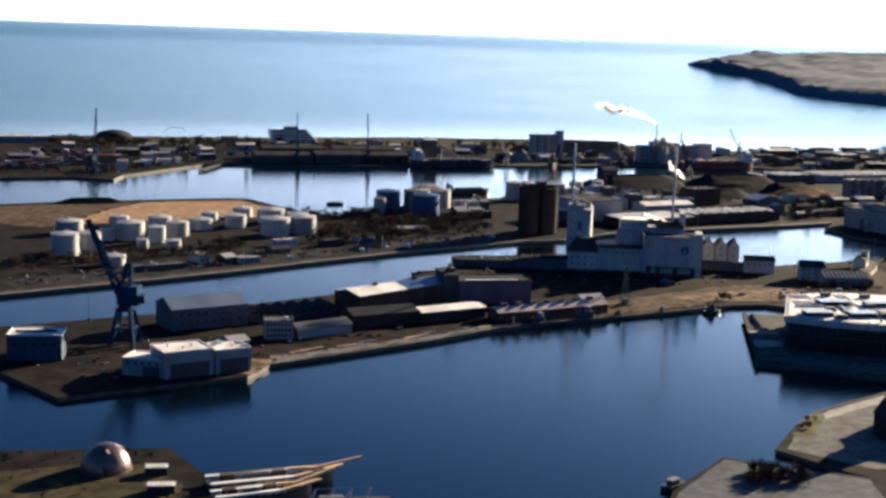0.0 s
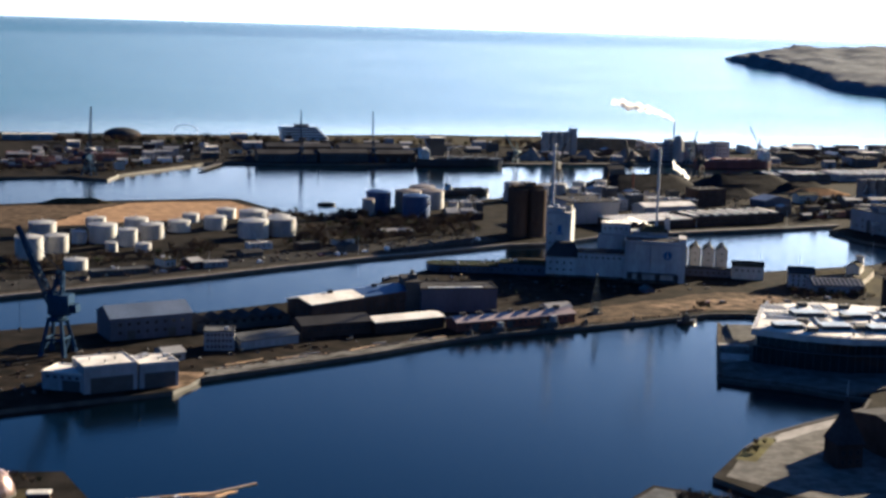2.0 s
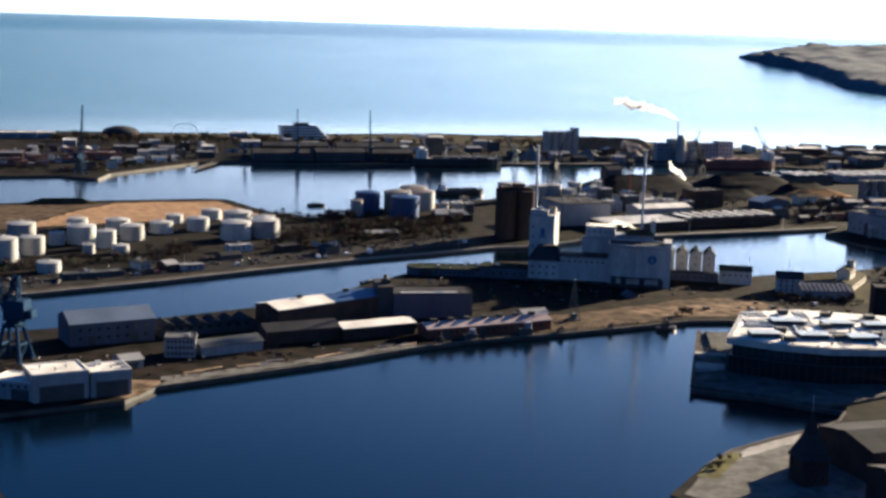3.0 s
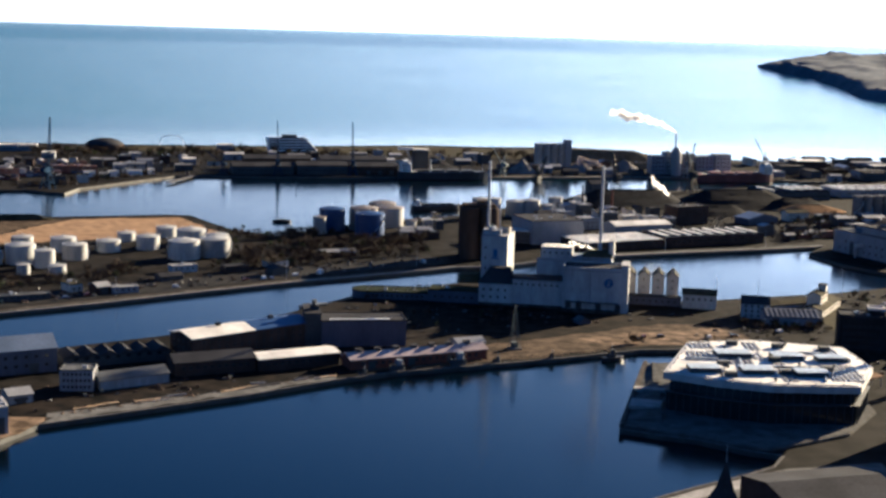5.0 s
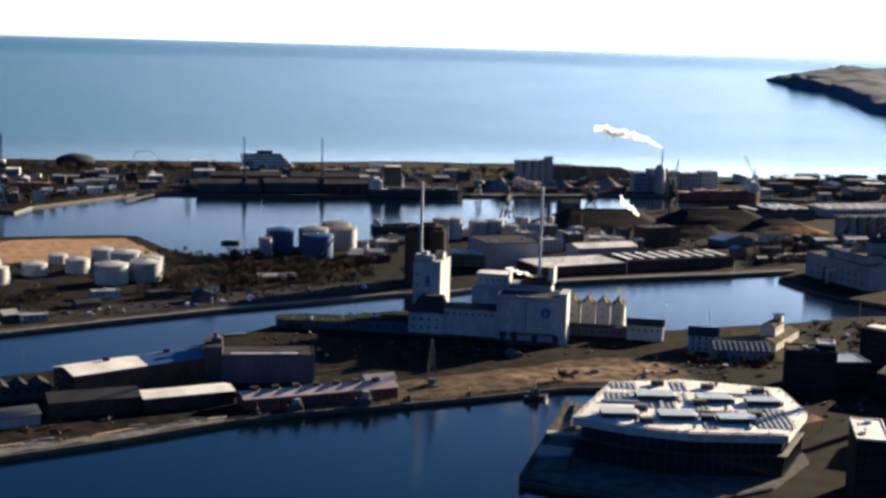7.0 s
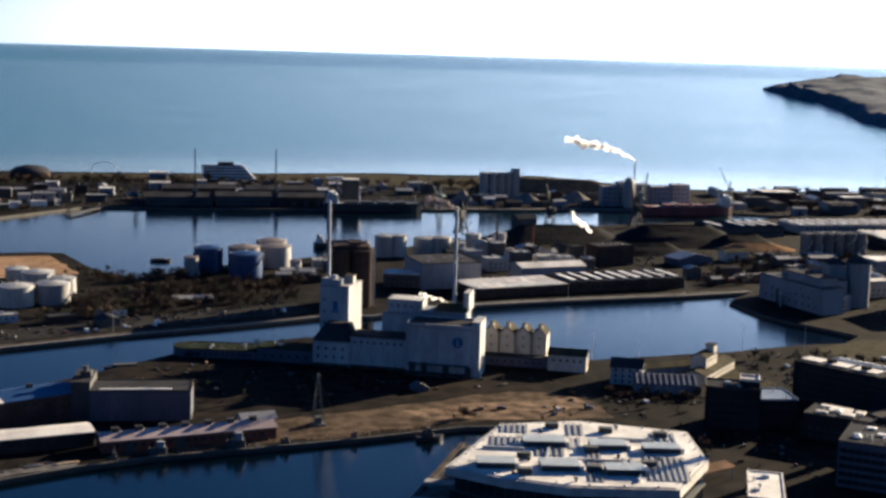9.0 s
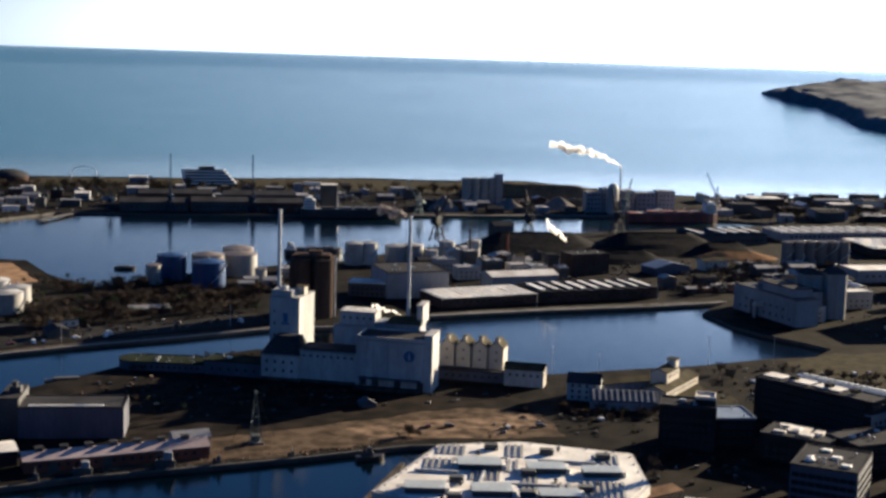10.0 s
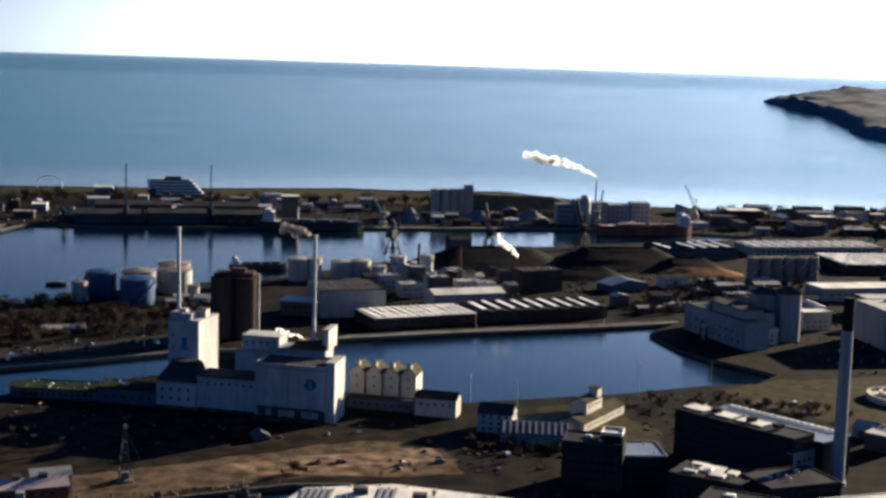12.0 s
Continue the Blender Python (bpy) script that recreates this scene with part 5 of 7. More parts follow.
# grey office tower with banded floors
m, w = front((374, 711), (396, 701))
t = thing("office_tower", "grey office building with bands of windows", "office", m)
part("wall", box(0, 0, 0, 24, 30, 17.6), SLATEWALL, t)
flat_roof(24, 30, 17.6, ROOFDARK, t)
for f in range(5):
    part("window_band", box(0.6, -0.08, 1.4 + f * 3.0, 23.4, 0.06, 3.0 + f * 3.0), GLASS, t)
    part("window_band", box(23.96, 0.6, 1.4 + f * 3.0, 24.08, 29.4, 3.0 + f * 3.0), GLASS, t)
    part("window_band", box(-0.08, 0.6, 1.4 + f * 3.0, 0.06, 29.4, 3.0 + f * 3.0), GLASS, t)
    for k in range(9):
        part("mullion", box(0.6 + k * 2.8, -0.16, 1.4 + f * 3.0, 0.8 + k * 2.8, -0.09, 3.0 + f * 3.0), SLATEWALL, t)
roof_clutter(24, 30, 17.6, t, 7, 63, STEELGREY)
for k, (x, y) in enumerate(((4, 6), (12, 14), (7, 22), (17, 5))):
    part("rooflight", box(x, y, 17.8, x + 3.4, y + 2.2, 18.6, bevel=0.08), SKYLIGHT, t, "pale rooflight")
block("blue_block", "pale blue-grey block behind the offices", "building", (428, 800), (452, 822), 26, 13, GREYWALL, ROOFBLUE, [("front", 8, 3, 1.6, 1.5, 1.5, 3.6)], clutter=4, seed=64)
block("low_block", "low dark block with pale roof patches", "building", (412, 760), (440, 772), 22, 11, OFFICEDARK, ROOFDARK, [("front", 9, 3, 1.6, 1.5, 1.4, 3.3)], clutter=6, seed=65)
block("low_block", "low pale-roofed block by the offices", "building", (432, 730), (462, 742), 18, 12, OFFICEDARK, ROOFWHITE, [("front", 9, 3, 1.6, 1.5, 1.4, 3.3)], clutter=3, seed=66)
block("tall_block", "dark block with a pale flat roof beside the culture house", "building", (321, 615), (332, 613), 28, 25.5, OFFICEDARK, ROOFWHITE, [("front", 4, 7, 1.2, 1.3, 1.6, 3.3)], clutter=4, seed=67)
m, w = front((322, 708), (338, 714), LAND)
t = thing("canopy", "slanted sandy-coloured canopy on posts", "canopy", m)
bm = bmesh.new()
v = [bm.verts.new(c) for c in ((0, 0, 3.2), (16, 0, 5.2), (16, 9, 5.2), (0, 9, 3.2), (0, 0, 3.6), (16, 0, 5.6), (16, 9, 5.6), (0, 9, 3.6))]
for f in ((3, 2, 1, 0), (4, 5, 6, 7), (0, 1, 5, 4), (1, 2, 6, 5), (2, 3, 7, 6), (3, 0, 4, 7)):
    bm.faces.new([v[i] for i in f])
part("canopy_roof", bm, SAND, t)
for x, y, z in ((1, 1, 3.3), (15, 1, 5.1), (15, 8, 5.1), (1, 8, 3.3)):
    part("post", tube((x, y, 0), (x, y, z), 0.18), STEELGREY, t)
t = thing("round_basin", "round tank with a stepped pale rim among grass", "tank", pose(515, 953, LAND))
for k, (r, z) in enumerate(((18, 3.0), (12, 4.0))):
    part("rim", lathe([(r, 0), (r, z), (r - 0.7, z), (r - 0.7, z - 1.5), (0.5, z - 1.4)], 64), CREAM, t)


# ---- the culture house ----
MEMBRANE = material("pale_roof_membrane", (0.47, 0.45, 0.42), (0.33, 0.315, 0.295), 2.5, 0.6, bump=0.1)
PANEL = material("solar_panel_glass", (0.13, 0.125, 0.12), (0.09, 0.088, 0.085), 1.0, 0.5)
DECK = material("grey_terrace_paving", (0.10, 0.098, 0.096), (0.055, 0.054, 0.053), 2.5, 0.85, bump=0.1)
HOODTOP = material("pale_glass_sheet", (0.36, 0.38, 0.37), (0.28, 0.30, 0.30), 1.0, 0.35)


def culture_house():
    t = thing("culture_house", "many-sided culture house with a broad pale roof above dark glass storeys", "culture house", pose(0, 0, 0))
    roof = [(227, 663), (247, 651), (269, 644), (305, 645), (320, 679), (318, 717), (277, 728), (247, 720)]
    cx, cy = 278.0, 685.0
    inset = lambda k: [(cx + (x - cx) * k, cy + (y - cy) * k) for x, y in roof]
    slab = part("roof", prism(roof, 16.6, 19.6), MEMBRANE, t, "pale roof slab with a broad edge")
    part("roof_deck", prism(inset(0.965), 19.604, 19.9), ROOFWHITE, slab)
    part("upper_storey", prism(inset(0.93), 11.5, 16.6), GLASS, t, "dark glazed upper storey")
    part("floor_slab", prism(inset(0.985), 11.0, 11.5), DARKGREY, t)
    part("middle_storey", prism(inset(0.965), 6.6, 11.0), GLASS, t, "dark glazed storey")
    n = len(roof)
    for (k, z0, z1) in ((0.935, 11.5, 16.6), (0.97, 3.3, 11.0)):
        ring = inset(k)
        for i in range(n):
            a, b = Vector(ring[i]), Vector(ring[(i + 1) % n])
            c = max(3, int((b - a).length / 3.2))
            for j in range(c):
                p = a.lerp(b, (j + 0.5) / c)
                part("fin", box(p.x - 0.14, p.y - 0.14, z0, p.x + 0.14, p.y + 0.14, z1), DARKGREY, t)
    base = [(208, 638.5), (222, 630.5), (234, 626.5), (252, 612.5), (262, 611), (298, 634), (319, 668), (322, 718), (280, 745), (242, 748), (233, 745)]
    part("podium", prism(base, LAND + 0.05, 3.1), DECK, t, "grey podium at the water")
    part("podium_deck", prism([(cx + (x - cx) * 0.985, cy + (y - cy) * 0.985) for x, y in base], 3.104, 3.3), DECK, t)
    part("ground_storey", prism(inset(0.96), 3.3, 6.6), GLASS, t, "dark glazed ground storey")
    for k in range(9):
        part("step", prism([(212.5 + k * 1.1, 646), (224, 642 + k * 0.2), (237, 738), (234.5 + k * 0.1, 742)], 3.3 + k * 0.18, 3.3 + k * 0.18 + 0.17), DECK, t)
    part("ramp", prism([(206, 638), (208, 638), (234, 747), (232, 748)], 2.1, 3.9), QUAYDARK, t, "dark parapet at the water")
    part("landing", prism([(213, 662), (226, 660), (229, 671), (216, 674)], 3.35, 5.1), SLABS, t, "pale paved landing")
    part("landing", prism([(219, 690), (233, 687), (234, 692), (220, 695)], 3.35, 5.1), SLABS, t, "pale paved landing")
    # roof plant: big hooded rooflights, panel rows, small plant
    rot = radians(3)
    for x, y, w, d in ((255, 689, 15, 11), (279, 687, 13, 10), (298, 685, 13, 9), (238, 661, 13, 10), (260, 660, 13, 11), (282, 657.5, 13, 10)):
        m = Matrix.Translation((x, y, 19.9)) @ Matrix.Rotation(rot, 4, "Z")
        # dark sides and pale top paint in the hood's shade and sunlight
        hood = part("roof_hood", box(0, 0, 0, w, d * 0.8, 1.9, bevel=0.12), DARKGREY, t, "low roof hood with shade-dark sides and a sun-pale glass top", m=m)
        part("hood_top", box(-0.25, -0.25, 1.904, w + 0.25, d * 0.8 + 0.25, 2.2, bevel=0.06), HOODTOP, hood)
        part("hood_louvre", box(w + 0.27, 0.2, 0.1, w + 1.5, d * 0.7, 1.9, bevel=0.06), ROOFWHITE, hood)
    for x, y, w, d in ((247, 707, 11, 12), (243, 690, 11, 12), (272, 706, 7, 16), (269, 688, 8, 15), (259, 678, 11, 11), (275.5, 650, 6, 34), (296, 653, 15, 28), (303, 701, 10, 12), (286, 668, 8, 10)):
        rows = max(3, int(w / 2.1))
        for k in range(rows):
            bm = bmesh.new()
            box(0, 0, 0, 1.1, d, 0.1, bm)
            for v in bm.verts:
                v.co.z += (1.1 - v.co.x) * 0.22
            part("solar_panel", bm, PANEL, t, "dark tilted solar panel", m=Matrix.Translation((x + k * w / rows, y, 20.0)) @ Matrix.Rotation(rot - 0.1, 4, "Z"))
    for x, y in ((264, 714), (284, 710), (304, 706), (276.5, 684), (252, 674), (251.5, 655.5), (275.5, 661), (295, 668)):
        part("plant_box", box(x, y, 19.9, x + 5, y + 3.2, 22.0, bevel=0.12), DARKGREY, t, "dark plant box")
    n_roof = len(roof)
    edge = inset(0.955)
    for i in range(n_roof):
        a, b = Vector(edge[i]), Vector(edge[(i + 1) % n_roof])
        c = max(2, int((b - a).length / 9))
        for j in range(c):
            p = a.lerp(b, (j + 0.5) / c)
            part("roof_anchor", box(p.x - 0.3, p.y - 0.3, 19.9, p.x + 0.3, p.y + 0.3, 20.5, bevel=0.05), STEELGREY, t)
    for x, y, x1, y1 in ((256, 702, 272, 703), (283, 702, 303, 701), (240, 686, 255, 685), (269, 674, 288, 673), (292, 651, 296, 668), (262, 672, 264, 687)):
        part("duct", beam_bar((x, y, 20.45), (x1, y1, 20.45), 0.9, 0.8), STEELGREY, t, "long grey roof duct")
    for x, y in ((246, 669), (256, 672), (269, 667), (288, 678), (302, 676), (312, 690), (262, 708), (291, 716), (308, 712), (250, 656), (271, 650)):
        bm = lathe([(0.45, 19.9), (0.45, 20.8), (0.8, 20.9), (0.8, 21.2), (0.2, 21.5)], 12)
        bmesh.ops.translate(bm, verts=bm.verts, vec=(x, y, 0))
        part("vent", bm, DARKGREY, t)
    for x, y, w, d in ((235, 668, 6, 3), (253, 700, 8, 4), (290, 672, 8, 4), (262, 696, 9, 3), (300, 696, 7, 3), (285, 700, 6, 5)):
        part("roof_mat", box(x, y, 19.904, x + w, y + d, 20.02), ROOFGREY, t)
    return t


culture_house()

# ---- waterfront in the foreground ----
t = thing("dome", "bronze-coloured metal dome on the quay head", "dome", pose(-73, 472, LAND))
dome_rows = [(8.6 * math.cos(a), 9.2 * math.sin(a)) for a in [i * math.pi / 2 / 14 for i in range(14)]] + [(0.3, 9.22)]
part("shell", lathe(dome_rows, 40), COPPER, t, smooth=True)
for k in range(10):
    a = 2 * math.pi * k / 10
    bm = bmesh.new()
    pts = [Vector((r * 1.005 * math.cos(a), r * 1.005 * math.sin(a), z * 1.005)) for r, z in dome_rows[:-1:2]]
    for p, q in zip(pts, pts[1:]):
        tube(p, q, 0.04, seg=4, bm=bm)
    part("rib", bm, COPPER, t)
part("plinth", lathe([(8.9, 0), (8.9, 0.6), (8.6, 0.6)], 40), QUAY, t)
for x, y, w_ in ((-59, 465, 7.5), (-56, 446, 9)):
    tt, ww = block("kiosk", "small kiosk with a white slatted roof", "kiosk", (x, y), (x + w_, y + 0.6), 4, 2.6, DARKWALL, ROOFWHITE, [("front", 3, 1, 1.2, 1.2, 0.8, 2)], kerb=0.2, group="kiosks on the quay head")
    for k in range(6):
        part("slat", box(0.4 + k * ww / 6.2, 0.4, 2.8, 0.7 + k * ww / 6.2, 3.6, 2.95), SHIPWHITE, tt)


def hull(length, beam, depth, mat, parent, sheer=0.8, bow=0.35, name="hull"):
    """A ship's hull along x, its bow at +x, its keel below the water."""
    bm = bmesh.new()
    secs = []
    for i in range(17):
        t = i / 16
        x = length * t
        k = 1.0 if t < 1 - bow else max(0.02, 1 - ((t - 1 + bow) / bow) ** 2.2)
        k *= 0.75 + 0.25 * min(1, t / 0.08)
        top = depth + sheer * ((t - 0.4) * 1.7) ** 2
        rake = 0.0
        secs.append([bm.verts.new((x + rake, y * beam / 2 * k * f, z)) for y, f, z in ((-1, 1, top), (-1, 0.96, 0.6), (-1, 0.6, -1.5), (1, 0.6, -1.5), (1, 0.96, 0.6), (1, 1, top))])
    for a, b in zip(secs, secs[1:]):
        for j in range(6):
            bm.faces.new((a[j], b[j], b[(j + 1) % 6], a[(j + 1) % 6]))
    bm.faces.new(secs[0])
    bm.faces.new(secs[-1][::-1])
    return part(name, bm, mat, parent)


def wooden_ship(x, y, rot, length, beam, label, sprit):
    """A moored wooden ship with broad white rails and a fan of golden timbers at its bow."""
    t = thing("wooden_ship", label, "ship", pose(x, y, 0, 0, 0, rot), "wooden ships at the quay head")
    hull(length, beam, 3.4, HULLDARK, t, 1.2, 0.35)
    b = beam / 2
    part("deck", prism([(1, -b + 0.5), (length * 0.7, -b + 0.5), (length * 0.92, -1.2), (length * 0.92, 1.2), (length * 0.7, b - 0.5), (1, b - 0.5)], 3.35, 3.5), QUAYDARK, t)
    for side in (-1, 1):
        bm = prism([(0.5, side * (b - 0.9)), (length * 0.68, side * (b - 0.9)), (length * 0.68, side * (b + 0.5)), (0.5, side * (b + 0.5))], 4.2, 4.7)
        part("rail", bm, SHIPWHITE, t, "broad white rail")
        for k in range(9):
            part("stanchion", tube((2 + k * length * 0.08, side * b, 3.3), (2 + k * length * 0.08, side * b, 4.25), 0.14, seg=6), SHIPWHITE, t)
        part("head_rail", beam_bar((length * 0.66, side * b, 4.6), (length + 2.5, 0, 5.6), 1.3, 0.4), WOOD, t, "golden varnished head timber")
        part("head_rail", beam_bar((length * 0.74, side * b * 0.6, 4.0), (length + 3.5, 0, 5.7), 1.0, 0.4), WOOD, t, "golden varnished head timber")
    part("bowsprit", beam_bar((length * 0.8, 0, 5.2), sprit, 1.1, 0.7), WOOD, t, "golden varnished bowsprit")
    for k, (u, v) in enumerate(((0.12, 0.4), (0.32, -0.3), (0.52, 0.25))):
        part("deckhouse", box(length * u, b * v - 1.2, 3.5, length * u + 4.5, b * v + 1.2, 5.3, bevel=0.12), QUAYDARK, t, "dark deckhouse")
    part("boom", tube((length * 0.1, 0.3, 6.0), (length * 0.62, 0.1, 6.3), 0.3, 0.22), WOOD, t)
    return t


wooden_ship(-37.3, 452.8, 17.5, 44, 8.8, "moored wooden ship with broad white rails and a golden bow", (53.5, -2.0, 8.4))
wooden_ship(-34.5, 438.5, 20, 34, 6.4, "smaller moored wooden ship with white rails beside the larger one", (44.0, 4.5, 7.6))
t = thing("moored_boat", "moored boat with a dark hull and bare roof frames", "boat", pose(-6, 436, 0, 0, 0, 8))
hull(30, 6.5, 2.6, HULLDARK, t, 0.8, 0.4)
part("deck", prism([(1, -2.7), (20, -2.7), (27, -1), (27, 1), (20, 2.7), (1, 2.7)], 2.55, 2.7), QUAYDARK, t)
part("deckhouse", box(6, -1.5, 2.7, 14, 1.5, 4.4, bevel=0.2), SLATEWALL, t)
for x in (3, 9, 15, 21):
    part("roof_frame", tube((x, -2.4, 2.7), (x + 2, 0, 7.0), 0.18), STEELGREY, t)
    part("roof_frame", tube((x, 2.4, 2.7), (x + 2, 0, 7.0), 0.18), STEELGREY, t)
part("ridge", tube((5, 0, 7.0), (23, 0, 7.0), 0.16), STEELGREY, t)
# quay side east of the tall ship: spire-roofed tower, sheds and rows of dark planters
t = thing("spire_tower", "slender dark tower with a steep pointed copper-dark roof", "tower", pose(222.5, 515, LAND, 0, 0, 12))
part("wall", box(-5, -5, 0, 5, 5, 9), DARKWALL, t)
bm = bmesh.new()
v = [bm.verts.new(c) for c in ((-5.6, -5.6, 9), (5.6, -5.6, 9), (5.6, 5.6, 9), (-5.6, 5.6, 9), (-2.2, -2.2, 17), (2.2, -2.2, 17), (2.2, 2.2, 17), (-2.2, 2.2, 17), (0, 0, 26))]
for f in ((3, 2, 1, 0), (0, 1, 5, 4), (1, 2, 6, 5), (2, 3, 7, 6), (3, 0, 4, 7), (4, 5, 8), (5, 6, 8), (6, 7, 8), (7, 4, 8)):
    bm.faces.new([v[i] for i in f])
part("spire", bm, ROOFDARK, t, "steep dark spire")
part("finial", tube((0, 0, 25.5), (0, 0, 31.5), 0.14, 0.05), STEELGREY, t)
windows(t, "front", 10, 10, 3, 2, 1.2, 1.8, 1.5, 3.4)
for ob in t.children:
    if ob.name.startswith("window"):
        ob.matrix_basis = pose(-5, -5, 0) @ ob.matrix_basis
hall("brick_hall", "large dark brick building with a steep dark roof", "building", (244, 512), (284, 524), 34, 12, 3.0, DARKWALL, ROOFDARK, "x", [("front", 12, 3, 1.3, 2.0, 1.5, 3.6)])
hall("brick_hall", "large dark brick building with a steep dark roof", "building", (240, 474), (292, 480), 24, 12, 3.0, DARKWALL, ROOFDARK, "x", [("front", 12, 3, 1.3, 2.0, 1.5, 3.6)])
t = thing("motor_launch", "small dark launch moored at the quay", "boat", pose(118, 456, 0, 0, 0, 40))
hull(12, 4, 1.6, HULLDARK, t, 0.5, 0.4)
part("cabin", box(3, -1.3, 1.5, 7.5, 1.3, 3.4, bevel=0.2), DARKGREY, t)
part("cabin_roof", box(2.7, -1.5, 3.4, 7.8, 1.5, 3.6, bevel=0.05), DARKGREY, t)


# ---- ships and boats ----
def freighter(x, y, rot, length, beam, depth, mat, label, house_at=0.04, gear=2, storeys=9.0):
    t = thing("cargo_ship", label, "ship", pose(x, y, 0, 0, 0, rot))
    hull(length, beam, depth, mat, t, 1.0, 0.18)
    part("deck", box(length * 0.02, -beam * 0.42, depth - 0.05, length * 0.84, beam * 0.42, depth + 0.25), ROOFGREY, t)
    hx = length * house_at
    house = part("superstructure", box(hx, -beam * 0.42, depth, hx + length * 0.11, beam * 0.42, depth + storeys, bevel=0.25), SHIPWHITE, t, "white superstructure")
    part("bridge", box(hx + 1, -beam * 0.5, depth + storeys, hx + length * 0.08, beam * 0.5, depth + storeys + 2.6, bevel=0.2), SHIPWHITE, house)
    part("bridge_window", box(hx + length * 0.08, -beam * 0.46, depth + storeys + 1, hx + length * 0.08 + 0.1, beam * 0.46, depth + storeys + 2), GLASS, house)
    for k in range(int(storeys / 3)):
        part("deck_window", box(hx + 0.6, -beam * 0.42 - 0.06, depth + 1.6 + k * 2.6, hx + length * 0.11 - 0.6, -beam * 0.42 + 0.05, depth + 2.5 + k * 2.6), GLASS, house)
    part("funnel", box(hx - 0.5 + length * 0.01, -2, depth + storeys, hx + length * 0.04, 2, depth + storeys + 3.5, bevel=0.4), HULLDARK, t)
    for k in range(4):
        a = length * (0.2 + 0.165 * k)
        part("hatch", box(a, -beam * 0.33, depth + 0.25, a + length * 0.135, beam * 0.33, depth + 2.0, bevel=0.15), mat, t)
    for k in range(gear):
        a = length * (0.36 + 0.28 * k)
        part("deck_crane", tube((a, 0, depth + 0.2), (a, 0, depth + 13), 0.9, 0.7), STEELGREY, t)
        part("crane_boom", lattice((a, 0, depth + 11), (a + length * 0.16, 0, depth + 14), 1.4, 0.7, 6, 0.14), STEELGREY, t)
    part("fore_mast", tube((length * 0.93, 0, depth), (length * 0.93, 0, depth + 9), 0.25, 0.1), STEELGREY, t)
    return t


freighter(94, 1545, 9, 96, 16, 8, HULLDARK, "dark bulk carrier moored at the outer quay", 0.03, 1)
freighter(409, 1588, 11, 92, 15, 9, HULLRED, "rust-red cargo ship moored at the outer quay", 0.85, 0)
freighter(112, 1300, 20, 46, 9, 4, HULLDARK, "small dark coaster with a white bridge at the quay", 0.05, 0, 3.0)
t = thing("barge", "small dark barge moored in the channel", "barge", pose(2, 1208, 0, 0, 0, 8))
hull(15, 5.5, 1.8, HULLDARK, t, 0.2, 0.25)
part("coaming", box(3, -1.8, 1.7, 11, 1.8, 2.4, bevel=0.1), DARKGREY, t)
t = thing("barge", "dark work barge at the tip of the pier", "barge", pose(56, 868, 0, 0, 0, 20))
hull(22, 6, 1.8, HULLDARK, t, 0.2, 0.2)
part("coaming", box(4, -2, 1.7, 16, 2, 2.8, bevel=0.1), DARKGREY, t)
for i, (x, y, r, l, high) in enumerate(((108, 727, 24, 17, 1.3), (136, 739, 22, 18, 1.6), (96, 718, 30, 9, 0.8), (158, 748, 22, 9, 0.8), (214, 765, 26, 12, 0.9), (186, 760, 24, 7, 0.7))):
    t = thing("tug_boat", "dark harbour tug with a grey wheelhouse moored along the pier" if l > 14 else "small dark harbour boat moored along the pier", "boat", pose(x, y - 5, 0, 0, 0, r), "boats along the pier")
    hull(l, l * 0.3, 1.7, HULLDARK, t, 0.5, 0.4)
    part("deckhouse", box(l * 0.2, -l * 0.09, 1.6, l * 0.6, l * 0.09, 1.6 + 2.2 * high, bevel=0.15), DARKGREY, t)
    house = part("wheelhouse", box(l * 0.38, -l * 0.07, 1.6 + 2.2 * high, l * 0.55, l * 0.07, 1.6 + 4.2 * high, bevel=0.15), GREYWALL if l > 14 else DARKGREY, t, "small wheelhouse")
    part("window_band", box(l * 0.55, -l * 0.06, 1.6 + 3.0 * high, l * 0.55 + 0.08, l * 0.06, 1.6 + 3.8 * high), GLASS, house)
    part("mast", tube((l * 0.46, 0, 1.6 + 4.2 * high), (l * 0.46, 0, 1.6 + 4.2 * high + l * 0.3), 0.1, 0.05), STEELGREY, t)
    part("funnel", lathe([(0.5, 1.7), (0.5, 1.7 + 3.2 * high), (0.35, 1.7 + 3.2 * high)], 10), BLACK, t, m=pose(l * 0.27, 0, 0))

# ---- the outer harbour ----
m, w = front((-66, 1776), (-12, 1790))
t = thing("terraced_office", "white terraced office building with banded floors", "office", m)
for k in range(5):
    part("floor_band", box(-k * 0.6, k * 1.2, 2 + k * 3.3, w + 3 - k * 3.0, 22, 3.6 + k * 3.3, bevel=0.1), SHIPWHITE, t, "white floor band")
    part("window_band", box(1, k * 1.2 + 1.0, 3.6 + k * 3.3, w - k * 3.0, 21.5, 5.3 + k * 3.3), GLASS, t)
part("ground_floor", box(1, 1, 0, w, 21, 2), DARKGREY, t)
part("roof_house", box(w * 0.3, 8, 18.5, w * 0.62, 16, 21, bevel=0.1), DARKGREY, t)
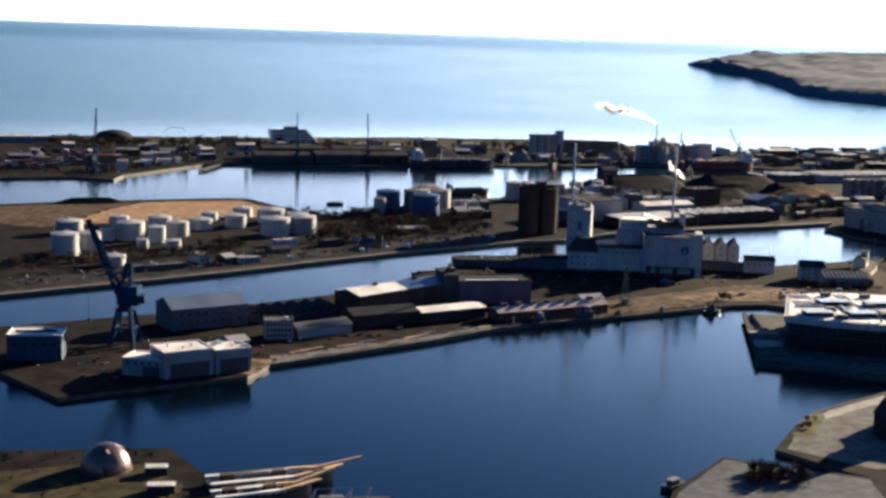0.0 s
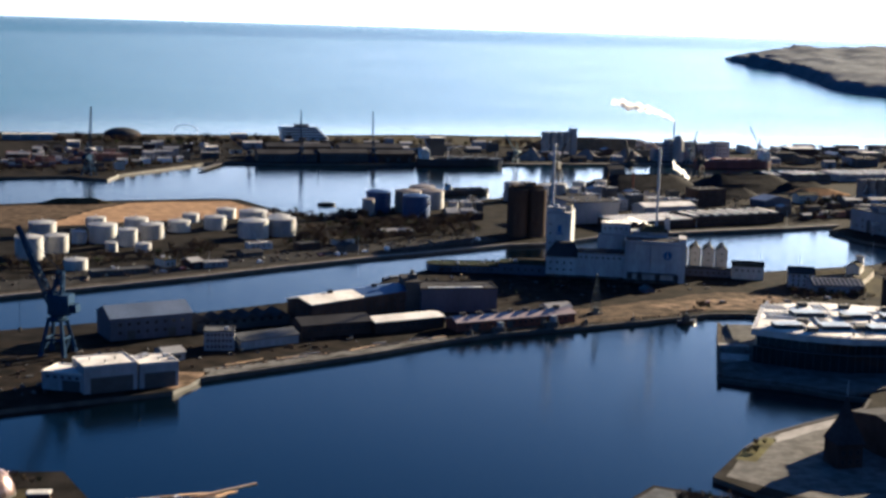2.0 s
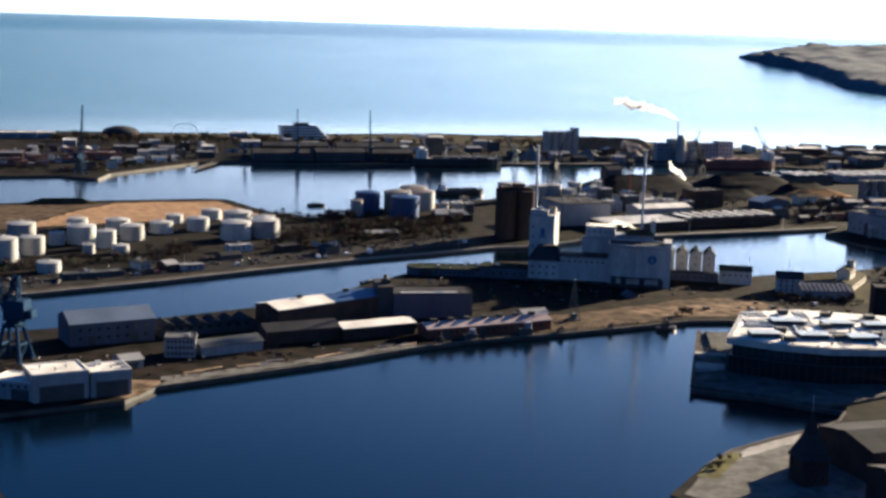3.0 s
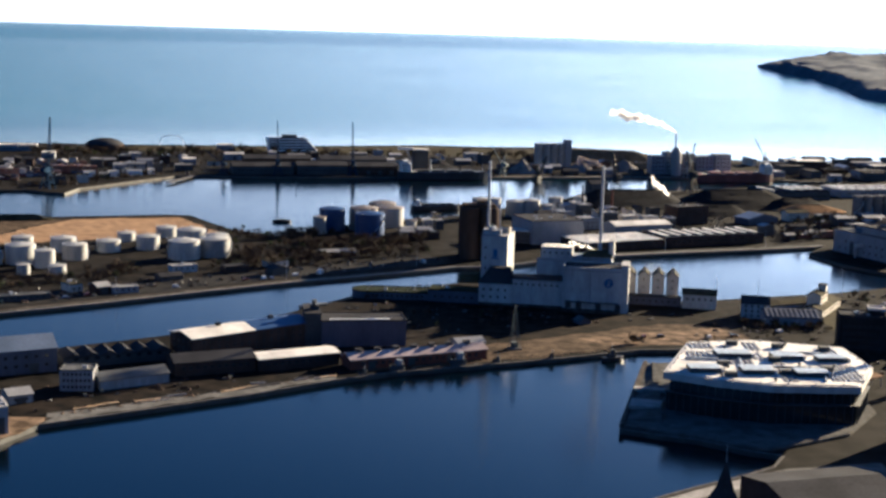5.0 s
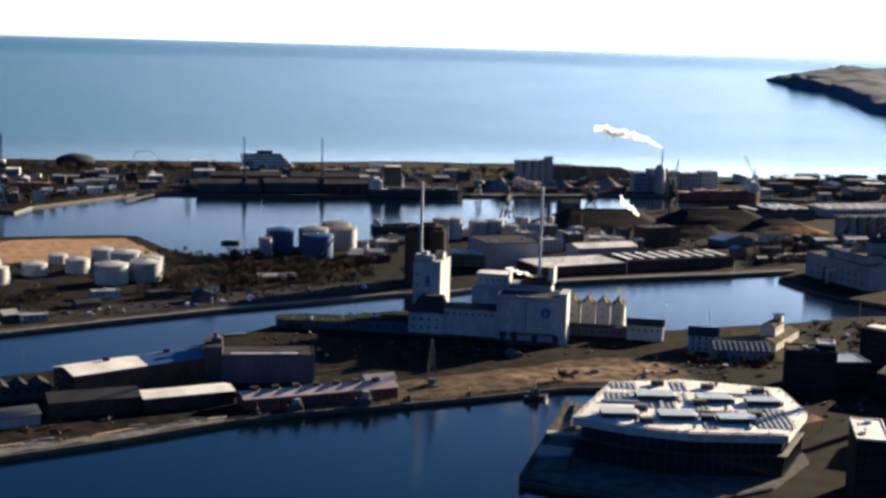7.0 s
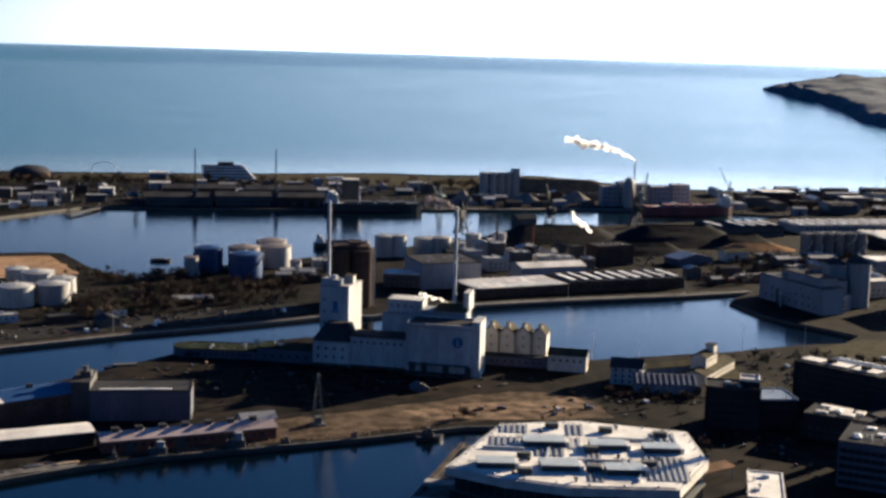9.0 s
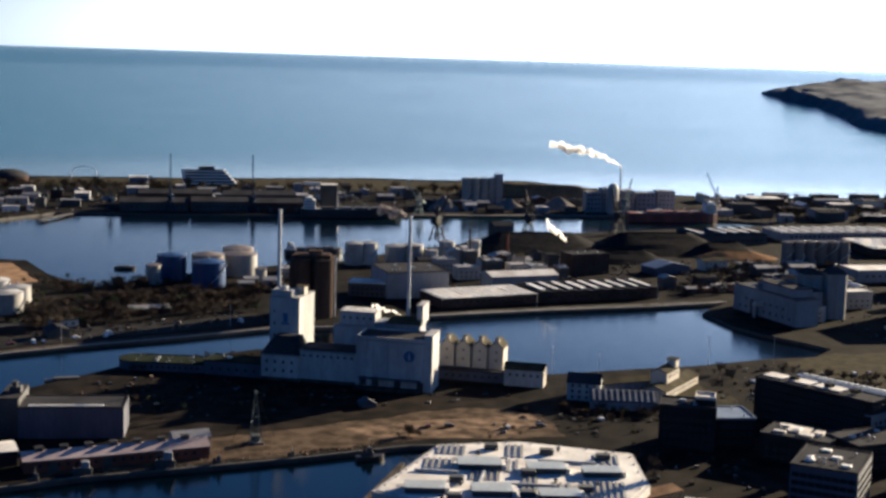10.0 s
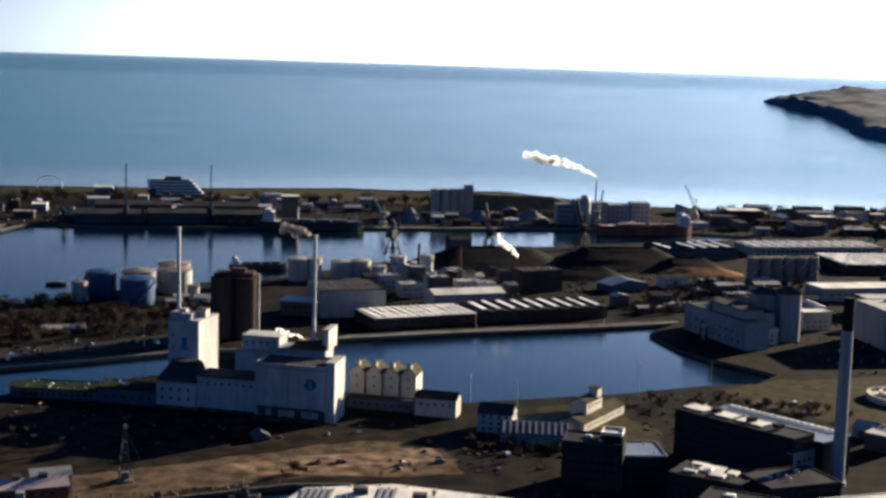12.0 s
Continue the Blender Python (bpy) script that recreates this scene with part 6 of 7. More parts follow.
for i, (x, y, w_, d_, h_, mt) in enumerate(((-75, 1528, 62, 30, 12, DARKGREY), (-10, 1542, 52, 30, 13, DARKGREY), (45, 1556, 48, 30, 12, DARKWALL), (-70, 1580, 70, 30, 15, DARKWALL), (10, 1600, 70, 30, 14, DARKGREY))):
    hall("quay_warehouse", "long dark quay warehouse", "warehouse", (x, y), (x + w_, y + w_ * 0.22), d_, h_ - 3, 3, mt, ROOFDARK, "x", [("front", 12, 1, 2, 1.4, 4, 3)], doors=4, group="dark warehouses on the outer quay")
t = thing("ship_loader", "dark ship loader with a slanting pale boom", "loader", pose(112, 1572, LAND, 0, 0, 12))
part("tower", box(-2, 0, 0, 14, 12, 26, bevel=0.3), DARKGREY, t)
part("roof", box(-2.3, -0.3, 26, 14.3, 12.3, 26.8), ROOFWHITE, t)
part("boom", lattice((-10, 4, 27), (-3, 2, 12), 1.6, 1.2, 8, 0.25), STEELGREY, t)
part("gangway", box(-18, 4, 26, -2, 7, 28.4, bevel=0.1), SHIPWHITE, t, "white gallery")
part("conveyor", lattice((14, 6, 24), (46, 10, 4), 2.2, 2.0, 12, 0.25), DARKGREY, t)
for i in range(4):
    tank(250 + i * 9.0, 1684 + i * 2.4, 4.6, 27, GREYTANK, GREYTANK, "tall grey grain silo at the outer quay", "grain silos at the outer quay", name="grain_silo", bands=2)
block("elevator_house", "tall elevator house beside the silos", "building", (281, 1686), (288, 1688), 9, 31, GREYWALL, ROOFGREY)
heap("gravel_mound", "pointed grey gravel heap", "gravel heap", 228, 1622, 17, 17, 15, GRAVEL, 0, 0, 11, "gravel heaps")
heap("gravel_mound", "pointed grey gravel heap", "gravel heap", 294, 1648, 18, 16, 11, GRAVEL, 0, 0.1, 12, "gravel heaps")
heap("gravel_mound", "pointed grey gravel heap", "gravel heap", 346, 1668, 21, 17, 12, GRAVEL, 0, 0.1, 13, "gravel heaps")
heap("grass_hill", "long low grassy mound by the sea wall", "mound", 322, 1790, 84, 26, 13, material("heath", (0.12, 0.095, 0.062), (0.075, 0.062, 0.04), 3, 0.95, bump=0.3), -6, 0.5, 14, flat=0.3)
# greys here and on the round store are lightened to paint in haze
for i, (x, y, w_, d_, h_, mt) in enumerate(((372, 1640, 16, 14, 20, GREYWALL), (389, 1644, 12, 14, 24, GREYWALL), (404, 1648, 18, 16, 22, GREYWALL), (424, 1650, 20, 16, 20, GREYWALL), (446, 1655, 18, 16, 22, CREAM))):
    block("works_block", "tall grey block of the outer factory", "factory", (x, y), (x + w_, y + 3), d_, h_, mt, ROOFGREY, [("front", 4, 4, 1.6, 1.6, 3, 4.6)], clutter=2, seed=80 + i, group="blocks of the outer factory")
part_dome = thing("round_store", "domed round store of the outer factory", "store", pose(398, 1634, LAND))
part("drum", lathe([(6, 0), (6, 22), (5.5, 26), (4.2, 29), (2.5, 30.6), (0.4, 31.2)], 32), GREYTANK, part_dome)
for i in range(16):
    x, y = 500 + i * 26, 1640 + (i % 4) * 36
    block("harbour_shed", "low grey harbour shed", "shed", (x, y), (x + 22 + (i * 7) % 16, y + 5), 16 + (i * 5) % 12, 6 + (i * 3) % 9, (GREYWALL, DARKGREY, DARKWALL, CREAM)[i % 4], (ROOFGREY, ROOFDARK, ROOFWHITE)[i % 3], [("front", 6, 1, 1.6, 1.4, 2, 3)], clutter=2, seed=90 + i, group="low sheds of the east harbour")
t = thing("dome_hall", "broad round hall with a low dark domed roof", "hall", pose(-262, 1772, LAND, 0, 0, 12))
part("wall", lathe([(22, 0), (22, 6)], 40), DARKWALL, t)
part("roof", lathe([(22.6, 6), (21, 8.0), (16, 10.8), (8, 12.8), (1, 13.4)], 40), ROOFDARK, t)
for x, y, w_ in ((-392, 1712, 20), (-371, 1716.4, 20), (-350, 1720.8, 20), (-300, 1636, 14), (-140, 1606, 14), (-130, 1786, 20)):
    block("white_store", "long store with a bright white roof", "store", (x, y), (x + w_, y + w_ * 0.2), 16, 7, GREYWALL, ROOFWHITE, [("front", 8, 1, 1.6, 1.4, 2, 3)], seed=int(x) % 97, group="white-roofed stores")
for x, y, w_ in ((-192, 1484, 10), (-176, 1497, 14), (-158, 1512, 6), (-214, 1476, 10)):
    block("white_cabin", "small white cabin at the outer quay", "cabin", (x, y), (x + w_, y + w_ * 0.3), 7, 5, SHIPWHITE, ROOFWHITE, [("front", 3, 1, 1.2, 1.2, 1.4, 3)], seed=int(-x) % 91, group="white cabins on the outer quay")
t = thing("arch_frame", "thin steel arch standing near the sea wall", "arch", pose(-192, 1826, LAND))
bm = bmesh.new()
last = None
for i in range(19):
    a = math.pi * i / 18
    c, s = math.cos(a), math.sin(a)
    ring = [bm.verts.new((c * (14.5 + u), v, 6 + s * (8 + u))) for u, v in ((-0.35, -0.35), (0.35, -0.35), (0.35, 0.35), (-0.35, 0.35))]
    if last:
        for e in range(4):
            bm.faces.new((last[e], last[(e + 1) % 4], ring[(e + 1) % 4], ring[e]))
    last = ring
part("arch", bm, STEELGREY, t)
for a in (-14.5, 14.5):
    part("pillar", tube((a, 0, 0), (a, 0, 6), 0.45), STEELGREY, t)
t = thing("jetty", "narrow wooden jetty on piles", "jetty", pose(-112, 1508, 0, 0, 0, -102))
part("deck", box(0, -3.5, 1.6, 66, 3.5, 2.2, bevel=0.05), QUAY, t)
for k in range(9):
    for y in (-3, 3):
        part("pile", tube((4 + k * 7.2, y, -3), (4 + k * 7.2, y, 1.7), 0.35), QUAYWALL, t)


# ---- steam ----
def plume(x, y, z, ends, r0, r1, label, seed, n=60, mat=STEAM):
    """Steam: many lumpy puffs strung along a drifting line."""
    rng = random.Random(seed)
    bm = bmesh.new()
    pts = [Vector(p) for p in ends]
    for i in range(n):
        t = i / (n - 1) * (len(pts) - 1)
        k = min(int(t), len(pts) - 2)
        p = pts[k].lerp(pts[k + 1], t - k)
        r = (r0 + (r1 - r0) * (i / n) ** 0.7) * (0.55 + 0.45 * min(1.0, 3.0 * (1 - i / n))) * rng.uniform(0.5, 1.15)
        p = p + Vector((rng.gauss(0, 1), rng.gauss(0, 1), rng.gauss(0, 0.7))) * r * 0.6
        got = bmesh.ops.create_icosphere(bm, subdivisions=3, radius=r, matrix=Matrix.Translation(p))
        for v in got["verts"]:
            d = v.co - p
            v.co = p + d * (1 + 0.55 * noise.noise(v.co * (1.1 / max(r, 0.5))) + 0.25 * noise.noise(v.co * (3.0 / max(r, 0.5))))
    ob = part("steam_plume", bm, mat, m=pose(x, y, z), smooth=True)
    return tagged(ob, label, "steam", kind="stuff")


plume(417.3, 1751, 40.8, [(0, 0, 0), (-16, 0, 8.5), (-33, 2, 15), (-48, 3, 14.5), (-62, 3, 17.5), (-76, 4, 23)], 1.0, 4.4, "white steam drifting from the outer factory chimney", 1, 80)
plume(326.5, 1256, 24.5, [(0, 0, 0), (-3, 0, 4), (-9, -1, 6.5), (-12, -1, 10), (-14, -1, 15)], 0.9, 2.0, "white steam rising beside the coal heaps", 2, 30)
plume(225.2, 893, 33, [(-2, 2, 1), (-6, 3, 2.8), (-11, 4, 3.2), (-15, 5, 4.5)], 0.5, 1.0, "small puff of steam at the mill roof", 3, 14)
plume(225.0, 893, 82.6, [(0, 0, 0.3), (-3, 0, 1.2), (-7, 1, 2.2), (-12, 1, 3.6)], 0.7, 1.9, "thin brown smoke drifting from a mill chimney", 4, 40, SMOKE)


# ---- loose things ----
def car_mesh(van=False):
    bm = bmesh.new()
    h = 2.2 if van else 1.45
    body = profile([(-2.2, 0.35), (2.2, 0.35), (2.25, 0.8), (1.5, 0.92), (0.8, h), (-1.6, h), (-2.2, 0.95)], -0.88, 0.88, bm)
    return bm


def parked_car(m, van, group):
    t = thing("van" if van else "car", "small parked van on the harbour ground" if van else "small parked car on the harbour ground", "vehicle", m, group)
    place("body", CAR[van], t)
    for x in (-1.35, 1.4):
        for y in (-0.85, 0.85):
            place("wheel", WHEEL, t, m=pose(x, y, 0.33))
    place("window_band", CARGLASS, t)
    return t


CAR = []
for van in (False, True):
    bm = car_mesh(van)
    bmesh.ops.recalc_face_normals(bm, faces=bm.faces)
    me = bpy.data.meshes.new("car_body")
    bm.to_mesh(me)
    me.materials.append(CARPAINT)
    CAR.append(me)
bm = tube((0, -0.12, 0), (0, 0.12, 0), 0.33, seg=10)
WHEEL = bpy.data.meshes.new("wheel")
bm.to_mesh(WHEEL)
WHEEL.materials.append(TYRE)
bm = box(-1.4, -0.895, 0.98, 0.75, 0.895, 1.3)
CARGLASS = bpy.data.meshes.new("car_glass")
bm.to_mesh(CARGLASS)
CARGLASS.materials.append(GLASS)

rng = random.Random(5)
for p, q in line_of([(-150, 815), (-50, 888), (60, 968), (130, 1020)], 14) + line_of([(230, 800), (300, 812), (330, 830)], 8) + line_of([(395, 905), (440, 930), (480, 935)], 7) + line_of([(240, 1078), (320, 1106), (400, 1138)], 15):
    if rng.random() < 0.34:
        c = p.lerp(q, rng.random())
        ang = math.degrees(math.atan2(q.y - p.y, q.x - p.x))
        parked_car(pose(c.x + rng.uniform(-2, 2), c.y + rng.uniform(2, 6), LAND + 0.05, 0, 0, ang + rng.choice((0, 90)) + rng.uniform(-6, 6)), rng.random() < 0.25, "parked vehicles")

rib = []
for k in range(11):
    rib += [(-2.9 + k * 0.56, -1.2), (-2.8 + k * 0.56, -1.26), (-2.6 + k * 0.56, -1.26), (-2.5 + k * 0.56, -1.2)]
outline = [(-3.05, -1.22)] + rib + [(3.05, -1.22), (3.05, 1.22)] + [(-x, -y) for x, y in rib] + [(-3.05, 1.22)]
bm = prism(outline, 0, 2.59)
BOXMESH = bpy.data.meshes.new("container")
bm.to_mesh(BOXMESH)
BOXMESH.materials.append(BOXPAINT)


def containers(x, y, rot, nx, ny, top, seed, group):
    rng = random.Random(seed)
    for i in range(nx):
        for j in range(ny):
            for k in range(rng.randint(1, top)):
                a = radians(rot)
                px, py = i * 6.5, j * 2.9
                ob = place("container", BOXMESH, m=pose(x + px * math.cos(a) - py * math.sin(a), y + px * math.sin(a) + py * math.cos(a), LAND + 0.02 + k * 2.6, 0, 0, rot))
                tagged(ob, "steel shipping container in a stack", "container", group)


for i, (x, y, nx, ny) in enumerate(((-320, 1420, 9, 4), (-290, 1460, 9, 4), (-250, 1500, 7, 4), (-330, 1500, 8, 3), (-270, 1540, 7, 3))):
    containers(x, y, 14, nx, ny, 3, 100 + i, "containers on the outer terminal")
hall("low_shed", "low brown shed among shrubs", "shed", (56, 1034), (78, 1042), 10, 3.2, 1.4, DARKWALL, ROOFGREY, "x")
containers(420, 1180, 20, 5, 2, 2, 121, "containers behind the basin")


def shrub_mesh(seed, tall, mat):
    """A bare winter shrub or small tree: trunk, forked limbs and a crown of small twig tufts."""
    rng = random.Random(seed)
    trunk, crown = bmesh.new(), bmesh.new()
    tube((0, 0, -0.2), (0, 0, tall * 0.45), tall * 0.035, tall * 0.02, 5, trunk)
    for i in range(7):
        a = rng.uniform(0, 6.28)
        r = tall * rng.uniform(0.18, 0.42)
        tip = Vector((math.cos(a) * r, math.sin(a) * r, tall * rng.uniform(0.55, 0.95)))
        base = Vector((0, 0, tall * rng.uniform(0.15, 0.42)))
        tube(base, tip, tall * 0.016, tall * 0.006, 4, trunk)
        for k in range(34):
            c = base.lerp(tip, rng.uniform(0.35, 1.08)) + Vector((rng.gauss(0, 1), rng.gauss(0, 1), rng.gauss(0, 0.8))) * tall * 0.1
            d = Vector((rng.gauss(0, 1), rng.gauss(0, 1), rng.gauss(0, 1))).normalized()
            e = d.orthogonal().normalized()
            s = tall * rng.uniform(0.03, 0.075)
            crown.faces.new([crown.verts.new(c + d * s * u + e * s * 0.6 * v) for u, v in ((-1, 0), (0, -1), (1.2, 0), (0, 1))])
    out = []
    for nm, b, mt in (("trunk", trunk, BARK), ("crown", crown, mat)):
        me = bpy.data.meshes.new(nm)
        b.to_mesh(me)
        b.free()
        me.materials.append(mt)
        out.append((nm, me))
    return out


SHRUBS = [shrub_mesh(i, t_, m_) for i, (t_, m_) in enumerate(((5.5, TWIGS), (7.0, TWIGS), (4.0, TWIGS), (6.0, EVERGREEN), (8.5, TWIGS)))]


def shrub(x, y, k, s, rot, group):
    t = thing("bare_shrub" if k != 3 else "evergreen_shrub", "bare brown winter shrub on the harbour ground" if k != 3 else "dark evergreen shrub on the harbour ground", "shrub", pose(x, y, LAND, 0, 0, rot) @ Matrix.Scale(s, 4), group)
    for nm, me in SHRUBS[k]:
        place(nm, me, t)


def thicket(points, n, seed, group, size=1.0):
    """Shrubs scattered over an outlined stretch of ground."""
    rng = random.Random(seed)
    xs, ys = [p[0] for p in points], [p[1] for p in points]
    placed = 0
    while placed < n:
        x, y = rng.uniform(min(xs), max(xs)), rng.uniform(min(ys), max(ys))
        inside = False
        for i in range(len(points)):
            (x0, y0), (x1, y1) = points[i], points[i - 1]
            if (y0 > y) != (y1 > y) and x < (x1 - x0) * (y - y0) / (y1 - y0) + x0:
                inside = not inside
        if inside:
            shrub(x, y, rng.choice((0, 1, 2, 3, 4, 0, 2)), size * rng.uniform(0.6, 1.25), rng.uniform(0, 360), group)
            placed += 1


def thicket_mass(points, n, seed, label, size=1.0):
    """A dense stretch of scrub: the same shrubs joined into one mass."""
    rng = random.Random(seed)
    verts, faces, mats = [], [], []
    for x, y in spots(points, n, rng):
        k, s, a = rng.choice((0, 1, 2, 3, 4, 0, 1)), size * rng.uniform(0.7, 1.3), rng.uniform(0, 6.28)
        c, d = math.cos(a) * s, math.sin(a) * s
        for mi, (nm, me) in enumerate(SHRUBS[k]):
            base = len(verts)
            verts += [(x + v.co.x * c - v.co.y * d, y + v.co.x * d + v.co.y * c, LAND + v.co.z * s) for v in me.vertices]
            faces += [[base + i for i in f.vertices] for f in me.polygons]
            mats += [0 if mi == 0 else (2 if k == 3 else 1)] * len(me.polygons)
    me = bpy.data.meshes.new("scrub")
    me.from_pydata(verts, [], faces)
    for mt in (BARK, TWIGS, EVERGREEN):
        me.materials.append(mt)
    me.polygons.foreach_set("material_index", mats)
    return tagged(place("scrub", me), label, "scrub", kind="stuff")


def inside(points, x, y):
    hit = False
    for i in range(len(points)):
        (x0, y0), (x1, y1) = points[i], points[i - 1]
        if (y0 > y) != (y1 > y) and x < (x1 - x0) * (y - y0) / (y1 - y0) + x0:
            hit = not hit
    return hit


def spots(points, n, rng):
    xs, ys = [p[0] for p in points], [p[1] for p in points]
    out = []
    while len(out) < n:
        x, y = rng.uniform(min(xs), max(xs)), rng.uniform(min(ys), max(ys))
        if inside(points, x, y):
            out.append((x, y))
    return out


# ground already built on, so that small sheds keep clear of it
bpy.context.view_layer.update()
TAKEN = []
for ob in list(scene.objects):
    if ob.parent is None and ob.type in ("EMPTY", "MESH") and ob.get("kind") not in ("structure", "stuff"):
        pts = [c.matrix_world @ Vector(k) for c in (ob, *ob.children_recursive) if c.type == "MESH" for k in c.bound_box]
        if pts and max(p.z for p in pts) - min(p.z for p in pts) > 2.4:
            TAKEN.append((min(p.x for p in pts), min(p.y for p in pts), max(p.x for p in pts), max(p.y for p in pts)))


def free(x0, y0, x1, y1, gap=1.0):
    if any(x0 - gap < c and x1 + gap > a and y0 - gap < d and y1 + gap > b for a, b, c, d in TAKEN):
        return False
    TAKEN.append((x0, y0, x1, y1))
    return True


SHED_LOOKS = [(DARKGREY, ROOFDARK, "low dark grey shed"), (DARKWALL, ROOFGREY, "low brown brick shed"), (GREYWALL, ROOFGREY, "low grey metal shed"), (DARKWALL, ROOFDARK, "dark brick store"),
              (DARKGREY, ROOFGREY, "dark store with a grey roof"), (GREYWALL, ROOFWHITE, "grey shed with a pale roof"), (CREAM, ROOFMOSS, "small cream building with a mossy roof")]


def small_sheds(points, n, seed, where, angle, wide=(8, 24), high=(3.5, 8), gap=1.0):
    """Odd sheds and stores filling a stretch of harbour ground."""
    rng = random.Random(seed)
    made = 0
    for x, y in spots(points, n * 6, rng):
        if made >= n:
            break
        w, d, h = rng.uniform(*wide), rng.uniform(6, 14), rng.uniform(*high)
        a = radians(angle + rng.choice((0, 0, 0, 90)) + rng.uniform(-4, 4))
        cs = [(x + w * u * math.cos(a) - d * v * math.sin(a), y + w * u * math.sin(a) + d * v * math.cos(a)) for u in (0, 1) for v in (0, 1)]
        if not all(inside(points, *c) for c in cs) or not free(min(c[0] for c in cs), min(c[1] for c in cs), max(c[0] for c in cs), max(c[1] for c in cs), gap):
            continue
        wall, roof, look_ = SHED_LOOKS[rng.randrange(7 if rng.random() < 0.7 else 5)]
        p1 = (x + w * math.cos(a), y + w * math.sin(a))
        win = [("front", max(2, int(w / 4)), 1 if h < 6.5 else 2, 1.4, 1.2, 1.4, 3.2)]
        if rng.random() < 0.5:
            hall("small_shed", look_ + " " + where, "shed", (x, y), p1, d, h, d * 0.16, wall, roof, "x", win, doors=1, group="small sheds " + where)
        else:
            block("small_shed", look_ + " " + where, "shed", (x, y), p1, d, h, wall, roof, win, clutter=rng.randint(0, 2), seed=seed + made, group="small sheds " + where)
        made += 1


block("canal_shed", "long low dark shed on the canal bank", "shed", (-115.7, 852.4), (-84, 868.7), 7, 3.2, DARKGREY, ROOFSLATE, [("front", 9, 1, 1.3, 1.1, 1.3, 3)], clutter=2, seed=81)
block("pump_house", "low pale building beside the canal road", "building", (-54, 889), (-40, 894.6), 7, 3.4, GREYWALL, ROOFGREY, [("front", 4, 1, 1.2, 1.2, 1.4, 3)], clutter=1, seed=82)
block("pump_house", "small pale building beside the storage tanks", "building", (-32.7, 959.5), (-18, 967), 8, 4.2, WHITE, ROOFGREY, [("front", 4, 1, 1.2, 1.2, 1.8, 3)], clutter=1, seed=83)

OUTER_WEST = [(-330, 1400), (-210, 1400), (-130, 1530), (-80, 1560), (-80, 1700), (-330, 1660)]
OUTER_MID = [(-70, 1620), (120, 1640), (240, 1700), (280, 1760), (100, 1760), (-70, 1720)]
small_sheds(OUTER_WEST, 34, 201, "on the outer terminal", 14, (8, 22), (4, 9))
small_sheds(OUTER_MID, 26, 202, "behind the outer quay", 14, (10, 28), (4, 10))
small_sheds([(205, 1575), (360, 1612), (480, 1630), (480, 1700), (300, 1720), (200, 1680)], 16, 203, "on the gravel quay", 12)
small_sheds([(560, 1600), (760, 1640), (760, 1840), (500, 1800), (500, 1640)], 26, 204, "in the east harbour", 10, (12, 40), (4, 10))
small_sheds([(235, 1165), (330, 1200), (330, 1300), (250, 1330), (190, 1230), (200, 1170)], 22, 205, "among the process plant", 20, (6, 14), (4, 11))
small_sheds([(390, 1160), (470, 1170), (560, 1240), (540, 1330), (420, 1300), (385, 1200)], 16, 206, "behind the basin quay", 18)
small_sheds([(480, 1130), (560, 1120), (700, 1150), (700, 1340), (560, 1300)], 16, 207, "behind the works", 14, (12, 36), (5, 12))
small_sheds([(-170, 800), (-60, 885), (60, 975), (110, 1010), (90, 1035), (0, 985), (-100, 910), (-200, 840)], 6, 208, "along the canal road", 37, (6, 16), (3, 5))
small_sheds([(90, 1100), (140, 1110), (150, 1230), (110, 1220)], 10, 209, "beside the blue tanks", 15, (6, 14), (4, 8))
small_sheds([(-45, 640), (-10, 662), (50, 700), (40, 706), (-20, 690), (-60, 660)], 7, 210, "on the pier yard", 30, (5, 10), (2.8, 4))
small_sheds([(440, 830), (520, 850), (530, 900), (470, 890), (430, 870)], 8, 213, "beside the grass plot", -40, (8, 20), (4, 8))
small_sheds([(460, 745), (560, 760), (560, 840), (470, 830)], 8, 214, "behind the offices", 20, (12, 26), (7, 14))

thicket([(-20, 965), (40, 985), (130, 1050), (125, 1120), (60, 1110), (10, 1060), (10, 1000)], 80, 1, "shrubs behind the canal")
thicket([(0, 1100), (45, 1120), (60, 1140), (30, 1150), (0, 1120)], 24, 2, "shrubs at the harbour mouth")
thicket([(-190, 830), (-100, 900), (-60, 930), (-80, 945), (-190, 880)], 30, 3, "shrubs at the tank farm")
thicket([(-30, 1050), (10, 1040), (20, 1085), (-20, 1105)], 14, 4, "shrubs at the tank farm")
thicket([(345, 925), (375, 930), (430, 950), (425, 930), (385, 905)], 20, 5, "shrubs by the inner basin", 0.7)
thicket([(310, 735), (332, 735), (345, 770), (325, 775)], 14, 7, "shrubs beside the culture house", 0.8)
thicket([(250, 780), (330, 785), (338, 830), (290, 850)], 12, 8, "shrubs on the building plot", 0.5)
thicket([(-110, 405), (-45, 405), (-50, 470), (-62, 462), (-64, 480), (-85, 455), (-100, 480)], 18, 9, "shrubs on the quay head", 0.5)
thicket([(228, 788), (240, 792), (244, 797), (232, 795)], 9, 12, "dark shrubs at the basin edge", 0.6)
thicket_mass([(154, 476), (173, 473), (170, 456), (148, 458)], 95, 31, "dark shrubs on the quay corner", 0.55)
thicket_mass([(-112, 470), (-60, 480), (-54, 492), (-112, 488), (-200, 476), (-200, 440), (-112, 440)], 90, 33, "dark low scrub on the quay head", 0.4)
thicket_mass([(-56, 450), (-40, 440), (-30, 400), (-60, 400)], 50, 34, "brown low scrub beside the kiosks", 0.4)
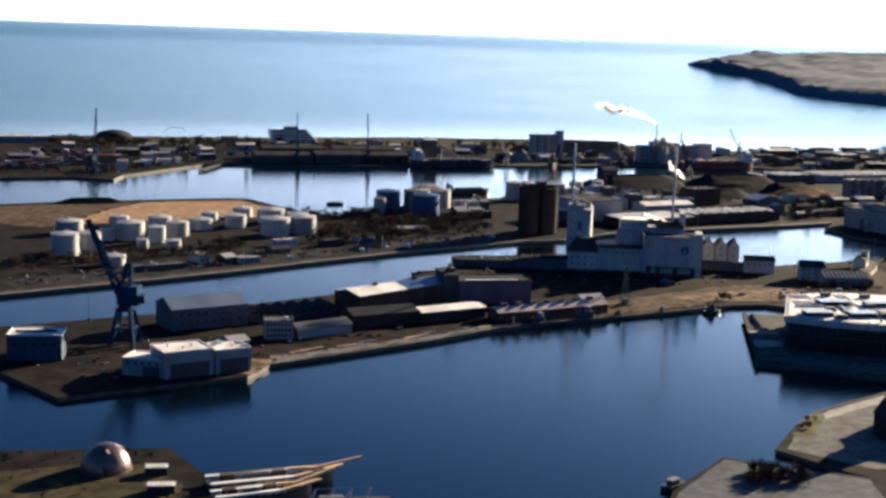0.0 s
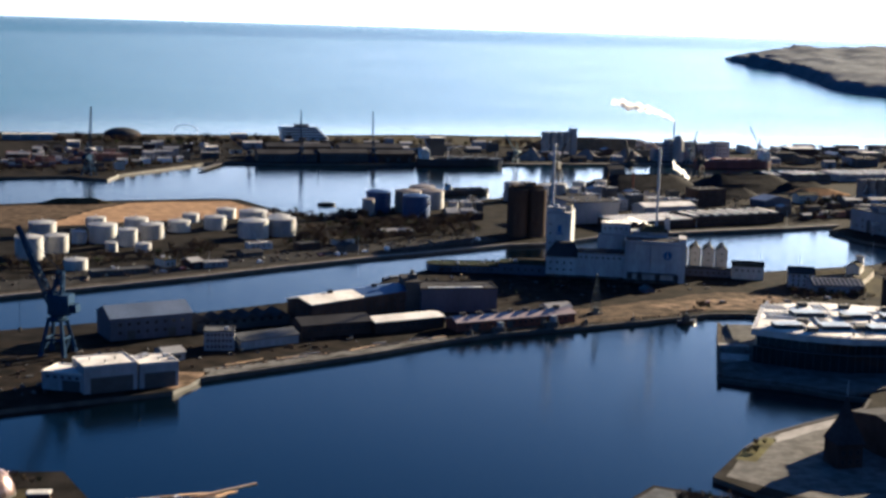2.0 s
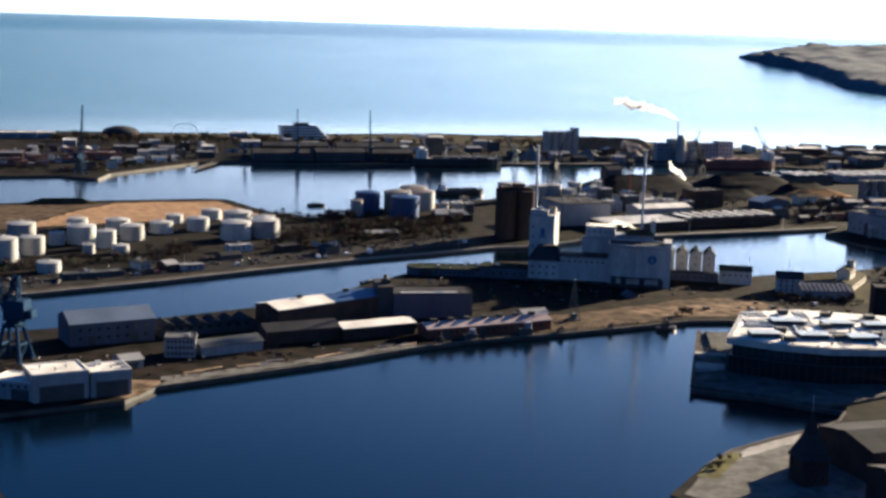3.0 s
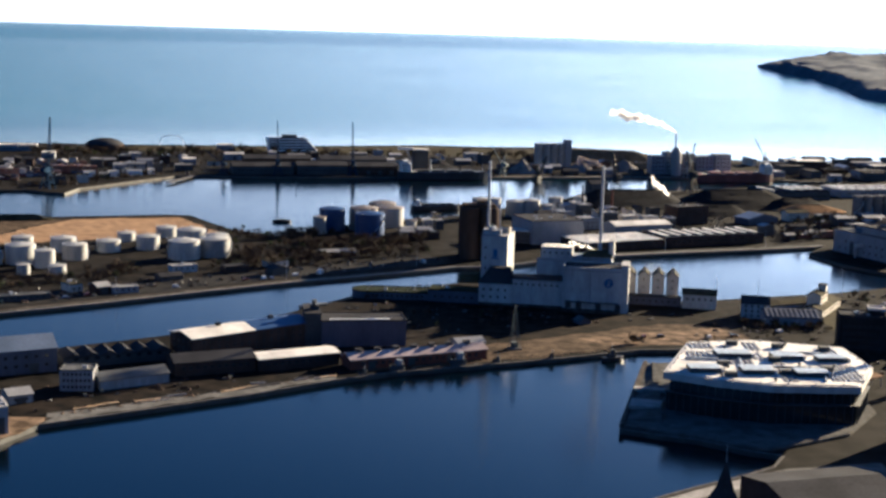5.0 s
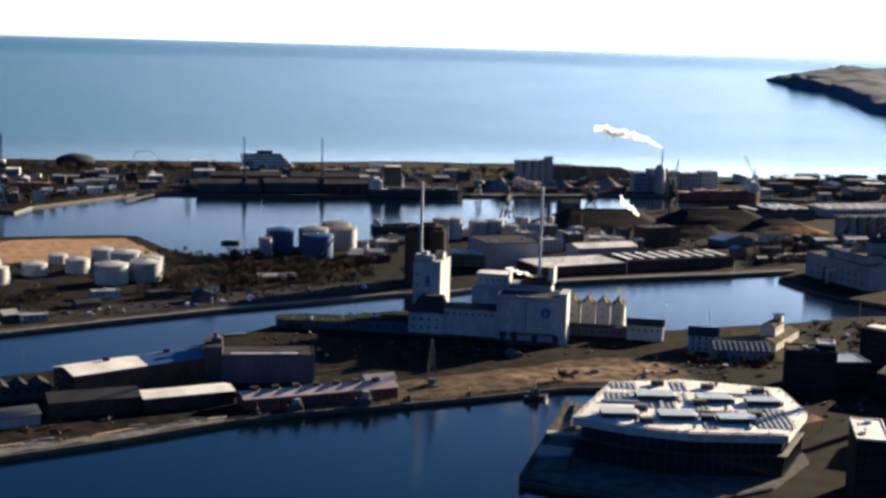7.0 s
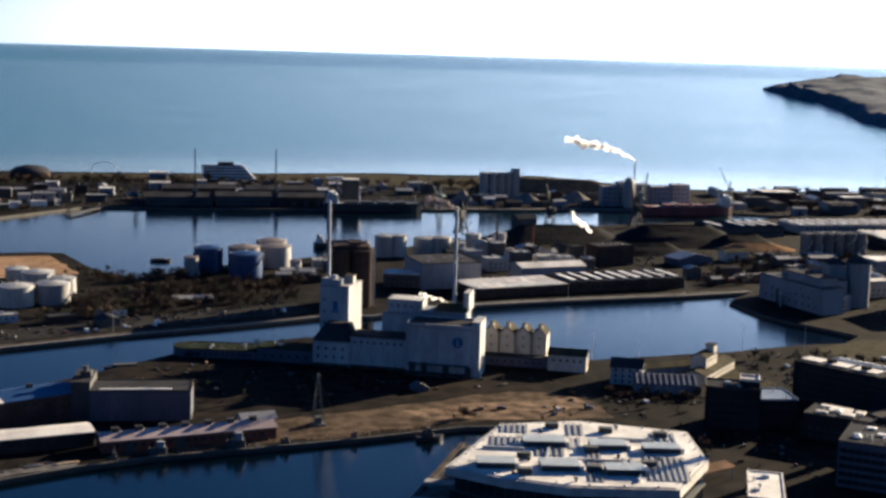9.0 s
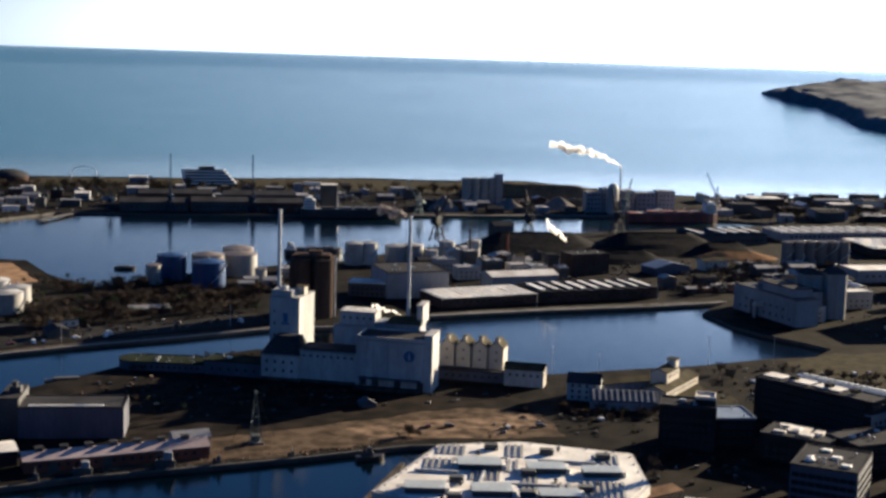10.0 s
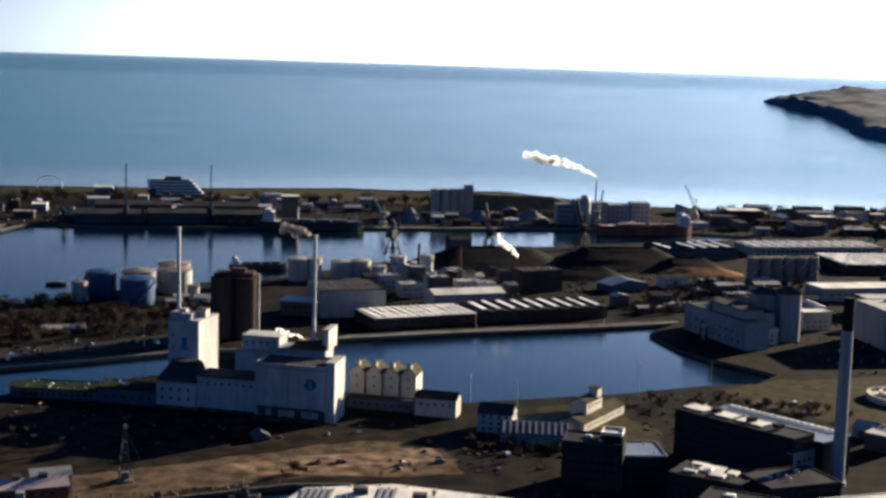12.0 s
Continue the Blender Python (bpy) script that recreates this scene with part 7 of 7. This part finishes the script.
thicket_mass([(190, 527), (198, 540), (202, 541), (194, 525)], 12, 32, "green bushes on the sloping bank", 0.3)
thicket_mass([(-15, 975), (40, 995), (125, 1055), (125, 1125), (60, 1118), (5, 1065)], 230, 21, "dense bare scrub behind the canal", 0.85)
thicket_mass([(-200, 850), (-100, 912), (-50, 945), (-60, 1000), (-100, 930), (-200, 880)], 110, 22, "bare scrub around the tank farm", 0.7)
thicket_mass([(0, 1095), (40, 1118), (62, 1150), (30, 1152), (14, 1128), (-18, 1148), (-40, 1130)], 70, 23, "dark scrub at the harbour mouth", 0.7)
thicket_mass([(-330, 1660), (-80, 1700), (120, 1760), (270, 1765), (260, 1800), (-330, 1720)], 200, 24, "dark woods along the outer sea wall", 1.3)
thicket_mass([(-320, 1385), (-215, 1375), (-140, 1505), (-150, 1520), (-230, 1410), (-320, 1420)], 60, 25, "scrub on the outer quay", 0.8)
thicket_mass([(90, 890), (150, 905), (150, 940), (120, 925), (92, 900)], 70, 26, "scrub on the pier behind the quay shed", 0.5)
thicket_mass([(100, 800), (215, 845), (225, 862), (100, 862), (75, 830)], 60, 27, "dark scrub in the mill yard", 0.45)
thicket_mass([(296, 836), (316, 832), (350, 834), (352, 845), (312, 846), (300, 860)], 60, 35, "brown scrub in front of the striped shed", 0.5)
thicket_mass([(395, 1165), (470, 1170), (540, 1230), (540, 1320), (440, 1290)], 90, 28, "scrub behind the basin quay", 0.9)
thicket_mass([(400, 890), (440, 900), (480, 905), (470, 935), (410, 925)], 60, 29, "scrub beside the grass plot", 0.6)
thicket_mass([(560, 1610), (780, 1660), (780, 1880), (560, 1820)], 160, 30, "bare woods in the east harbour", 1.2)

# heaps of stone and old timber along the pier edge
rng = random.Random(41)
bm = bmesh.new()
for p, q in line_of([(-16, 640), (8, 656), (50, 684), (86, 712)], 1.1) + line_of([(100, 722), (156, 744), (232, 780)], 1.3):
    for k in range(2):
        c = p.lerp(q, rng.random()) + Vector((rng.uniform(-3.4, 1.0), rng.uniform(-1.5, 4.6)))
        s = rng.uniform(0.2, 0.5) if rng.random() < 0.9 else rng.uniform(0.6, 1.0)
        got = bmesh.ops.create_icosphere(bm, subdivisions=1, radius=s, matrix=Matrix.Translation((c.x, c.y, LAND + s * 0.2)))
        for v in got["verts"]:
            v.co.z = max(LAND - 0.1, v.co.z - (v.co.z - LAND) * 0.35)
            v.co += Vector((rng.uniform(-1, 1), rng.uniform(-1, 1), rng.uniform(-0.5, 0.5))) * s * 0.35
tagged(part("rubble", bm, DUG), "broken stones and rubble strewn along the pier edge", "rubble", kind="stuff")
for i in range(16):
    a = rng.random()
    p = Vector((-10, 645)).lerp(Vector((86, 708)), a)
    t = thing("timber_beam", "long weathered timber lying on the pier", "timber", pose(p.x + rng.uniform(-3, 2), p.y + rng.uniform(1, 6), LAND + 0.06, 0, 0, 33 + rng.uniform(-12, 12)), "timbers on the pier")
    part("beam", box(-rng.uniform(3, 7), -0.3, 0, rng.uniform(3, 7), 0.3, 0.55, bevel=0.08), (WOOD, QUAY, ROOFGREY)[i % 3], t)

# odds and ends strewn over the yards
def yard_clutter(points, n, seed, label, top=1.6):
    """Pallets, pipes, sacks and scrap too small to pick apart, in one mesh."""
    rng = random.Random(seed)
    bm = bmesh.new()
    for x, y in spots(points, n, rng):
        w, d, h = rng.uniform(0.5, 3.2), rng.uniform(0.4, 1.8), rng.uniform(0.25, top)
        a = radians(rng.choice((20, 110)) + rng.uniform(-25, 25))
        m = Matrix.Translation((x, y, LAND + 0.07 + h / 2)) @ Matrix.Rotation(a, 4, "Z") @ Matrix.Diagonal((w, d, h, 1))
        got = bmesh.ops.create_cube(bm, size=1.0, matrix=m)
        k = rng.choices((0, 1, 2, 3), (6, 4, 0.12, 0.12))[0]
        squeeze = rng.uniform(0.5, 1.0)
        for v in got["verts"]:
            if v.co.z > LAND + 0.07 + h / 2:
                v.co.x, v.co.y = x + (v.co.x - x) * squeeze, y + (v.co.y - y) * squeeze
        for f in {f for v in got["verts"] for f in v.link_faces}:
            f.material_index = k
    ob = part("yard_clutter", bm, [DARKGREY, DARKWALL, ROOFGREY, WOOD])
    return tagged(ob, label, "clutter", kind="stuff")


yard_clutter([(-170, 800), (-60, 880), (49, 962), (140, 1026), (125, 1050), (10, 975), (-90, 905), (-190, 830)], 260, 51, "scrap and pallets along the canal road")
yard_clutter([(100, 795), (215, 840), (300, 858), (300, 876), (230, 868), (160, 876), (90, 884), (70, 840)], 70, 52, "scrap and pallets in the mill yard", 1.0)
yard_clutter([(-130, 615), (-100, 580), (-40, 612), (-20, 650), (60, 700), (50, 712), (-60, 680), (-150, 680)], 120, 53, "scrap and pallets on the pier yard", 1.2)
yard_clutter([(375, 870), (400, 860), (440, 880), (470, 930), (440, 955), (385, 935)], 90, 54, "parked odds and ends by the inner basin")
yard_clutter([(240, 1160), (390, 1170), (540, 1230), (540, 1330), (300, 1330), (180, 1230)], 380, 55, "stacked goods behind the basin sheds", 2.4)
yard_clutter([(-310, 1400), (-215, 1385), (-130, 1520), (100, 1560), (200, 1580), (480, 1628), (480, 1690), (100, 1700), (-310, 1640)], 520, 56, "stacked goods on the outer quay", 2.6)
yard_clutter([(500, 1500), (760, 1560), (760, 1860), (500, 1800)], 340, 57, "stacked goods in the east harbour", 2.6)
yard_clutter([(480, 1000), (560, 1010), (700, 1120), (700, 1330), (560, 1280), (490, 1120)], 320, 58, "stacked goods around the works", 2.2)
yard_clutter([(325, 725), (372, 720), (372, 780), (332, 780)], 24, 59, "odds and ends beside the culture house", 1.2)
yard_clutter([(255, 800), (330, 800), (345, 835), (300, 850)], 30, 60, "diggings and pipes on the building plot", 0.9)

# light masts beside the basin and the quays
for i, (x, y, h) in enumerate(((382, 938, 17), (322, 903, 14), (300, 915, 14), (420, 957, 15), (40, 950, 12), (-50, 880, 12), (120, 1010, 12), (300, 1100, 12), (380, 1130, 12))):
    t = thing("light_mast", "slim grey light mast on the quay", "lamp", pose(x, y, LAND, 0, 0, i * 40), "light masts along the quays")
    part("pole", tube((0, 0, 0), (0, 0, h), 0.16, 0.09, 8), STEELGREY, t)
    part("arm", tube((-1.1, 0, h), (1.1, 0, h), 0.07, seg=5), STEELGREY, t)
    for k in (-1, 1):
        part("lamp_head", box(k * 1.1 - 0.35, -0.16, h - 0.1, k * 1.1 + 0.35, 0.16, h + 0.06, bevel=0.03), DARKGREY, t)

# ---- stone copings along the quays ----
for shore, name in ((PIER_SHORE[5:], "pier_coping"), (CANAL_SHORE[1:], "canal_coping"), (PLAZA_SHORE[:12], "plaza_coping"), (OUTER_SHORE[5:], "outer_coping")):
    t = thing(name.split("_")[1], "pale stone coping along the quay edge", "quay edge", pose(0, 0, 0), kind="structure")
    rng = random.Random(9)
    for p, q in line_of(shore, 6.0):
        d = (q - p).normalized()
        nrm = Vector((-d.y, d.x))
        bm = bmesh.new()
        ln = (q - p).length
        box(0.04, -0.1, -0.35, ln - 0.04, 1.1, 0.16 + rng.uniform(-0.03, 0.05), bm, bevel=0.06)
        part("coping_stone", bm, SLABS if name == "canal_coping" else QUAY, t, m=Matrix.Translation((p.x, p.y, LAND)) @ Matrix.Rotation(math.atan2(d.y, d.x), 4, "Z"))
